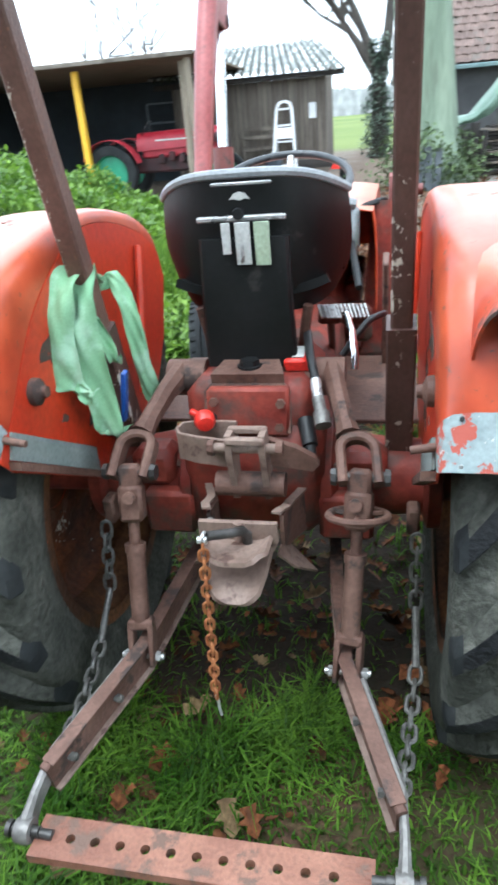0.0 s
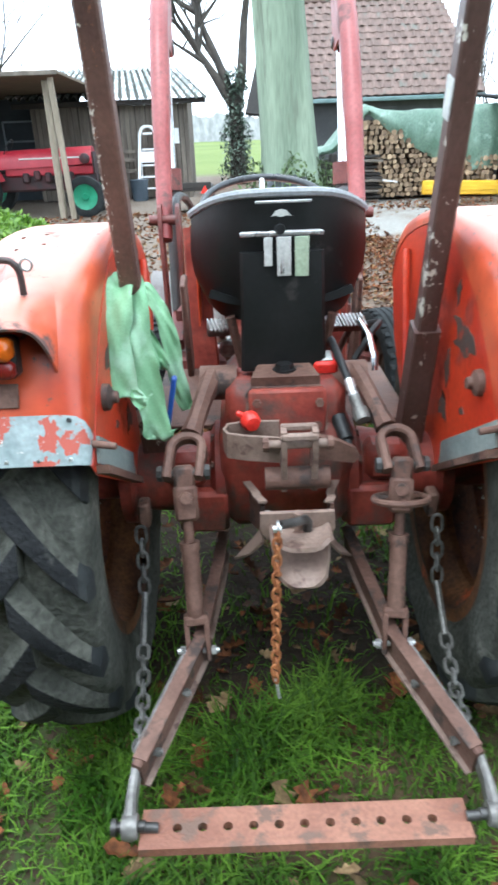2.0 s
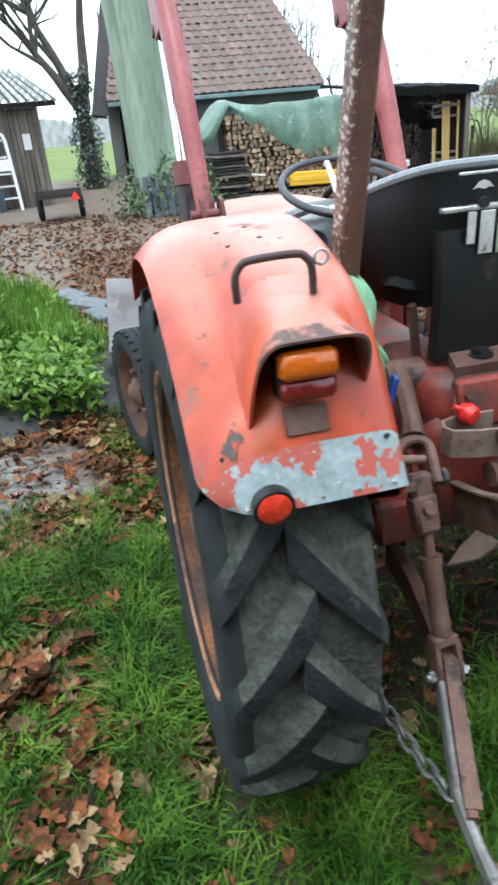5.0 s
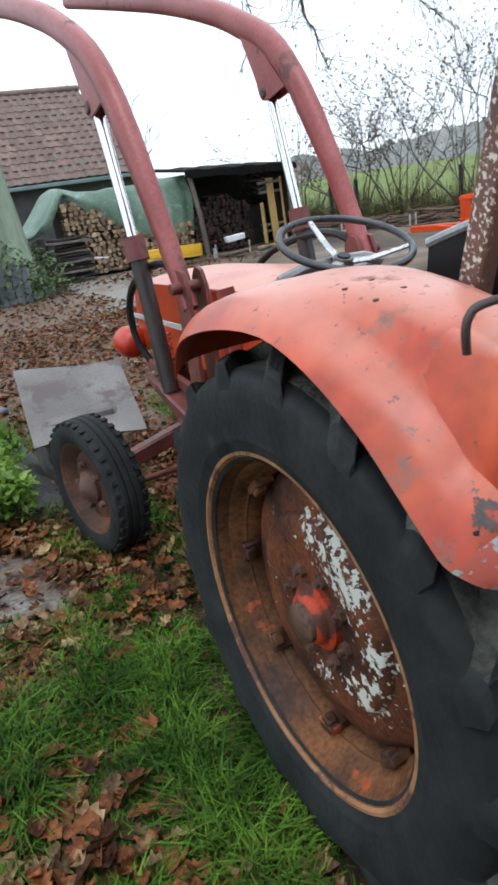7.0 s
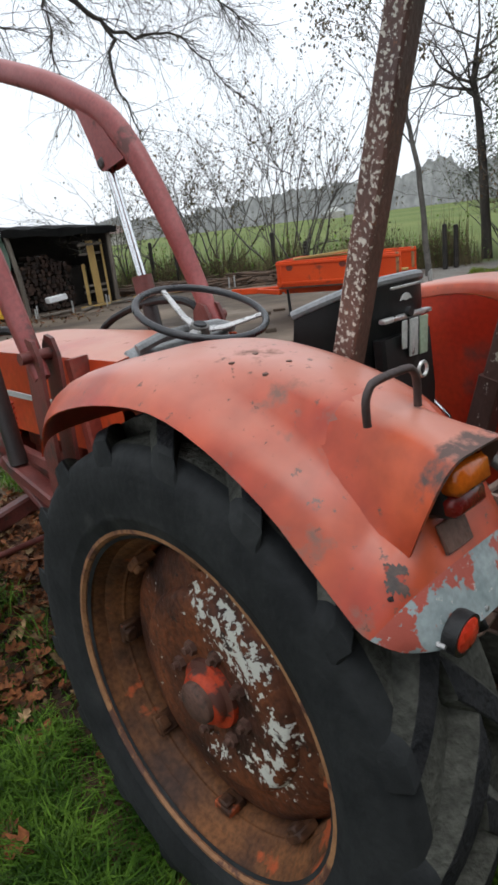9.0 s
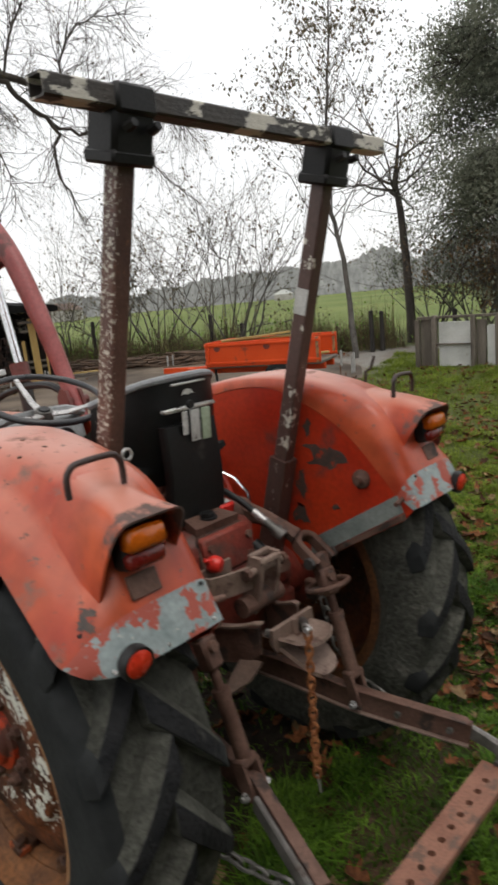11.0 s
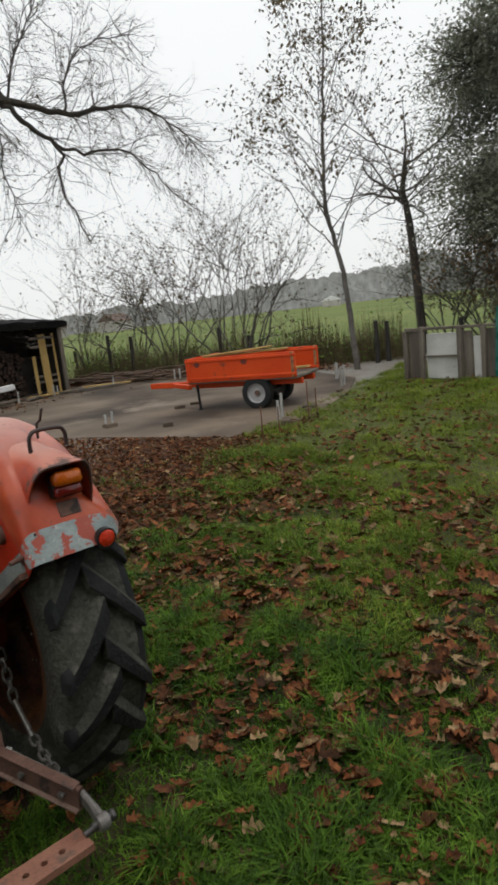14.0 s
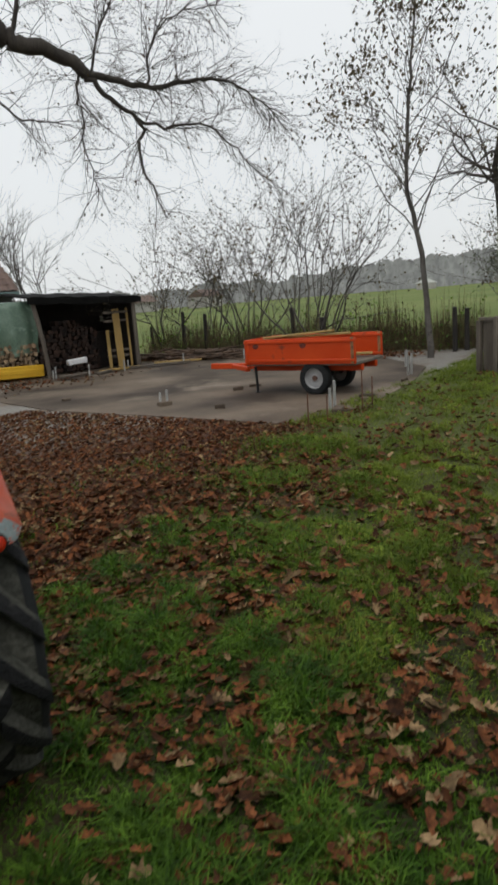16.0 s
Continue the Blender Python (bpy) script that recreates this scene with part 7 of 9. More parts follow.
def lawn():
    rng = np.random.default_rng(5)

    waves = np.random.default_rng(3)
    kx, ky, ph = waves.normal(0, 7.0, 14), waves.normal(0, 7.0, 14), waves.uniform(0, 6.28, 14)
    patchy = lambda x, y: sum(np.sin(a * x + b * y + c) for a, b, c in zip(kx, ky, ph)) / 2.65
    thick = lambda x, y: np.clip(0.7 + 0.4 * patchy(x, y), 0.4, 1.0)

    def blades(n, x0, x1, y0, y1, hmean, name, keep, material=BLADE):
        x, y = rng.uniform(x0, x1, n), rng.uniform(y0, y1, n)
        ok = keep(x, y) & (rng.random(n) < thick(x, y))
        x, y = x[ok], y[ok]
        n = len(x)
        clump = np.clip(0.95 + 0.6 * patchy(x, y), 0.5, 2.1)
        h = hmean * clump * rng.uniform(0.4, 1.6, n)
        a, lean = rng.uniform(0, 2 * np.pi, n), rng.uniform(0.2, 1.9, n)
        dx, dy = np.cos(a), np.sin(a)
        w = rng.uniform(0.0018, 0.0046, n) * (hmean / 0.06) ** 0.5
        z = np.array([rise(p, q) for p, q in zip(x, y)])
        V = np.zeros((n, 5, 3))
        for k, (f, up, ww) in enumerate(((0, -0.05, 1), (0, -0.05, -1), (0.35, 0.62, 0.8), (0.35, 0.62, -0.8), (1.0, 1.0, 0))):
            V[:, k, 0] = x + dx * lean * h * f - dy * w * ww
            V[:, k, 1] = y + dy * lean * h * f + dx * w * ww
            V[:, k, 2] = z + h * up * (1 - 0.3 * lean * f)
        me = bpy.data.meshes.new(name)
        F = (np.arange(n)[:, None] * 5 + np.array([0, 1, 3, 2])[None]).tolist()
        T = (np.arange(n)[:, None] * 5 + np.array([2, 3, 4])[None]).tolist()
        me.from_pydata(V.reshape(-1, 3).tolist(), [], F + T)
        me.materials.append(material)
        return tagged(new(name, me), "short wet green lawn grass", "grass", kind="stuff")

    litter = lambda x, y: np.clip((0.75 * y - 0.64 * np.maximum(x, 0) - 1.1 * np.clip((-0.4 - x) / 0.9, 0, 1) + 0.25 * np.sin(x * 1.9) + 0.95) / 1.1, 0, 1)
    wheel = lambda x, y: ((np.abs(np.abs(x) - 0.585) < 0.13) & (np.abs(y - 0.02) < 0.17))
    bare = lambda x, y: 1 - 0.2 * (np.sin(x * 3.3 + 0.7 * np.sin(y * 2.9)) * np.sin(y * 3.1 + 1.1 * np.sin(x * 1.7)) > 0.2)
    soil = lambda x, y: 1 - 0.8 * ((x < -0.97 + 0.1 * np.sin(y * 5)) & (y > 0.8 + 0.2 * np.sin(x * 4)) & (y < 1.9))
    under = lambda x, y: 1 - 0.8 * ((np.abs(x) < 0.6) & (y > -0.16 + 0.1 * np.sin(x * 9)) & (y < 2.3))
    some = lambda x, y: rng.random(len(x)) < bare(x, y) * soil(x, y) * under(x, y)
    blades(200000, -2.4, 1.9, -1.8, 1.6, 0.052, "grass", lambda x, y: some(x, y) & ~wheel(x, y))
    far_share = lambda x, y: np.clip((x - 0.6 * y - 1.0) / 2.6, 0.0, 1.0)
    blades(175000, 1.9, 5.0, -1.8, 4.0, 0.042, "grass", lambda x, y: (rng.random(len(x)) > litter(x, y) * 0.9) & some(x, y) & (rng.random(len(x)) > far_share(x, y)))
    blades(175000, 1.9, 5.0, -1.8, 4.0, 0.042, "grass", lambda x, y: (rng.random(len(x)) > litter(x, y) * 0.9) & some(x, y) & (rng.random(len(x)) < far_share(x, y)), BLADE_LIT)
    blades(20000, 0.9, 1.9, 1.6, 3.0, 0.05, "grass", lambda x, y: (rng.random(len(x)) > litter(x, y) * 0.93) & some(x, y))
    blades(150000, 5.0, 13.0, -2.0, 7.0, 0.05, "grass", lambda x, y: (rng.random(len(x)) > litter(x, y) * 0.95) & (y < 4.25 + 0.36 * np.maximum(0, x - 5.5)), BLADE_LIT)
    blades(52000, -1.2, 0.9, 1.6, 5.0, 0.06, "grass", lambda x, y: (rng.random(len(x)) < 0.95 - 0.19 * y) & (x > -0.9) & (np.abs(x) > 0.28))
    blades(20000, -9.0, -1.0, 4.8, 15.0, 0.12, "grass", lambda x, y: (x < -1.25 - 0.48 * (y - 5.0)) & (x > -3.2 - 0.6 * (y - 5.0)))
    blades(60000, -6.0, 8.0, -5.0, -1.8, 0.05, "grass", lambda x, y: x > -9)
    blades(30000, -6.0, -2.4, -1.8, 1.6, 0.05, "grass", lambda x, y: x > -9)


def fallen_leaves():
    """Oak leaves on the grass: lobed, curled, past counting."""
    rng = random.Random(51)
    groups = []

    def leaf_at(h, x, y, s, lift=0.02, share=0.17):
        if rng.random() < share:
            h = pale[id(h)]
        a, tilt, roll = rng.uniform(0, 6.28), rng.gauss(0, 0.35), rng.gauss(0, 0.35)
        m = Matrix.Translation((x, y, rise(x, y) + lift)) @ Euler((tilt, roll, a)).to_matrix().to_4x4()
        curl = rng.uniform(0.1, 1.3)
        wide = rng.uniform(0.7, 1.5)
        b = len(h.v)
        out = [(-0.5, 0.03), (-0.3, 0.16), (-0.18, 0.11), (0.0, 0.27), (0.12, 0.17), (0.3, 0.24), (0.5, 0.02)]
        if rng.random() < 0.45:
            out = [(-0.42, 0.03), (-0.36, 0.3), (-0.14, 0.17), (0.06, 0.46), (0.1, 0.17), (0.3, 0.24), (0.5, 0.01)]
            wide = rng.uniform(0.75, 1.1)
        mid = [(px, 0) for px, py in out]
        for row, sg in ((out, 1), (mid, 0), (out, -1)):
            for px, py in row:
                z = curl * (abs(py) * 0.9 * (1 if sg else 0) + px * px * 0.5) * s
                h.v.append(m @ Vector((px * s, py * s * wide * (sg if sg else 1), z)))
        for k in range(6):
            h.f.append((b + k, b + k + 1, b + 7 + k + 1, b + 7 + k))
            h.f.append((b + 7 + k, b + 7 + k + 1, b + 14 + k + 1, b + 14 + k))

    near, mid, far = Heap(), Heap(), Heap()
    pale = {id(near): Heap(), id(mid): Heap(), id(far): Heap()}
    spot = lambda x, y: math.sin(x * 3.3 + 0.7 * math.sin(y * 2.9)) * math.sin(y * 3.1 + 1.1 * math.sin(x * 1.7)) - 0.1 + 0.5 * noise.noise(Vector((x * 3, y * 3, 7)))
    n = 0
    while n < 13500:
        x, y = rng.uniform(-2.3, 5.0), rng.uniform(-1.9, 3.2)
        if rng.random() < (0.05 if abs(x) < 0.95 and -0.95 < y < 1.0 else 0.45 - 0.13 * max(0.0, x - 1.8)) + 0.08 * spot(x, y):
            leaf_at(near, x, y, 0.028 + 0.075 * rng.random() ** 1.7, rng.uniform(0.016, 0.055))
            n += 1
    n = 0
    while n < 34000:
        x, y = rng.uniform(-1.0, 6.8), rng.uniform(-0.2, 9.0)
        d = 0.75 * y - 0.64 * max(x, 0.0) - 1.6 * min(1.0, max(0.0, (-0.3 - x) / 0.5)) + 0.35 * math.sin(x * 1.9) + 0.8 * noise.noise(Vector((x * 0.9, y * 0.9, 1)))
        if rng.random() < max(0.0, min(1.0, (d + 1.25) / 1.35)) * (0.15 if abs(x) < 0.62 and y < 1.9 else 1.0) and not (y > 4.3 and x > 5.3 - 0.36 * (y - 4.3)):
            n += 1
            if not (x < 1.6 and y > 3.0 and rng.random() < 0.55):
                leaf_at(mid, x, y, rng.uniform(0.03, 0.066), rng.uniform(0.008, 0.03))
    for _ in range(5200):
        x, y = rng.uniform(3.5, 11.5), rng.uniform(-1.0, 5.0)
        if y < 4.2 + 0.36 * max(0, x - 5.5) and rng.random() < 0.3 + 0.2 * spot(x, y):
            leaf_at(far, x, y, rng.uniform(0.045, 0.09), rng.uniform(0.02, 0.045))
    for _ in range(6500):
        x, y = rng.uniform(-4.5, 2.2), rng.uniform(2.0, 14.0)
        if x > max(-0.95 - 0.09 * (y - 2.4), -1.25 - 0.48 * (y - 5.0)) or (y > 5.2 and x > -1.1 - 0.48 * (y - 5.0)):
            leaf_at(far, x, y, rng.uniform(0.05, 0.1), 0.012)
    for _ in range(6500):
        x, y = rng.uniform(-2.4, -0.75), rng.uniform(-0.9, 2.4)
        if spot(x, y) > (0.0 if y < 1.2 else -0.45):
            leaf_at(near, x, y, rng.uniform(0.045, 0.095), 0.014, 0.65)
    # drifts caught in the grass
    for x, y, r in ((-1.04, 0.06, 0.12), (-1.2, 0.32, 0.12), (-1.25, -0.35, 0.1), (0.59, -0.8, 0.1), (0.56, -1.18, 0.12), (0.78, -0.66, 0.1), (-0.7, -1.0, 0.09), (1.94, 0.37, 0.12), (2.11, -0.15, 0.13), (1.3, -0.75, 0.1), (-0.95, -0.6, 0.08)):
        for _ in range(int(330 * r)):
            leaf_at(near, rng.gauss(x, r), rng.gauss(y, r), rng.uniform(0.05, 0.1), rng.uniform(0.02, 0.05), 0.3)
    for _ in range(2600):
        t = rng.random()
        p = Vector((9.2, 15.7, 0)).lerp(Vector((12.0, 12.4, 0)), t * 2) if t < 0.5 else Vector((12.0, 12.4, 0)).lerp(Vector((12.3, 8.4, 0)), t * 2 - 1)
        leaf_at(far, p.x + rng.gauss(0, 0.35), p.y + rng.gauss(0, 0.3), rng.uniform(0.05, 0.1), rng.uniform(0.02, 0.06))
    for _ in range(700):
        leaf_at(far, rng.gauss(4.3, 1.4), rng.gauss(13.4, 0.7), rng.uniform(0.05, 0.1), 0.03)
    n = 0
    while n < 5200:
        x, y = rng.uniform(-7.0, 8.0), rng.uniform(-6.0, 3.0)
        outside = x < -2.3 or x > 5.0 or y < -1.9
        edge = max(-2.3 - x, x - 5.0, -1.9 - y)
        if outside and rng.random() < 0.8 * math.exp(-edge / 1.8) + 0.1 * spot(x, y):
            leaf_at(near, x, y, 0.03 + 0.075 * rng.random() ** 1.7, rng.uniform(0.012, 0.05))
            n += 1
    for h in (near, mid, far):
        tagged(new("fallen_leaves", h.mesh("fallen_leaves", FALLEN)), "brown fallen oak leaves lying on the grass", "leaves", kind="stuff")
        tagged(new("fallen_leaves", pale[id(h)].mesh("fallen_leaves", FALLEN_TAN)), "pale tan fallen oak leaves lying on the grass", "leaves", kind="stuff")


lawn()
fallen_leaves()
plant_bed()
far_shrub_line()
big_oak()
ivy_tree()
birch((12.22, 7.6, 0.05), 8.6, 61, 3600, 0.07)
spreading_tree((15.6, 8.2, 0.1), 62)
for k, (x, y, h, st, lv) in enumerate(((11.0, 17.6, 4.6, 7, 300), (12.4, 14.9, 4.2, 10, 1300), (12.7, 12.6, 4.3, 10, 900), (12.5, 11.6, 4.2, 9, 700), (11.9, 16.3, 3.8, 8, 900), (17.5, 8.3, 3.6, 9, 200), (16.6, 6.6, 3.4, 12, 2600), (15.9, 5.4, 2.6, 12, 2200))):
    shrub((x, y, 0), h, st, 70 + k, lv, leaf=LEAF_RUST if lv > 2000 else None)
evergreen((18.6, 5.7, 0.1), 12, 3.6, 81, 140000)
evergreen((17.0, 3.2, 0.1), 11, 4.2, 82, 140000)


# ---- yard: concrete, trailer, panels, fence ----
CONCRETE = surf("wet_grey_concrete", (0.052, 0.039, 0.03), (0.22, 0.172, 0.13), 0.5, 0.7, bump=0.25, grain=40, spots=(0.26, 0.215, 0.17), spot_scale=0.6, spot_at=0.55, soft=0.14, rough2=0.85, spec=0.12)
PLANK = surf("weathered_plank", (0.1, 0.082, 0.066), (0.2, 0.17, 0.14), 5, 0.85, bump=0.4, grain=60, stretch=(1, 1, 0.15))
DARK_WOOD = surf("dark_old_wood", (0.02, 0.017, 0.015), (0.045, 0.038, 0.033), 5, 0.85, bump=0.4, grain=60)
YELLOW_WOOD = surf("fresh_yellow_wood", (0.38, 0.24, 0.07), (0.5, 0.34, 0.12), 6, 0.7, bump=0.2, stretch=(1, 1, 0.15))
YELLOW = surf("yellow_paint", (0.75, 0.42, 0.015), (0.82, 0.5, 0.03), 5, 0.5, spots=(0.5, 0.3, 0.05), spot_scale=4, spot_at=0.65)
PALE = surf("white_weathered_panel", (0.5, 0.5, 0.47), (0.68, 0.68, 0.65), 2.2, 0.7, bump=0.1, spots=(0.22, 0.18, 0.14), spot_scale=4, spot_at=0.64, soft=0.08)
GREEN_SHEET = surf("green_ribbed_sheet", (0.02, 0.16, 0.13), (0.035, 0.22, 0.18), 3, 0.3)
RUST_STAKE = surf("rusty_stake", (0.11, 0.045, 0.025), (0.17, 0.075, 0.04), 20, 0.8)
GREY_PIPE = surf("grey_plastic_pipe", (0.33, 0.33, 0.32), (0.42, 0.42, 0.4), 9, 0.5)

bm = bmesh.new()
slab(bm, [(5.35, 4.22), (6.85, 4.28), (8.9, 5.25), (10.75, 6.5), (12.1, 9.2), (11.6, 12.8), (10.6, 15.0), (8.6, 15.3), (5.3, 15.2), (3.6, 11.2), (3.9, 8.6), (4.75, 6.2)], 0.06, pose(0, 0, -0.045))
tagged(new("pavement", finish("pavement", tidy(bm), CONCRETE)), "wet grey concrete slab with damp stains", "concrete slab", kind="structure")


def stake(x, y, h, r, mt, label):
    bm = bmesh.new()
    rod(bm, (0, 0, -0.1), (0.01, 0.0, h), r, r * 0.9, 8)
    rod(bm, (0.01, 0, h), (0.01, 0, h + 0.004), r * 0.7, r * 0.5, 8)
    single("stake", tidy(bm), mt, label, "stake", "stakes round the concrete", at=(x, y, 0))


for x, y, h in ((5.38, 3.78, 0.42), (5.75, 3.85, 0.36), (6.66, 4.15, 0.55), (7.0, 4.3, 0.4)):
    stake(x, y, h, 0.009, RUST_STAKE, "thin rusty iron stake beside the concrete")
for x, y, h in ((6.25, 4.35, 0.34), (6.38, 4.4, 0.42), (9.6, 5.95, 0.38), (9.75, 6.0, 0.4), (10.6, 6.9, 0.35), (10.75, 7.0, 0.33), (5.2, 7.25, 0.22), (5.3, 7.2, 0.26), (10.4, 12.3, 0.3), (10.5, 12.2, 0.32), (7.6, 13.7, 0.3), (7.8, 13.9, 0.26), (6.6, 13.6, 0.3), (9.3, 13.6, 0.28), (5.85, 13.9, 0.3), (5.75, 13.8, 0.24)):
    stake(x, y, h, 0.022, GREY_PIPE, "short grey pipe standing at the concrete edge")
rng_b = random.Random(5)
for k in range(9):
    bm = bmesh.new()
    block(bm, (0, 0, 0.02), (rng_b.uniform(0.08, 0.3), rng_b.uniform(0.06, 0.16), rng_b.uniform(0.04, 0.09)), None, 0.012)
    single("rubble_stone", tidy(bm), CONCRETE, "broken grey concrete lump on the slab edge", "stone", "rubble", at=((5.25, 6.3, 7.1, 7.4, 6.9, 9.0, 5.6, 4.5, 7.35)[k], (7.2, 4.25, 4.55, 4.8, 7.5, 5.5, 6.1, 9.6, 7.6)[k], 0.02), turn=40 * k)


# trailer
def trailer():
    P, ang = Vector((6.76, 6.98, 0)), -69.4
    root = thing("trailer", "bright orange single-axle tipping trailer on the concrete", "trailer", tuple(P), ang)
    L, W, z0, z1 = 2.03, 1.02, 0.50, 0.91

    def side(name, c, s, m=None):
        bm = bmesh.new()
        block(bm, c, s, m, 0.012)
        horizontal = s[0] > s[1]
        for zz in (z0 + 0.06, z1 - 0.05):
            block(bm, (c[0], c[1], zz), (s[0] * 1.0 if horizontal else s[0] + 0.03, s[1] + 0.03 if horizontal else s[1], 0.045), m, 0.008)
        return part(name, tidy(bm), ORANGE, root, "orange steel side board")

    H = z1 - z0
    side("side_board", (L / 2, 0.0, (z0 + z1) / 2), (L, 0.035, H))
    side("side_board", (L / 2, W, (z0 + z1) / 2), (L, 0.035, H))
    side("front_board", (0.0, W / 2, (z0 + z1) / 2), (0.035, W, H))
    bm = bmesh.new()
    block(bm, (L / 2, W / 2, z0), (L, W, 0.05), None, 0.01)
    part("bed", tidy(bm), PLANK, root)
    bm = bmesh.new()
    for yy in (0.25, W - 0.25):
        block(bm, (L / 2, yy, z0 - 0.08), (L, 0.08, 0.10), None, 0.01)
    block(bm, (-0.55, W / 2, z0 - 0.08), (1.15, 0.09, 0.10), None, 0.01)
    block(bm, (-0.3, W / 2 - 0.25, z0 - 0.08), (0.75, 0.07, 0.08), pose(0, 0, 0, 0, 0, -35), 0.01)
    block(bm, (-0.3, W / 2 + 0.25, z0 - 0.08), (0.75, 0.07, 0.08), pose(0, 0, 0, 0, 0, 35), 0.01)
    part("chassis", tidy(bm), ORANGE, root, "orange steel chassis and drawbar")
    bm = bmesh.new()
    rod(bm, (L * 0.63, 0.05, 0.27), (L * 0.63, W - 0.05, 0.27), 0.035, 0.035, 12)
    for yy in (0.25, W - 0.25):
        block(bm, (L * 0.63, yy, 0.36), (0.5, 0.06, 0.10), None, 0.01)
    part("axle", tidy(bm), BLACK, root)
    for yy, sg in ((0.08, -1), (W - 0.08, 1)):
        bm = bmesh.new()
        lathe(bm, [(0.0, sg * 0.03), (0.05, sg * 0.035), (0.07, sg * 0.02), (0.15, sg * 0.03), (0.165, sg * 0.065), (0.175, sg * 0.065), (0.17, -sg * 0.06)], (L * 0.63, yy, 0.27), "y", 32)
        wh = part("wheel", tidy(bm), surf("grey_wheel_paint", (0.32, 0.32, 0.32), (0.42, 0.42, 0.42), 9, 0.5), root, "pale grey wheel rim with a rusty hub")
        bm = bmesh.new()
        lathe(bm, [(0.165, -0.08), (0.22, -0.092), (0.255, -0.08), (0.268, -0.05), (0.27, 0.0), (0.268, 0.05), (0.255, 0.08), (0.22, 0.092), (0.165, 0.08)], (L * 0.63, yy, 0.27), "y", 40)
        part("tyre", tidy(bm), RUBBER, wh, "black trailer tyre")
        bm = bmesh.new()
        rod(bm, (L * 0.63, yy + sg * 0.03, 0.27), (L * 0.63, yy + sg * 0.06, 0.27), 0.045, 0.04, 16)
        part("hub", tidy(bm), RUSTY, wh)
    bm = bmesh.new()
    rod(bm, (0.12, 0.12, 0.03), (0.1, 0.12, z0 - 0.05), 0.024, 0.024, 10)
    rod(bm, (0.12, 0.12, 0.0), (0.12, 0.12, 0.03), 0.05, 0.05, 12)
    part("prop_leg", tidy(bm), BLACK, root, "black prop stand")
    for yy in (0.0, W):
        for k in range(5):
            bm = bmesh.new()
            block(bm, (0.05 + (L - 0.1) * k / 4, yy, (z0 + z1) / 2), (0.05, 0.06, H), None, 0.008)
            part("stanchion", tidy(bm), ORANGE if k == 0 else RIM_EDGE, root) if k in (0, 4) else bm.free()
    for xx in (0.22, 1.12):
        bm = bmesh.new()
        slab(bm, [(xx + 0.06 * math.cos(a) * (1 + 0.15 * math.sin(3 * a)), z0 + 0.30 + 0.045 * math.sin(a)) for a in np.linspace(0, 6.283, 13)[:-1]], 0.003, XZ(-0.019))
        part("mark", tidy(bm), surf("dark_mark", (0.12, 0.018, 0.008), (0.2, 0.03, 0.012), 20, 0.6), root, "dark worn mark")
    for k, (a, b) in enumerate((((0.15, 0.35, z1 + 0.0), (1.25, 0.85, z1 + 0.06)), ((0.1, 0.5, z1 - 0.02), (1.5, 0.95, z1 + 0.0)), ((0.5, 0.7, z0 + 0.06), (1.95, 0.75, z0 + 0.09)))):
        bm = bmesh.new()
        sweep(bm, [a, b], (0, 1, 0), 0.14, 0.03, 0.1)
        ob = single("loose_plank", tidy(bm), YELLOW_WOOD, "pale wooden plank lying in the orange trailer", "plank", "planks in the trailer")
        ob.matrix_world = root.matrix_world.copy()


trailer()

# wall of old panels and green sheets at the lawn's edge
def panel(y0, y1, h, mt, x=10.2, lean=0.0):
    bm = bmesh.new()
    block(bm, (0.03, (y0 + y1) / 2, h / 2 + 0.02), (0.05, y1 - y0, h), pose(0, 0, 0, 0, lean), 0.01)
    return single("wall_panel", tidy(bm), mt, "old weathered panel standing at the edge of the lawn", "panel", "old panels", at=(x, 0, 0.05))


for y0, y1, h, mt in ((4.55, 4.80, 0.86, PLANK), (3.80, 4.44, 0.80, PALE), (3.55, 3.72, 0.82, PLANK), (3.34, 3.53, 0.72, PALE), (3.12, 3.30, 0.84, PLANK), (2.0, 3.1, 0.85, DARK_WOOD), (0.6, 1.95, 0.85, PLANK)):
    panel(y0, y1, h, mt)
for y, h in ((4.50, 0.95), (3.76, 0.93), (3.32, 0.9), (4.84, 0.88)):
    bm = bmesh.new()
    block(bm, (0, 0, h / 2), (0.09, 0.08, h), None, 0.008)
    single("panel_post", tidy(bm), PLANK, "weathered grey wooden post between the panels", "post", "panel posts", at=(10.17, y, 0.05))
for a, b, z in ((3.1, 4.84, 0.93), (3.78, 4.46, 0.45)):
    bm = bmesh.new()
    block(bm, (0, (a + b) / 2, z), (0.06, b - a, 0.05 if z > 0.6 else 0.025), None, 0.008)
    single("panel_rail", tidy(bm), PLANK, "weathered wooden rail across the panels", "rail", "panel rails", at=(10.17, 0, 0.03))
for k in range(3):
    rows = []
    for j in range(33):
        y = 3.08 - 0.24 * k - 0.24 * j / 32
        rows.append([(10.05 + 0.05 * k * 0 + 0.018 * math.sin(j * math.pi / 3.2) + 0.10 * z, y, 0.08 + 1.17 * z) for z in (0, 0.33, 0.66, 1)])
    bm = bmesh.new()
    shell(bm, rows, 0.003)
    single("ribbed_sheet", tidy(bm), GREEN_SHEET, "dark green ribbed plastic sheet leaning on the wall", "sheet", "green sheets")

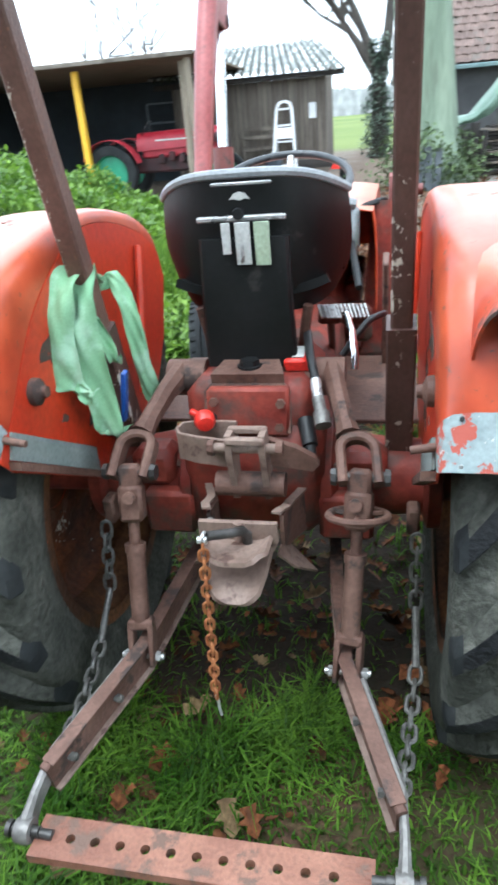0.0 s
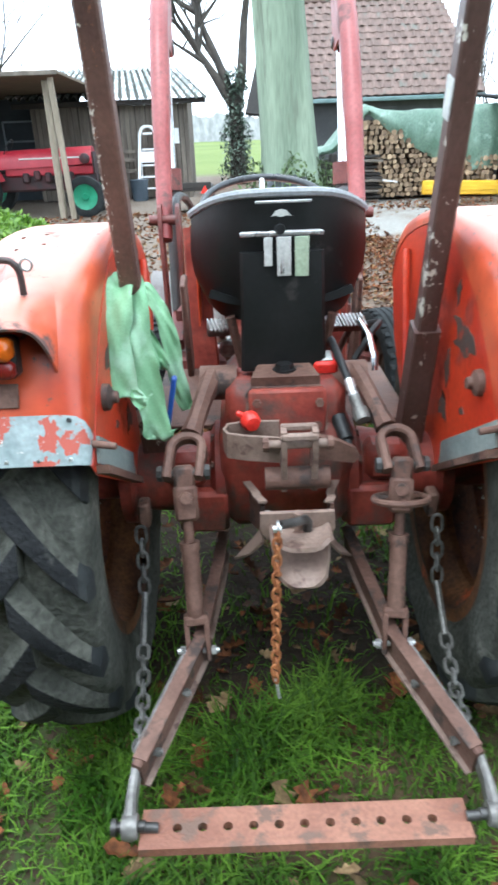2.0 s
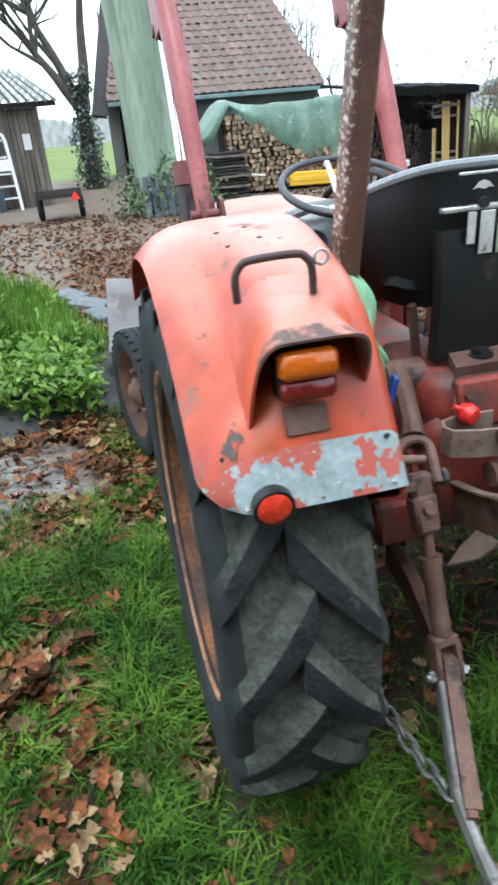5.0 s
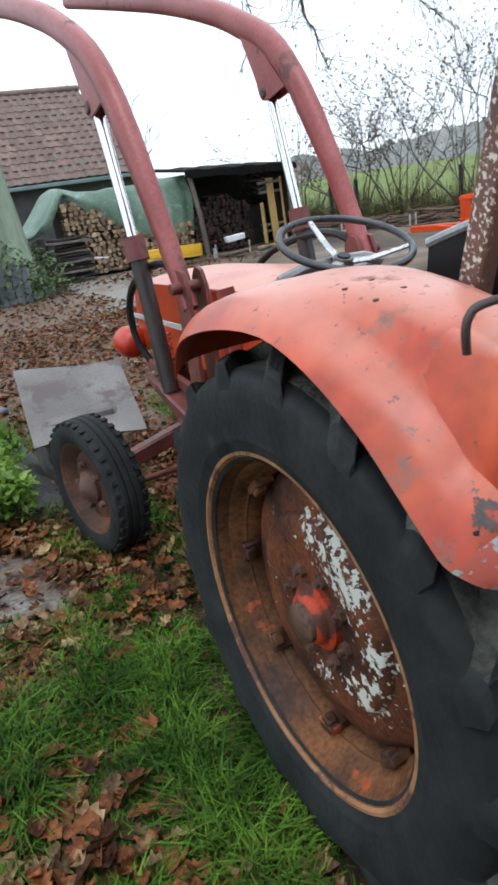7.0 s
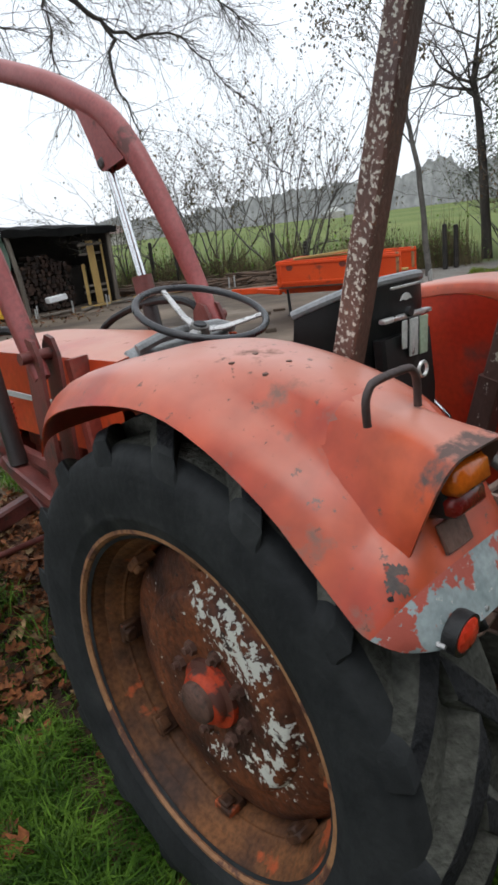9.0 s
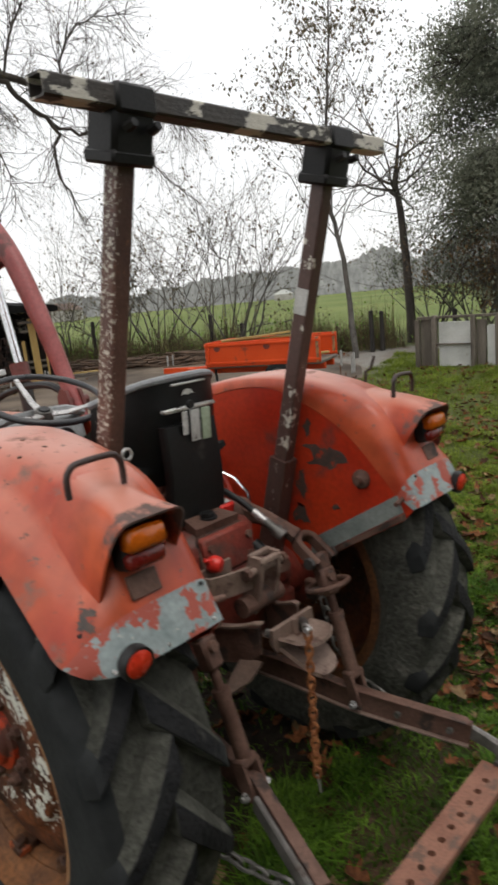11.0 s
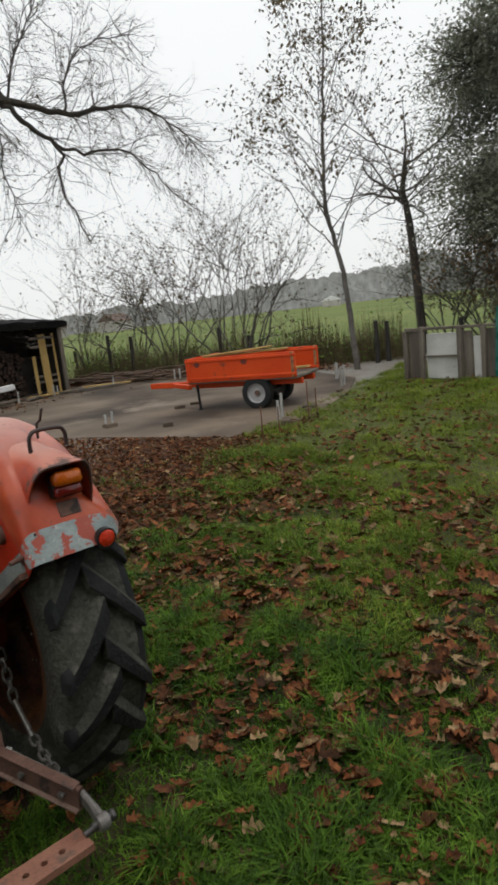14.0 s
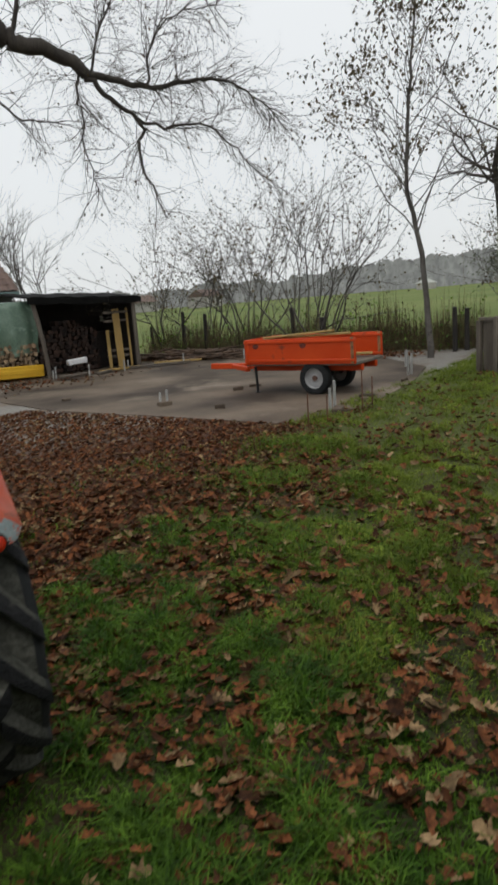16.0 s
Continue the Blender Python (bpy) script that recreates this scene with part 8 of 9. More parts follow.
# fence posts
for x, y, h in ((10.83, 16.1, 1.32), (11.1, 15.25, 1.22), (12.07, 12.25, 1.24), (12.3, 11.3, 0.95), (13.5, 7.95, 1.02), (13.75, 7.8, 0.98), (10.9, 18.4, 0.9), (14.5, 6.2, 0.9)):
    bm = bmesh.new()
    rod(bm, (0, 0, -0.2), (0.015, 0.01, h), 0.065, 0.055, 10)
    rod(bm, (0.015, 0.01, h), (0.016, 0.01, h + 0.02), 0.055, 0.03, 10)
    single("fence_post", tidy(bm), DARK_WOOD, "dark round wooden fence post", "post", "fence posts", at=(x, y, 0))

# log and branch pile along the fence
rg = random.Random(8)
hp = Heap()
for k in range(420):
    t = rg.random()
    p = Vector((9.6, 15.6, 0)).lerp(Vector((12.1, 11.2, 0)), t) + Vector((rg.gauss(0, 0.35), rg.gauss(0, 0.25), abs(rg.gauss(0, 0.10)) + 0.03))
    d = Vector((rg.gauss(-0.5, 0.5), rg.gauss(0.9, 0.5), rg.gauss(0, 0.12))) * rg.uniform(0.15, 0.5)
    hp.limb([p - d, p, p + d], [rg.uniform(0.015, 0.04)] * 3, 5)
tagged(new("brush_pile", hp.mesh("brush_pile", surf("brush_wood", (0.07, 0.045, 0.03), (0.16, 0.1, 0.065), 4, 0.85))), "low pile of cut branches along the fence", "brushwood", kind="stuff")

# grey sheet lying in front of the front wheel
bm = bmesh.new()
rows = []
for u in np.linspace(0, 1, 9):
    rows.append([(-0.80 + 0.66 * u + 0.06 * w, 2.72 + 0.5 * w + 0.02 * math.sin(5 * u), 0.30 + 0.34 * w - 0.06 * u + 0.015 * math.sin(4 * u + 2 * w)) for w in np.linspace(0, 1, 7)])
shell(bm, rows, 0.012)
block(bm, (-0.5, 2.95, 0.2), (0.5, 0.25, 0.42), None, 0.03)
single("metal_sheet", tidy(bm), surf("dull_grey_sheet", (0.13, 0.115, 0.11), (0.22, 0.2, 0.19), 3, 0.5, metal=0.2, bump=0.15, spots=(0.09, 0.07, 0.065), spot_scale=4, spot_at=0.54, soft=0.06), "dull grey metal sheet propped before the tractor", "metal sheet")


# ---- buildings ----
TILE = hue_by_piece(surf("weathered_roof_tile", (0.135, 0.092, 0.077), (0.215, 0.15, 0.128), 3, 0.85, bump=0.3, grain=30, spots=(0.12, 0.117, 0.1), spot_scale=2, spot_at=0.55, soft=0.12), (0.86, 0.84, 0.83), (1.06, 1.04, 1.03))
CORRUGATED = surf("mossy_corrugated_sheet", (0.17, 0.18, 0.165), (0.34, 0.35, 0.335), 2.6, 0.7, bump=0.2, spots=(0.72, 0.73, 0.72), spot_scale=4.5, spot_at=0.52, soft=0.06, chips=((0.1, 0.11, 0.085), 9, 0.6))
TARP = surf("green_tarpaulin", (0.105, 0.18, 0.125), (0.18, 0.265, 0.2), 2.5, 0.42, bump=0.3, grain=25, spots=(0.24, 0.34, 0.27), spot_scale=3.5, spot_at=0.57, soft=0.1)
LOG_END = hue_by_piece(surf("split_log", (0.26, 0.18, 0.115), (0.46, 0.35, 0.24), 9, 0.85, bump=0.3), (0.35, 0.32, 0.3), (1.3, 1.27, 1.2))
# Dark logs, coloured darker still for the shelter's dim inside.
LOG_DARK = hue_by_piece(surf("dark_split_log", (0.022, 0.014, 0.011), (0.06, 0.036, 0.026), 9, 0.85, bump=0.3), (0.3, 0.3, 0.3), (1.7, 1.5, 1.4))
TEAL = surf("teal_fascia", (0.12, 0.19, 0.19), (0.18, 0.25, 0.25), 3, 0.6)
PAPER = surf("white_paper", (0.75, 0.75, 0.76), (0.82, 0.82, 0.83), 4, 0.7)
OLD_RED = surf("dull_crimson_paint", (0.32, 0.015, 0.03), (0.42, 0.03, 0.045), 4, 0.45, spots=(0.12, 0.02, 0.02), spot_scale=4, spot_at=0.65)
GREEN_RIM = surf("green_rim_paint", (0.02, 0.2, 0.1), (0.04, 0.28, 0.15), 5, 0.5)


def house():
    root = thing("house", "old farmhouse with a weathered clay tile roof and dark gable", "house", (0, 0, 0))
    ex0, ex1, ey, ez = 0.75, 8.35, 24.0, 2.55
    rx0, rx1, ry, rz = 1.7, 7.3, 27.0, 5.75
    bm = bmesh.new()
    block(bm, (4.7, 27.2, 1.3), (7.0, 5.6, 2.7), None, 0.02)
    part("wall", tidy(bm), surf("dark_house_wall", (0.05, 0.05, 0.052), (0.09, 0.09, 0.092), 2, 0.9), root, "dark timber house wall")
    bm = bmesh.new()
    put_faces(bm, [(ex0, ey, ez - 0.06), (ex1, ey, ez - 0.06), (rx1, ry, rz - 0.06), (rx0, ry, rz - 0.06), (ex0, 30, ez - 0.06), (ex1, 30, ez - 0.06)], [(0, 1, 2, 3), (5, 4, 3, 2), (1, 5, 2)])
    roof = part("roof", tidy(bm), surf("roof_felt", (0.05, 0.035, 0.03), (0.08, 0.06, 0.05), 3, 0.9), root, "weathered clay tile roof", 0)
    bm = bmesh.new()
    put_faces(bm, [(0.35, 24.0, 2.05), (rx0 - 0.35, 26.9, 5.75), (rx0, 26.9, 5.75), (ex0, 24.0, 2.5), (0.35, 30, 2.05)], [(0, 1, 4)])
    slab(bm, [(24.1, 2.3), (27.0, 5.5), (29.9, 2.3), (29.9, 0.0), (24.1, 0.0)], 0.05, YZ(1.05))
    part("gable", tidy(bm), DARK_WOOD, root, "dark boarded gable end", 0)
    bm = bmesh.new()
    sweep(bm, [(0.42, 23.9, 2.1), (1.45, 26.9, 5.7)], (1, 0, 0), 0.5, 0.12, 0.05)
    part("bargeboard", tidy(bm), DARK_WOOD, roof, "dark bargeboard")
    bm = bmesh.new()
    block(bm, ((ex0 + ex1) / 2, ey - 0.05, ez - 0.12), (ex1 - ex0, 0.1, 0.13), None, 0.02)
    part("gutter", tidy(bm), TEAL, roof, "grey-green gutter board")
    # one tile: a rounded pan, laid in rows
    rows_n, cols_n = 14, 24
    sl = Vector((0, ry - ey, rz - ez))
    up = sl.normalized()
    nrm = Vector((0, -up.z, up.y))
    tw, th = (ex1 - ex0) / cols_n, sl.length / rows_n
    bm = bmesh.new()
    prof = [(-0.5, 0.012), (-0.38, 0.034), (-0.2, 0.04), (-0.05, 0.022), (0.1, 0.004), (0.3, 0.0), (0.42, 0.008), (0.5, 0.018)]
    a = [Vector((x * tw * 1.04, 0, 0)) + nrm * (z + 0.03) - up * 0.03 for x, z in prof]
    b = [Vector((x * tw * 1.04, 0, 0)) + nrm * z + up * (th * 1.08) for x, z in prof]
    shell(bm, [a, b], 0.014)
    me = finish("tile", tidy(bm), TILE, 60)
    rg = random.Random(3)
    for r in range(rows_n):
        t = r / rows_n
        x0, x1 = ex0 + (rx0 - ex0) * t, ex1 + (rx1 - ex1) * t
        n = int(round((x1 - x0) / tw))
        for c in range(n):
            ob = new("tile", me)
            ob.parent = roof
            ob.location = Vector((x0 + (c + 0.5) * (x1 - x0) / n, ey, ez)) + sl * t + Vector((0, 0, rg.uniform(-0.008, 0.008)))
            ob.rotation_euler = (rg.gauss(0, 0.012), rg.gauss(0, 0.012), rg.gauss(0, 0.01))
    bm = bmesh.new()
    tube(bm, [(rx0 - 0.1, ry, rz + 0.03), ((rx0 + rx1) / 2, ry, rz + 0.01), (rx1 + 0.1, ry, rz + 0.03)], 0.12, 10)
    part("ridge", tidy(bm), TILE, roof)


house()


def hut():
    root = thing("garden_shed", "weathered grey plank shed with a mossy corrugated roof", "shed", (0, 0, 0))
    bm = bmesh.new()
    block(bm, (-3.45, 19.3, 1.15), (4.0, 2.5, 2.3), None, 0.02)
    part("wall_core", tidy(bm), DARK_WOOD, root)
    rg = random.Random(4)
    x = -5.5
    while x < -1.46:
        w = rg.uniform(0.11, 0.16)
        bm = bmesh.new()
        block(bm, (x + w / 2, 18.02 + rg.uniform(-0.008, 0.008), 1.19 + rg.uniform(-0.02, 0.02)), (w - 0.012, 0.03, 2.34), pose(0, 0, 0, 0, rg.gauss(0, 0.4)), 0.005)
        part("plank", tidy(bm), PLANK, root)
        x += w
    for k in range(16):
        bm = bmesh.new()
        block(bm, (-1.44, 18.15 + 0.15 * k, 1.2), (0.03, 0.14, 2.35), None, 0.005)
        part("plank", tidy(bm), PLANK, root)
    rows = []
    A, B, C, D = Vector((-6.0, 17.6, 2.52)), Vector((-0.85, 17.6, 2.42)), Vector((-1.85, 20.6, 3.36)), Vector((-5.6, 20.6, 3.36))
    n = 192
    for k in range(n + 1):
        u = k / n
        e, f = A.lerp(B, u), D.lerp(C, u)
        rows.append([e.lerp(f, t) + Vector((0, 0, 0.055 * math.sin(u * 2 * math.pi * 24))) for t in (0, 0.25, 0.5, 0.75, 1)])
    bm = bmesh.new()
    # the troughs of the sheet take a darker material
    shell(bm, rows, 0.008, [1 if math.sin((k + 0.5) / n * 2 * math.pi * 24) < -0.3 else 0 for k in range(n)])
    roof = part("roof", tidy(bm), [CORRUGATED, surf("dark_channel", (0.04, 0.044, 0.038), (0.1, 0.105, 0.09), 4, 0.9, bump=0.3)], root, "mossy grey corrugated roof sheets", 60)
    bm = bmesh.new()
    block(bm, (-3.4, 17.75, 2.36), (5.0, 0.05, 0.13), None, 0.01)
    part("fascia", tidy(bm), DARK_WOOD, roof)
    bm = bmesh.new()
    put_faces(bm, [(-1.42, 18.0, 2.3), (-1.42, 20.5, 2.3), (-1.42, 20.5, 3.2)], [(0, 1, 2)])
    part("gable", tidy(bm), PLANK, root, "", 0)


hut()
bm = bmesh.new()
block(bm, (-1.755, 17.99, 1.54), (0.19, 0.01, 0.37), None, 0.002)
single("paper_notice", tidy(bm), PAPER, "white sheet of paper pinned on the shed wall", "notice")
crate = thing("wooden_rack", "old grey wooden rack standing at the shed wall", "rack", (-3.22, 17.75, 0))
for x in (-0.37, 0.37):
    bm = bmesh.new()
    block(bm, (x, 0, 0.6), (0.06, 0.06, 1.22), pose(0, 0, 0, -6), 0.006)
    part("upright", tidy(bm), PLANK, crate)
for z in (0.42, 0.72, 1.0, 1.2):
    bm = bmesh.new()
    block(bm, (0, -0.02 + 0.10 * (z - 0.6), z), (0.78, 0.04, 0.09), None, 0.006)
    part("slat", tidy(bm), PLANK, crate)
bin_ob = thing("blue_grey_bin", "dull blue-grey bin before the shed", "bin", (-2.75, 17.4, 0))
bm = bmesh.new()
lathe(bm, [(0.0, 0.0), (0.2, 0.0), (0.22, 0.3), (0.24, 0.5), (0.25, 0.5), (0.25, 0.53), (0.0, 0.54)], (0, 0, 0), "z", 24)
part("body", tidy(bm), surf("blue_grey_plastic", (0.05, 0.07, 0.09), (0.08, 0.1, 0.13), 5, 0.5), bin_ob)
ladder = thing("step_ladder", "white folding step ladder standing at the shed wall", "ladder", (-2.46, 17.62, 0))
for x in (-1, 1):
    bm = bmesh.new()
    sweep(bm, [(x * 0.31, -0.34, 0.0), (x * 0.25, -0.1, 0.9), (x * 0.2, 0.08, 1.6), (x * 0.15, 0.11, 1.74), (x * 0.06, 0.12, 1.79)], (0, 1, 0), 0.05, 0.075, 0.2)
    part("rail", tidy(bm), PAPER, ladder)
    bm = bmesh.new()
    sweep(bm, [(x * 0.27, 0.22, 0.0), (x * 0.21, 0.14, 1.25)], (0, 1, 0), 0.03, 0.04, 0.2)
    part("rear_leg", tidy(bm), PAPER, ladder)
for k, (z, y, d) in enumerate(((0.3, -0.24, 0.04), (0.58, -0.17, 0.04), (0.86, -0.1, 0.04), (1.24, 0.0, 0.05), (1.62, 0.09, 0.05))):
    bm = bmesh.new()
    block(bm, (0, y, z), (0.52 - 0.07 * k, 0.09, d), None, 0.005)
    part("step", tidy(bm), PAPER, ladder)
bm = bmesh.new()
block(bm, (0, -0.045, 1.06), (0.42, 0.03, 0.27), pose(0, 0, 0, -14), 0.006)
part("platform", tidy(bm), PAPER, ladder, "white folded platform")
bm = bmesh.new()
sweep(bm, [(-0.07, 0.12, 1.79), (0.07, 0.12, 1.79)], (0, 1, 0), 0.05, 0.06, 0.2)
part("top_bar", tidy(bm), PAPER, ladder)

PALE_POST = surf("pale_post_wood", (0.22, 0.18, 0.13), (0.36, 0.3, 0.23), 4, 0.8, bump=0.3, grain=50, stretch=(1, 1, 0.15))
DARK_ENGINE = surf("dark_greasy_engine", (0.018, 0.011, 0.012), (0.07, 0.018, 0.02), 5, 0.6, bump=0.3)


def carport():
    root = thing("carport", "open timber carport with a flat roof and yellow post", "carport", (0, 0, 0))
    bm = bmesh.new()
    rows = [[(x, y, 2.72 - 0.02 * (y - 13.3)) for y in (13.1, 16, 19.2)] for x in (-10.5, -7, -3.55)]
    shell(bm, rows, 0.05)
    part("roof", tidy(bm), surf("roof_board", (0.13, 0.095, 0.06), (0.2, 0.15, 0.1), 3, 0.8), root, "flat boarded roof", 0)
    bm = bmesh.new()
    block(bm, (-7.0, 13.08, 2.72), (6.95, 0.04, 0.07), None, 0.01)
    part("fascia", tidy(bm), PLANK, root)
    for x, mt, lb in ((-3.86, PALE_POST, "pale grey wooden post"), (-6.18, YELLOW, "yellow painted post"), (-9.5, PLANK, "")):
        bm = bmesh.new()
        block(bm, (x, 13.45, 1.3), (0.13, 0.13, 2.65), None, 0.012)
        part("post", tidy(bm), mt, root, lb)
    bm = bmesh.new()
    sweep(bm, [(-3.72, 13.3, 2.66), (-3.6, 13.25, 0.0)], (1, 0, 0), 0.11, 0.08, 0.1)
    part("post", tidy(bm), PALE_POST, root)
    bm = bmesh.new()
    block(bm, (-7.6, 19.13, 1.3), (6.4, 0.1, 2.64), None, 0.01)
    block(bm, (-10.4, 16.1, 1.31), (0.1, 5.9, 2.66), None, 0.01)
    part("back_wall", tidy(bm), surf("dark_blue_boards", (0.02, 0.028, 0.035), (0.045, 0.055, 0.065), 2, 0.85), root, "dark boarded back wall")
    bm = bmesh.new()
    for x in (-6.6, -5.6):
        block(bm, (x, 19.1, 1.55), (0.05, 0.06, 1.0), None, 0.005)
    for z in (1.05, 1.55, 2.05):
        block(bm, (-6.1, 19.1, z), (1.0, 0.06, 0.05), None, 0.005)
    part("window_frame", tidy(bm), surf("grey_frame", (0.12, 0.14, 0.15), (0.18, 0.2, 0.21), 4, 0.6), root)


carport()


def stored_tractor():
    root = thing("stored_tractor", "small old crimson tractor parked in the carport", "tractor", (-4.5, 14.25, 0))
    bm = bmesh.new()
    rows = []
    for t in np.linspace(0, 1, 9):
        x = -0.75 + 2.0 * t
        rows.append([(x, -0.24 * math.cos(a), 1.0 + 0.06 * t + (0.36 - 0.02 * t) * math.sin(a) ** 0.8) for a in np.linspace(0, math.pi, 13)])
    shell(bm, rows, 0.01)
    bm.faces.new([bm.verts.new(p) for p in rows[-1]])
    block(bm, (0.3, 0, 0.95), (1.9, 0.4, 0.2), None, 0.03)
    part("bonnet", tidy(bm), OLD_RED, root, "crimson bonnet with a pale side strip")
    bm = bmesh.new()
    block(bm, (0.35, -0.245, 1.2), (1.3, 0.012, 0.03), None, 0.003)
    part("trim_strip", tidy(bm), WHITE_CARD, root)
    bm = bmesh.new()
    block(bm, (0.2, 0, 0.72), (2.2, 0.3, 0.36), None, 0.04)
    for k in range(5):
        block(bm, (-0.2 + 0.24 * k, -0.2, 0.82 + 0.04 * (k % 2)), (0.14, 0.14, 0.2), None, 0.03)
    part("engine", tidy(bm), DARK_ENGINE, root, "dark greasy engine", 0)
    bm = bmesh.new()
    block(bm, (1.1, 0, 0.5), (0.2, 1.0, 0.12), None, 0.03)
    part("front_axle", tidy(bm), OLD_RED, root)
    bm = bmesh.new()
    block(bm, (1.27, 0, 1.08), (0.04, 0.36, 0.44), None, 0.02)
    part("grille", tidy(bm), DARK_ENGINE, root, "dark radiator grille")
    for sy in (-1, 1):
        bm = bmesh.new()
        rows = [[(-1.25 + 0.66 * math.cos(a), sy * y, 0.62 + 0.66 * math.sin(a)) for y in (0.40, 0.55, 0.72)] for a in np.linspace(0.25, 2.7, 12)]
        shell(bm, rows, 0.01)
        part("fender", tidy(bm), OLD_RED, root)
        bm = bmesh.new()
        lathe(bm, [(0.0, sy * 0.02), (0.2, sy * 0.04), (0.36, sy * 0.02), (0.40, sy * 0.1)], (-1.25, sy * 0.57, 0.6), "y", 36)
        wh = part("rear_wheel", tidy(bm), GREEN_RIM, root, "green wheel rim")
        bm = bmesh.new()
        lathe(bm, [(0.38, -0.12), (0.48, -0.14), (0.57, -0.12), (0.59, 0), (0.57, 0.12), (0.48, 0.14), (0.38, 0.12)], (-1.25, sy * 0.57, 0.6), "y", 40)
        part("tyre", tidy(bm), RUBBER, wh)
        bm = bmesh.new()
        lathe(bm, [(0.0, sy * 0.05), (0.06, sy * 0.05), (0.08, sy * 0.02), (0.22, sy * 0.03), (0.27, sy * 0.07)], (1.1, sy * 0.55, 0.42), "y", 28)
        fw = part("front_wheel", tidy(bm), GREEN_RIM, root, "green front wheel rim")
        bm = bmesh.new()
        lathe(bm, [(0.26, -0.07), (0.34, -0.09), (0.41, -0.07), (0.42, 0.0), (0.41, 0.07), (0.34, 0.09), (0.26, 0.07)], (1.1, sy * 0.55, 0.42), "y", 32)
        part("tyre", tidy(bm), RUBBER, fw)
        bm = bmesh.new()
        lathe(bm, [(0.0, sy * 0.1), (0.06, sy * 0.095), (0.1, sy * 0.07), (0.11, sy * 0.02), (0.09, -sy * 0.06), (0.0, -sy * 0.08)], (1.12, sy * 0.3, 1.17), "y", 24)
        part("headlamp", tidy(bm), DARK_ENGINE, root, "round black headlamp")
    bm = bmesh.new()
    tube(bm, [(-0.55 + 0.1 * math.sin(a), 0.2 * math.cos(a), 1.42 + 0.17 * math.sin(a)) for a in np.linspace(0, 6.28, 25)[:-1]], 0.012, 6, True)
    part("steering_wheel", tidy(bm), BLACK, root)
    bm = bmesh.new()
    block(bm, (-1.1, 0, 1.05), (0.4, 0.42, 0.1), None, 0.03)
    part("seat", tidy(bm), BLACK, root)


stored_tractor()


for k, (x, w, h, tilt) in enumerate(((0.5, 0.14, 0.76, 2), (0.66, 0.12, 0.8, -1), (0.8, 0.13, 0.7, 1), (0.96, 0.15, 0.78, -2), (1.13, 0.13, 0.73, 3))):
    bm = bmesh.new()
    block(bm, (0, 0, h / 2), (w, 0.035, h), pose(0, 0, 0, -9, tilt), 0.006)
    single("board", tidy(bm), surf("blue_grey_board", (0.07, 0.08, 0.09), (0.15, 0.165, 0.175), 6, 0.8, bump=0.3, stretch=(1, 1, 0.2)) if k == 0 else bpy.data.materials["blue_grey_board"], "short blue-grey board leaning at the foot of the oak", "board", "boards leaning at the oak", at=(x, 12.45 + 0.02 * (k % 2), rise(x, 12.45) - 0.01))


# ---- firewood under the tarpaulin ----
def log_mesh(seed, mt):
    rg = random.Random(seed)
    bm = bmesh.new()
    k = rg.choice((3, 4, 5, 7))
    out = [(0.065 * rg.uniform(0.75, 1.1) * math.cos(2 * math.pi * j / k + seed), 0.065 * rg.uniform(0.75, 1.1) * math.sin(2 * math.pi * j / k + seed)) for j in range(k)]
    slab(bm, out, 0.42, XZ(0.0))
    return finish("log", tidy(bm), mt, 0)


LOGS = [log_mesh(k, LOG_END) for k in range(6)]
LOGS_DARK = [log_mesh(20 + k, LOG_DARK) for k in range(6)]


def stack(root, meshes, x0, x1, z0, top, y, seed, limit=300, step=0.118):
    rg = random.Random(seed)
    n = 0
    z = z0
    while True:
        x = x0 + rg.uniform(0, 0.06)
        any_left = False
        while x < x1:
            if z < top(x) and n < limit:
                ob = new("log", rg.choice(meshes))
                ob.parent = root
                ob.location = (x, y + rg.uniform(-0.05, 0.05), z + rg.uniform(-0.012, 0.012))
                ob.rotation_euler = (0, rg.uniform(0, 6.28), rg.gauss(0, 0.04))
                n += 1
                any_left = True
            x += step * rg.uniform(0.85, 1.15)
        if not any_left:
            break
        z += step * 0.86
    return n


pile = thing("firewood_stack", "stack of pale split firewood under a green tarpaulin", "firewood", (0, 0, 0))
# solid dark blocks fill the stack behind its front logs
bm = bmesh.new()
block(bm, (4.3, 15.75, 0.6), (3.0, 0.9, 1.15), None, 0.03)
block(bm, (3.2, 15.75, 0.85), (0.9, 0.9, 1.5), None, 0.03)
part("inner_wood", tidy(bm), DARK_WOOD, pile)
stack(pile, LOGS, 2.72, 5.75, 0.12, lambda x: 1.66 if x < 3.3 else max(0.85, 1.66 - 0.85 * (x - 3.3)), 15.25, 7, 290)


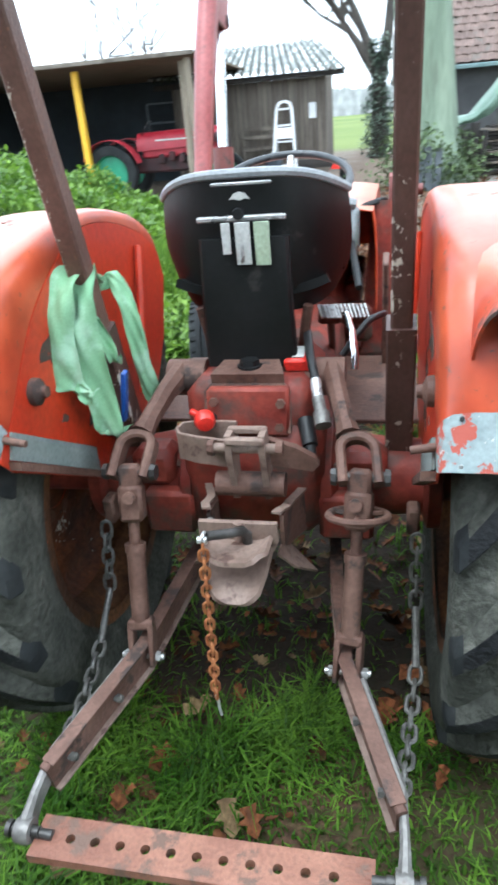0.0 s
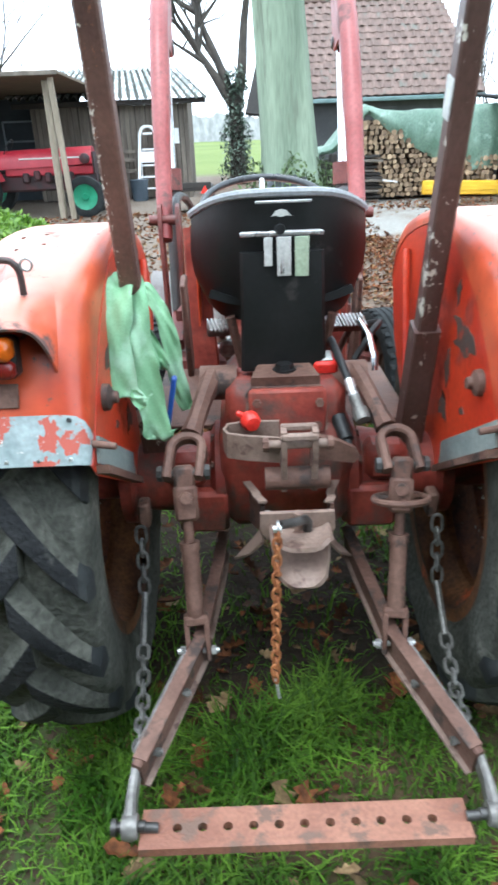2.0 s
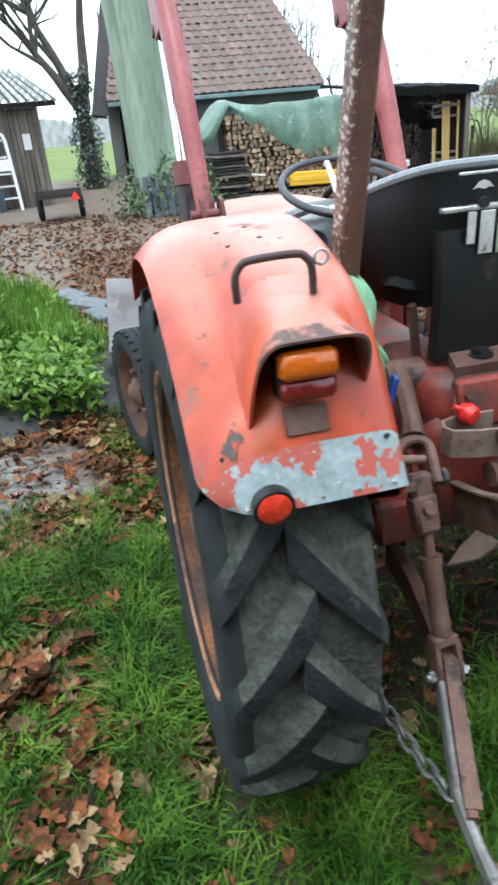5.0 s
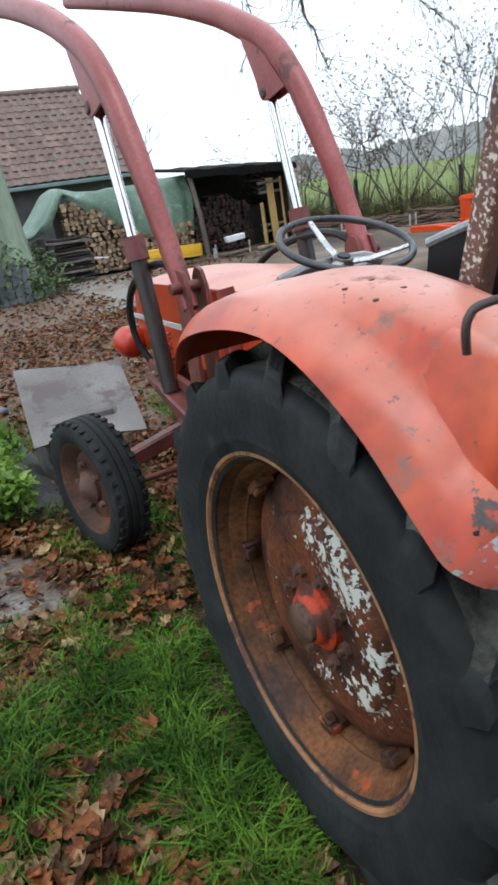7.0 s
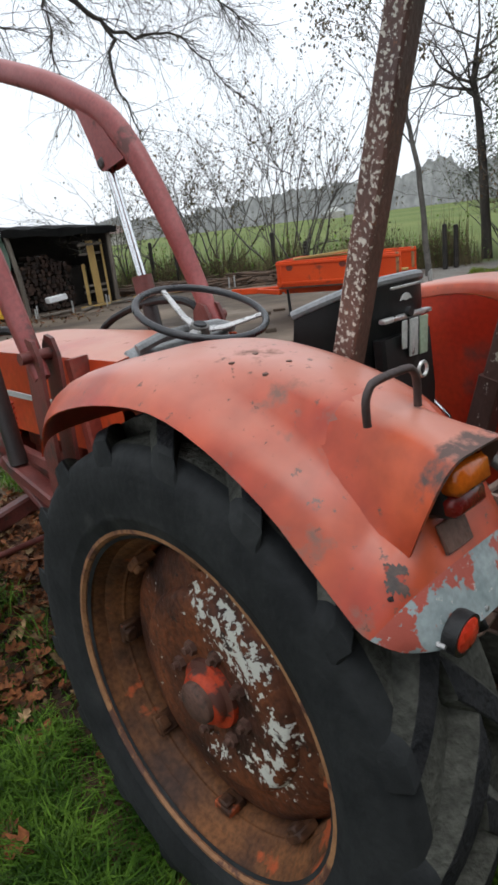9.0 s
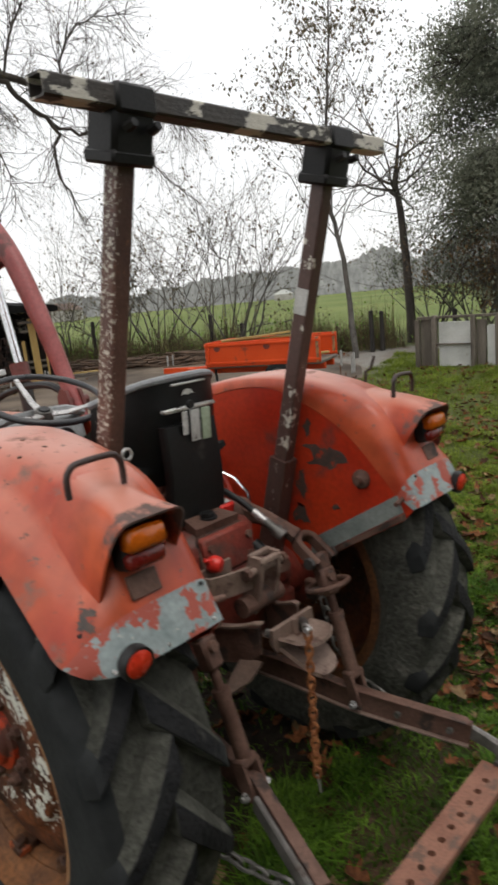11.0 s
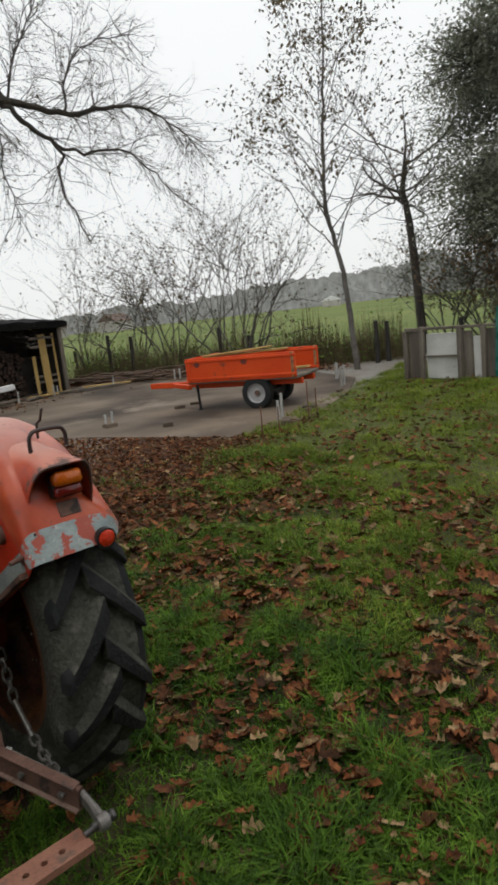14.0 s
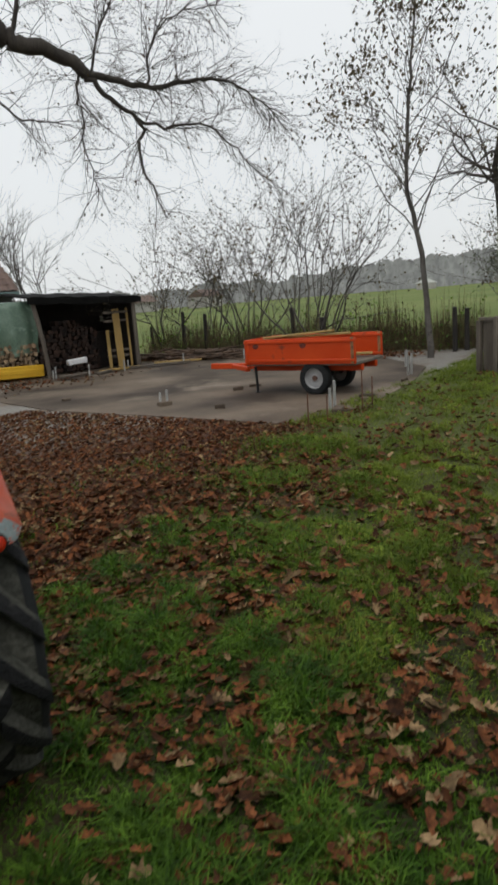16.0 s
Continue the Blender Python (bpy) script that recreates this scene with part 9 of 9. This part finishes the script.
def tarpaulin():
    rg = random.Random(9)
    rows = []
    for u in np.linspace(0, 1, 49):
        x = 1.55 + 4.3 * u
        top = np.interp(x, [1.55, 2.0, 2.45, 2.7, 3.1, 3.6, 4.6, 5.2, 5.85], [1.12, 1.22, 1.72, 2.02, 1.9, 1.86, 1.88, 1.92, 1.95])
        low = np.interp(x, [1.55, 2.0, 2.3, 2.6, 2.75, 3.1, 3.5, 4.0, 4.5, 5.2, 5.85], [0.98, 1.05, 1.18, 1.6, 1.85, 1.6, 1.3, 1.02, 0.72, 0.58, 0.66])
        fold = 0.1 * abs(math.sin(x * 4.3 + 0.4)) + 0.07 * abs(math.sin(x * 9.7 + 1)) + 0.04 * abs(math.sin(x * 19)) - 0.08
        row = [(x, 16.6, top - 0.05), (x, 15.6, top + 0.03 * math.sin(x * 5))]
        for v in np.linspace(0, 1, 9):
            z = top + (low - top) * v
            row.append((x + 0.03 * math.sin(7 * v + x * 3), 14.98 - 0.12 * math.sin(math.pi * v * 0.9) - fold * (0.3 + v), z))
        rows.append(row)
    bm = bmesh.new()
    shell(bm, rows, 0.006)
    single("tarpaulin", tidy(bm), TARP, "creased green tarpaulin draped over the firewood", "tarpaulin", smooth=80)


tarpaulin()
bm = bmesh.new()
block(bm, (4.9, 14.55, 0.24), (1.78, 0.12, 0.30), pose(0, 0, 0, 0, 2), 0.02)
block(bm, (4.9, 14.49, 0.24), (1.7, 0.03, 0.1), pose(0, 0, 0, 0, 2), 0.01)
single("yellow_beam", tidy(bm), YELLOW, "yellow painted steel beam before the firewood", "beam")
bm = bmesh.new()
block(bm, (3.05, 14.5, 0.47), (0.75, 0.16, 0.03), pose(0, 0, 0, 0, 8), 0.005)
single("white_board", tidy(bm), PAPER, "white board lying on stacked timber", "board")
timber = thing("timber_pile", "pile of dark old boards beside the firewood", "timber", (0, 0, 0))
rg = random.Random(6)
for k in range(14):
    bm = bmesh.new()
    block(bm, (2.55 + rg.uniform(-0.1, 0.1), 14.7 + rg.uniform(-0.1, 0.1), 0.04 + 0.078 * (k // 1) * 0.9), (0.8 + rg.uniform(-0.15, 0.25), 0.5, 0.05), pose(0, 0, 0, 0, rg.gauss(0, 1.5), rg.gauss(0, 6)), 0.006)
    part("board", tidy(bm), PLANK if k % 3 == 0 else DARK_WOOD, timber)
for k, (x, h) in enumerate(((1.72, 0.95), (1.92, 1.05), (2.08, 0.9))):
    bm = bmesh.new()
    rod(bm, (x, 14.2, -0.1), (x + 0.02, 14.2, h), 0.1, 0.095, 12)
    single("dark_post", tidy(bm), DARK_WOOD, "thick dark post standing near the oak", "post", "dark posts by the oak")


def wood_shelter():
    root = thing("wood_shelter", "low black-roofed wood shelter stacked with dark logs", "shelter", (0, 0, 0))
    bm = bmesh.new()
    rows = [[(x, y, 1.98 - 0.045 * (x - 5.6) + 0.08 * (y - 14.4) + 0.015 * math.sin(x * 9)) for y in (14.2, 15.2, 16.6)] for x in np.linspace(5.55, 8.45, 20)]
    shell(bm, rows, 0.05)
    part("roof", tidy(bm), surf("black_roof_felt", (0.008, 0.008, 0.008), (0.02, 0.02, 0.02), 3, 0.95, spec=0.1), root, "black felt roof", 0)
    for x, lean in ((5.85, 0.2), (8.32, 0.0)):
        bm = bmesh.new()
        sweep(bm, [(x - lean, 14.3, 1.9), (x - 0.3 * lean, 14.3, 0.9), (x, 14.32, 0.0)], (1, 0, 0), 0.1, 0.09, 0.2)
        part("post", tidy(bm), PLANK, root)
    bm = bmesh.new()
    line = [(x, 14.17, 1.93 - 0.045 * (x - 5.6) - 0.03 * math.sin((x - 5.5) * 1.1) + 0.008 * math.sin(x * 17)) for x in np.linspace(5.5, 8.5, 24)]
    sweep(bm, line, (0, 1, 0), 0.05, [0.16 + 0.03 * math.sin(7 * k) for k in range(24)], 0.2)
    part("roof_edge", tidy(bm), surf("black_edge_felt", (0.006, 0.006, 0.006), (0.014, 0.014, 0.013), 5, 0.95, bump=0.4, spec=0.1), root, "ragged black roof edge")
    bm = bmesh.new()
    block(bm, (7.0, 16.5, 0.95), (2.8, 0.06, 2.0), None, 0.01)
    part("back_wall", tidy(bm), DARK_WOOD, root)
    # the left wall is added to keep the shelter's inside dark
    for x, y, l in ((8.4, 15.5, 2.1), (5.8, 15.75, 1.5)):
        bm = bmesh.new()
        block(bm, (x, y, 0.9), (0.06, l, 1.8), None, 0.01)
        part("side_wall", tidy(bm), DARK_WOOD, root)
    # one dark block fills the space behind the logs
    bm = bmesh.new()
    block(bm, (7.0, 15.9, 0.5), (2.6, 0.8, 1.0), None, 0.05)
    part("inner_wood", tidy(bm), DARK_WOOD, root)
    stack(root, LOGS_DARK, 5.9, 7.5, 0.1, lambda x: 1.25 + 0.15 * math.sin(x * 4), 15.4, 12, 200)


wood_shelter()
pallet = thing("wooden_pallet", "pale yellow pallet standing upright at the wood shelter", "pallet", (7.9, 14.55, 0))
for x, w in ((-0.3, 0.09), (0.0, 0.2), (0.31, 0.06)):
    bm = bmesh.new()
    block(bm, (x, -0.04, 0.82 if x > -0.2 else 0.55), (w, 0.02, 1.55 if x > -0.2 else 1.0), pose(0, 0, 0, -3, 1 if x else 0), 0.004)
    part("slat", tidy(bm), YELLOW_WOOD, pallet)
for z in (0.35, 0.5, 1.28, 1.5):
    bm = bmesh.new()
    block(bm, (0, 0.02, z), (0.68, 0.08, 0.06), None, 0.006)
    part("bearer", tidy(bm), PLANK, pallet)
bm = bmesh.new()
block(bm, (6.55, 14.2, 0.36), (0.5, 0.2, 0.14), pose(0, 0, 0, 0, -4), 0.02)
single("white_box", tidy(bm), PAPER, "white box lying at the wood shelter", "box")
rgx = random.Random(14)
for k, (x, y, l, a) in enumerate(((8.5, 13.7, 1.9, -18), (7.6, 13.9, 1.2, 6), (6.3, 13.8, 0.9, 12), (9.3, 13.9, 1.3, -35), (7.0, 13.6, 0.6, 40))):
    bm = bmesh.new()
    block(bm, (0, 0, 0.045), (l, 0.14, 0.04), None, 0.005)
    single("loose_board", tidy(bm), (PLANK, YELLOW_WOOD)[k % 2], "loose wooden board lying on the ground by the shelter", "board", "loose boards", at=(x, y, 0.02), turn=a)

# small cart by the shed
cart = thing("hand_cart", "dark low cart with a red warning triangle near the shed", "cart", (-1.15, 14.0, 0))
bm = bmesh.new()
block(bm, (0, 0, 0.5), (0.9, 1.3, 0.06), None, 0.01)
block(bm, (0, -0.64, 0.58), (0.9, 0.04, 0.12), None, 0.01)
part("bed", tidy(bm), DARK_WOOD, cart)
for sx in (-1, 1):
    bm = bmesh.new()
    lathe(bm, [(0.1, -0.05), (0.2, -0.06), (0.24, -0.03), (0.24, 0.03), (0.2, 0.06), (0.1, 0.05)], (sx * 0.42, 0.1, 0.24), "x", 24)
    part("wheel", tidy(bm), RUBBER, cart)
bm = bmesh.new()
slab(bm, [(0.22, 0.42), (0.42, 0.42), (0.32, 0.58)], 0.01, XZ(-0.67))
part("warning_triangle", tidy(bm), RED_TAG, cart, "red warning triangle", 0)

# bare trees behind the buildings
for k, (x, y, h) in enumerate(((-9.5, 27, 8.5), (-12.5, 30, 9.0), (9.0, 36, 7.5), (11.0, 40, 8.0), (13.5, 38, 7.0), (16.0, 42, 7.5))):
    rng_t = random.Random(200 + k)
    wood, tips = Heap(), []
    for _ in range(3):
        grow(wood, Vector((0, 0, -0.1)), Vector((rng_t.gauss(0, 0.25), rng_t.gauss(0, 0.25), 1)), h * 0.5, 0.08, 3, rng_t, tips, 0.2, 0.1, (2, 3), 0.68, 0.5, 4, 5)
    tree_thing("bare_tree", "thin bare tree standing behind the yard", (x, y, 0), [("branch_work", wood, BARK)], "bare trees behind the yard")

# ---- far woods and farm ----
def backdrop():
    rg = random.Random(77)
    m = bpy.data.materials.new("hazy_far_woods")
    m.use_nodes = True
    n, l = m.node_tree.nodes, m.node_tree.links
    bsdf = n["Principled BSDF"]
    geo, mp, tx, rp = n.new("ShaderNodeNewGeometry"), n.new("ShaderNodeMapping"), n.new("ShaderNodeTexNoise"), n.new("ShaderNodeValToRGB")
    mp.inputs["Scale"].default_value = (0.8, 0.8, 0.45)
    tx.inputs["Scale"].default_value, tx.inputs["Detail"].default_value = 1.0, 6
    rp.color_ramp.elements[0].position, rp.color_ramp.elements[1].position = 0.35, 0.7
    # distance haze is painted in: pale grey woods that glow faintly
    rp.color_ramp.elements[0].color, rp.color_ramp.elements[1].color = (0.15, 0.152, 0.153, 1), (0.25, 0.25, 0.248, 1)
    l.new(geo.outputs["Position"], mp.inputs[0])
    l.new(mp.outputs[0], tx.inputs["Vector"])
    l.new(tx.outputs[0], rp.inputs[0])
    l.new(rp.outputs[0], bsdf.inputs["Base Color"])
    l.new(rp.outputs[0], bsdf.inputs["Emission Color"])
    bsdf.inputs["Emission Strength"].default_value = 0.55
    bsdf.inputs["Roughness"].default_value = 1.0
    R = 185
    v, f = [], []
    a0, a1, N = -70, 130, 2400
    for k in range(N + 1):
        a = radians(a0 + (a1 - a0) * k / N)
        az = math.degrees(a)
        base = np.interp(az, [-70, -10, 10, 28, 36, 45, 52, 62, 72, 130], [7, 6, 5.5, 5.5, 6, 7.8, 9.8, 11.5, 18, 20])
        h = base * (0.82 + 0.35 * noise.noise(Vector((az * 0.35, 0, 1))) + 0.13 * noise.noise(Vector((az * 1.6, 0, 4))) + 0.06 * noise.noise(Vector((az * 7, 0, 2)))) + rg.uniform(-0.25, 0.25)
        v += [(R * math.sin(a), R * math.cos(a), -2), (R * math.sin(a), R * math.cos(a), h + 1.0)]
    for k in range(N):
        f.append((2 * k, 2 * k + 2, 2 * k + 3, 2 * k + 1))
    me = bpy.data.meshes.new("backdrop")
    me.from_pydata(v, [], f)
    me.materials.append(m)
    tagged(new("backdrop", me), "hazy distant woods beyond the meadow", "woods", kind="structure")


backdrop()
for x, y, w, h, tn in ((118, 97, 7.5, 2.6, 40), (60, 118, 6, 3.2, 10), (75, 118, 7, 3.6, 25)):
    farm = thing("far_farm_building", "small pale farm building far across the meadow", "building", (x, y, 0.4), tn, group="far farm buildings")
    bm = bmesh.new()
    block(bm, (0, 0, h * 0.3), (w, 4, h * 0.6), None, 0.05)
    part("wall", tidy(bm), surf("far_wall", (0.35, 0.33, 0.31), (0.45, 0.43, 0.4), 1, 0.8), farm)
    bm = bmesh.new()
    slab(bm, [(-2.3, h * 0.58), (2.3, h * 0.58), (0, h)], w, YZ(-w / 2))
    part("roof", tidy(bm), PAPER if w > 7.2 else TILE, farm, "", 0)


# an unseen barn, added behind the camera to dim the tractor's rear
barn = thing("barn", "unseen dark timber barn added to block light behind the camera", "barn", (-2.6, -5.2, 0), 12, kind="structure")
for c, d in (((0, 0, 2.2), (8.5, 0.25, 4.4)), ((0, -5.0, 2.2), (8.5, 0.25, 4.4)), ((-4.1, -2.5, 2.2), (0.25, 4.7, 4.4)), ((4.1, -2.5, 2.2), (0.25, 4.7, 4.4))):
    bm = bmesh.new()
    block(bm, c, d, None, 0.02)
    part("wall", tidy(bm), DARK_WOOD, barn)
bm = bmesh.new()
slab(bm, [(0.4, 4.3), (-2.5, 6.2), (-5.4, 4.3), (-5.4, 4.45), (-2.5, 6.36), (0.4, 4.45)], 9.0, YZ(-4.5))
part("roof", tidy(bm), TILE, barn, "", 0)
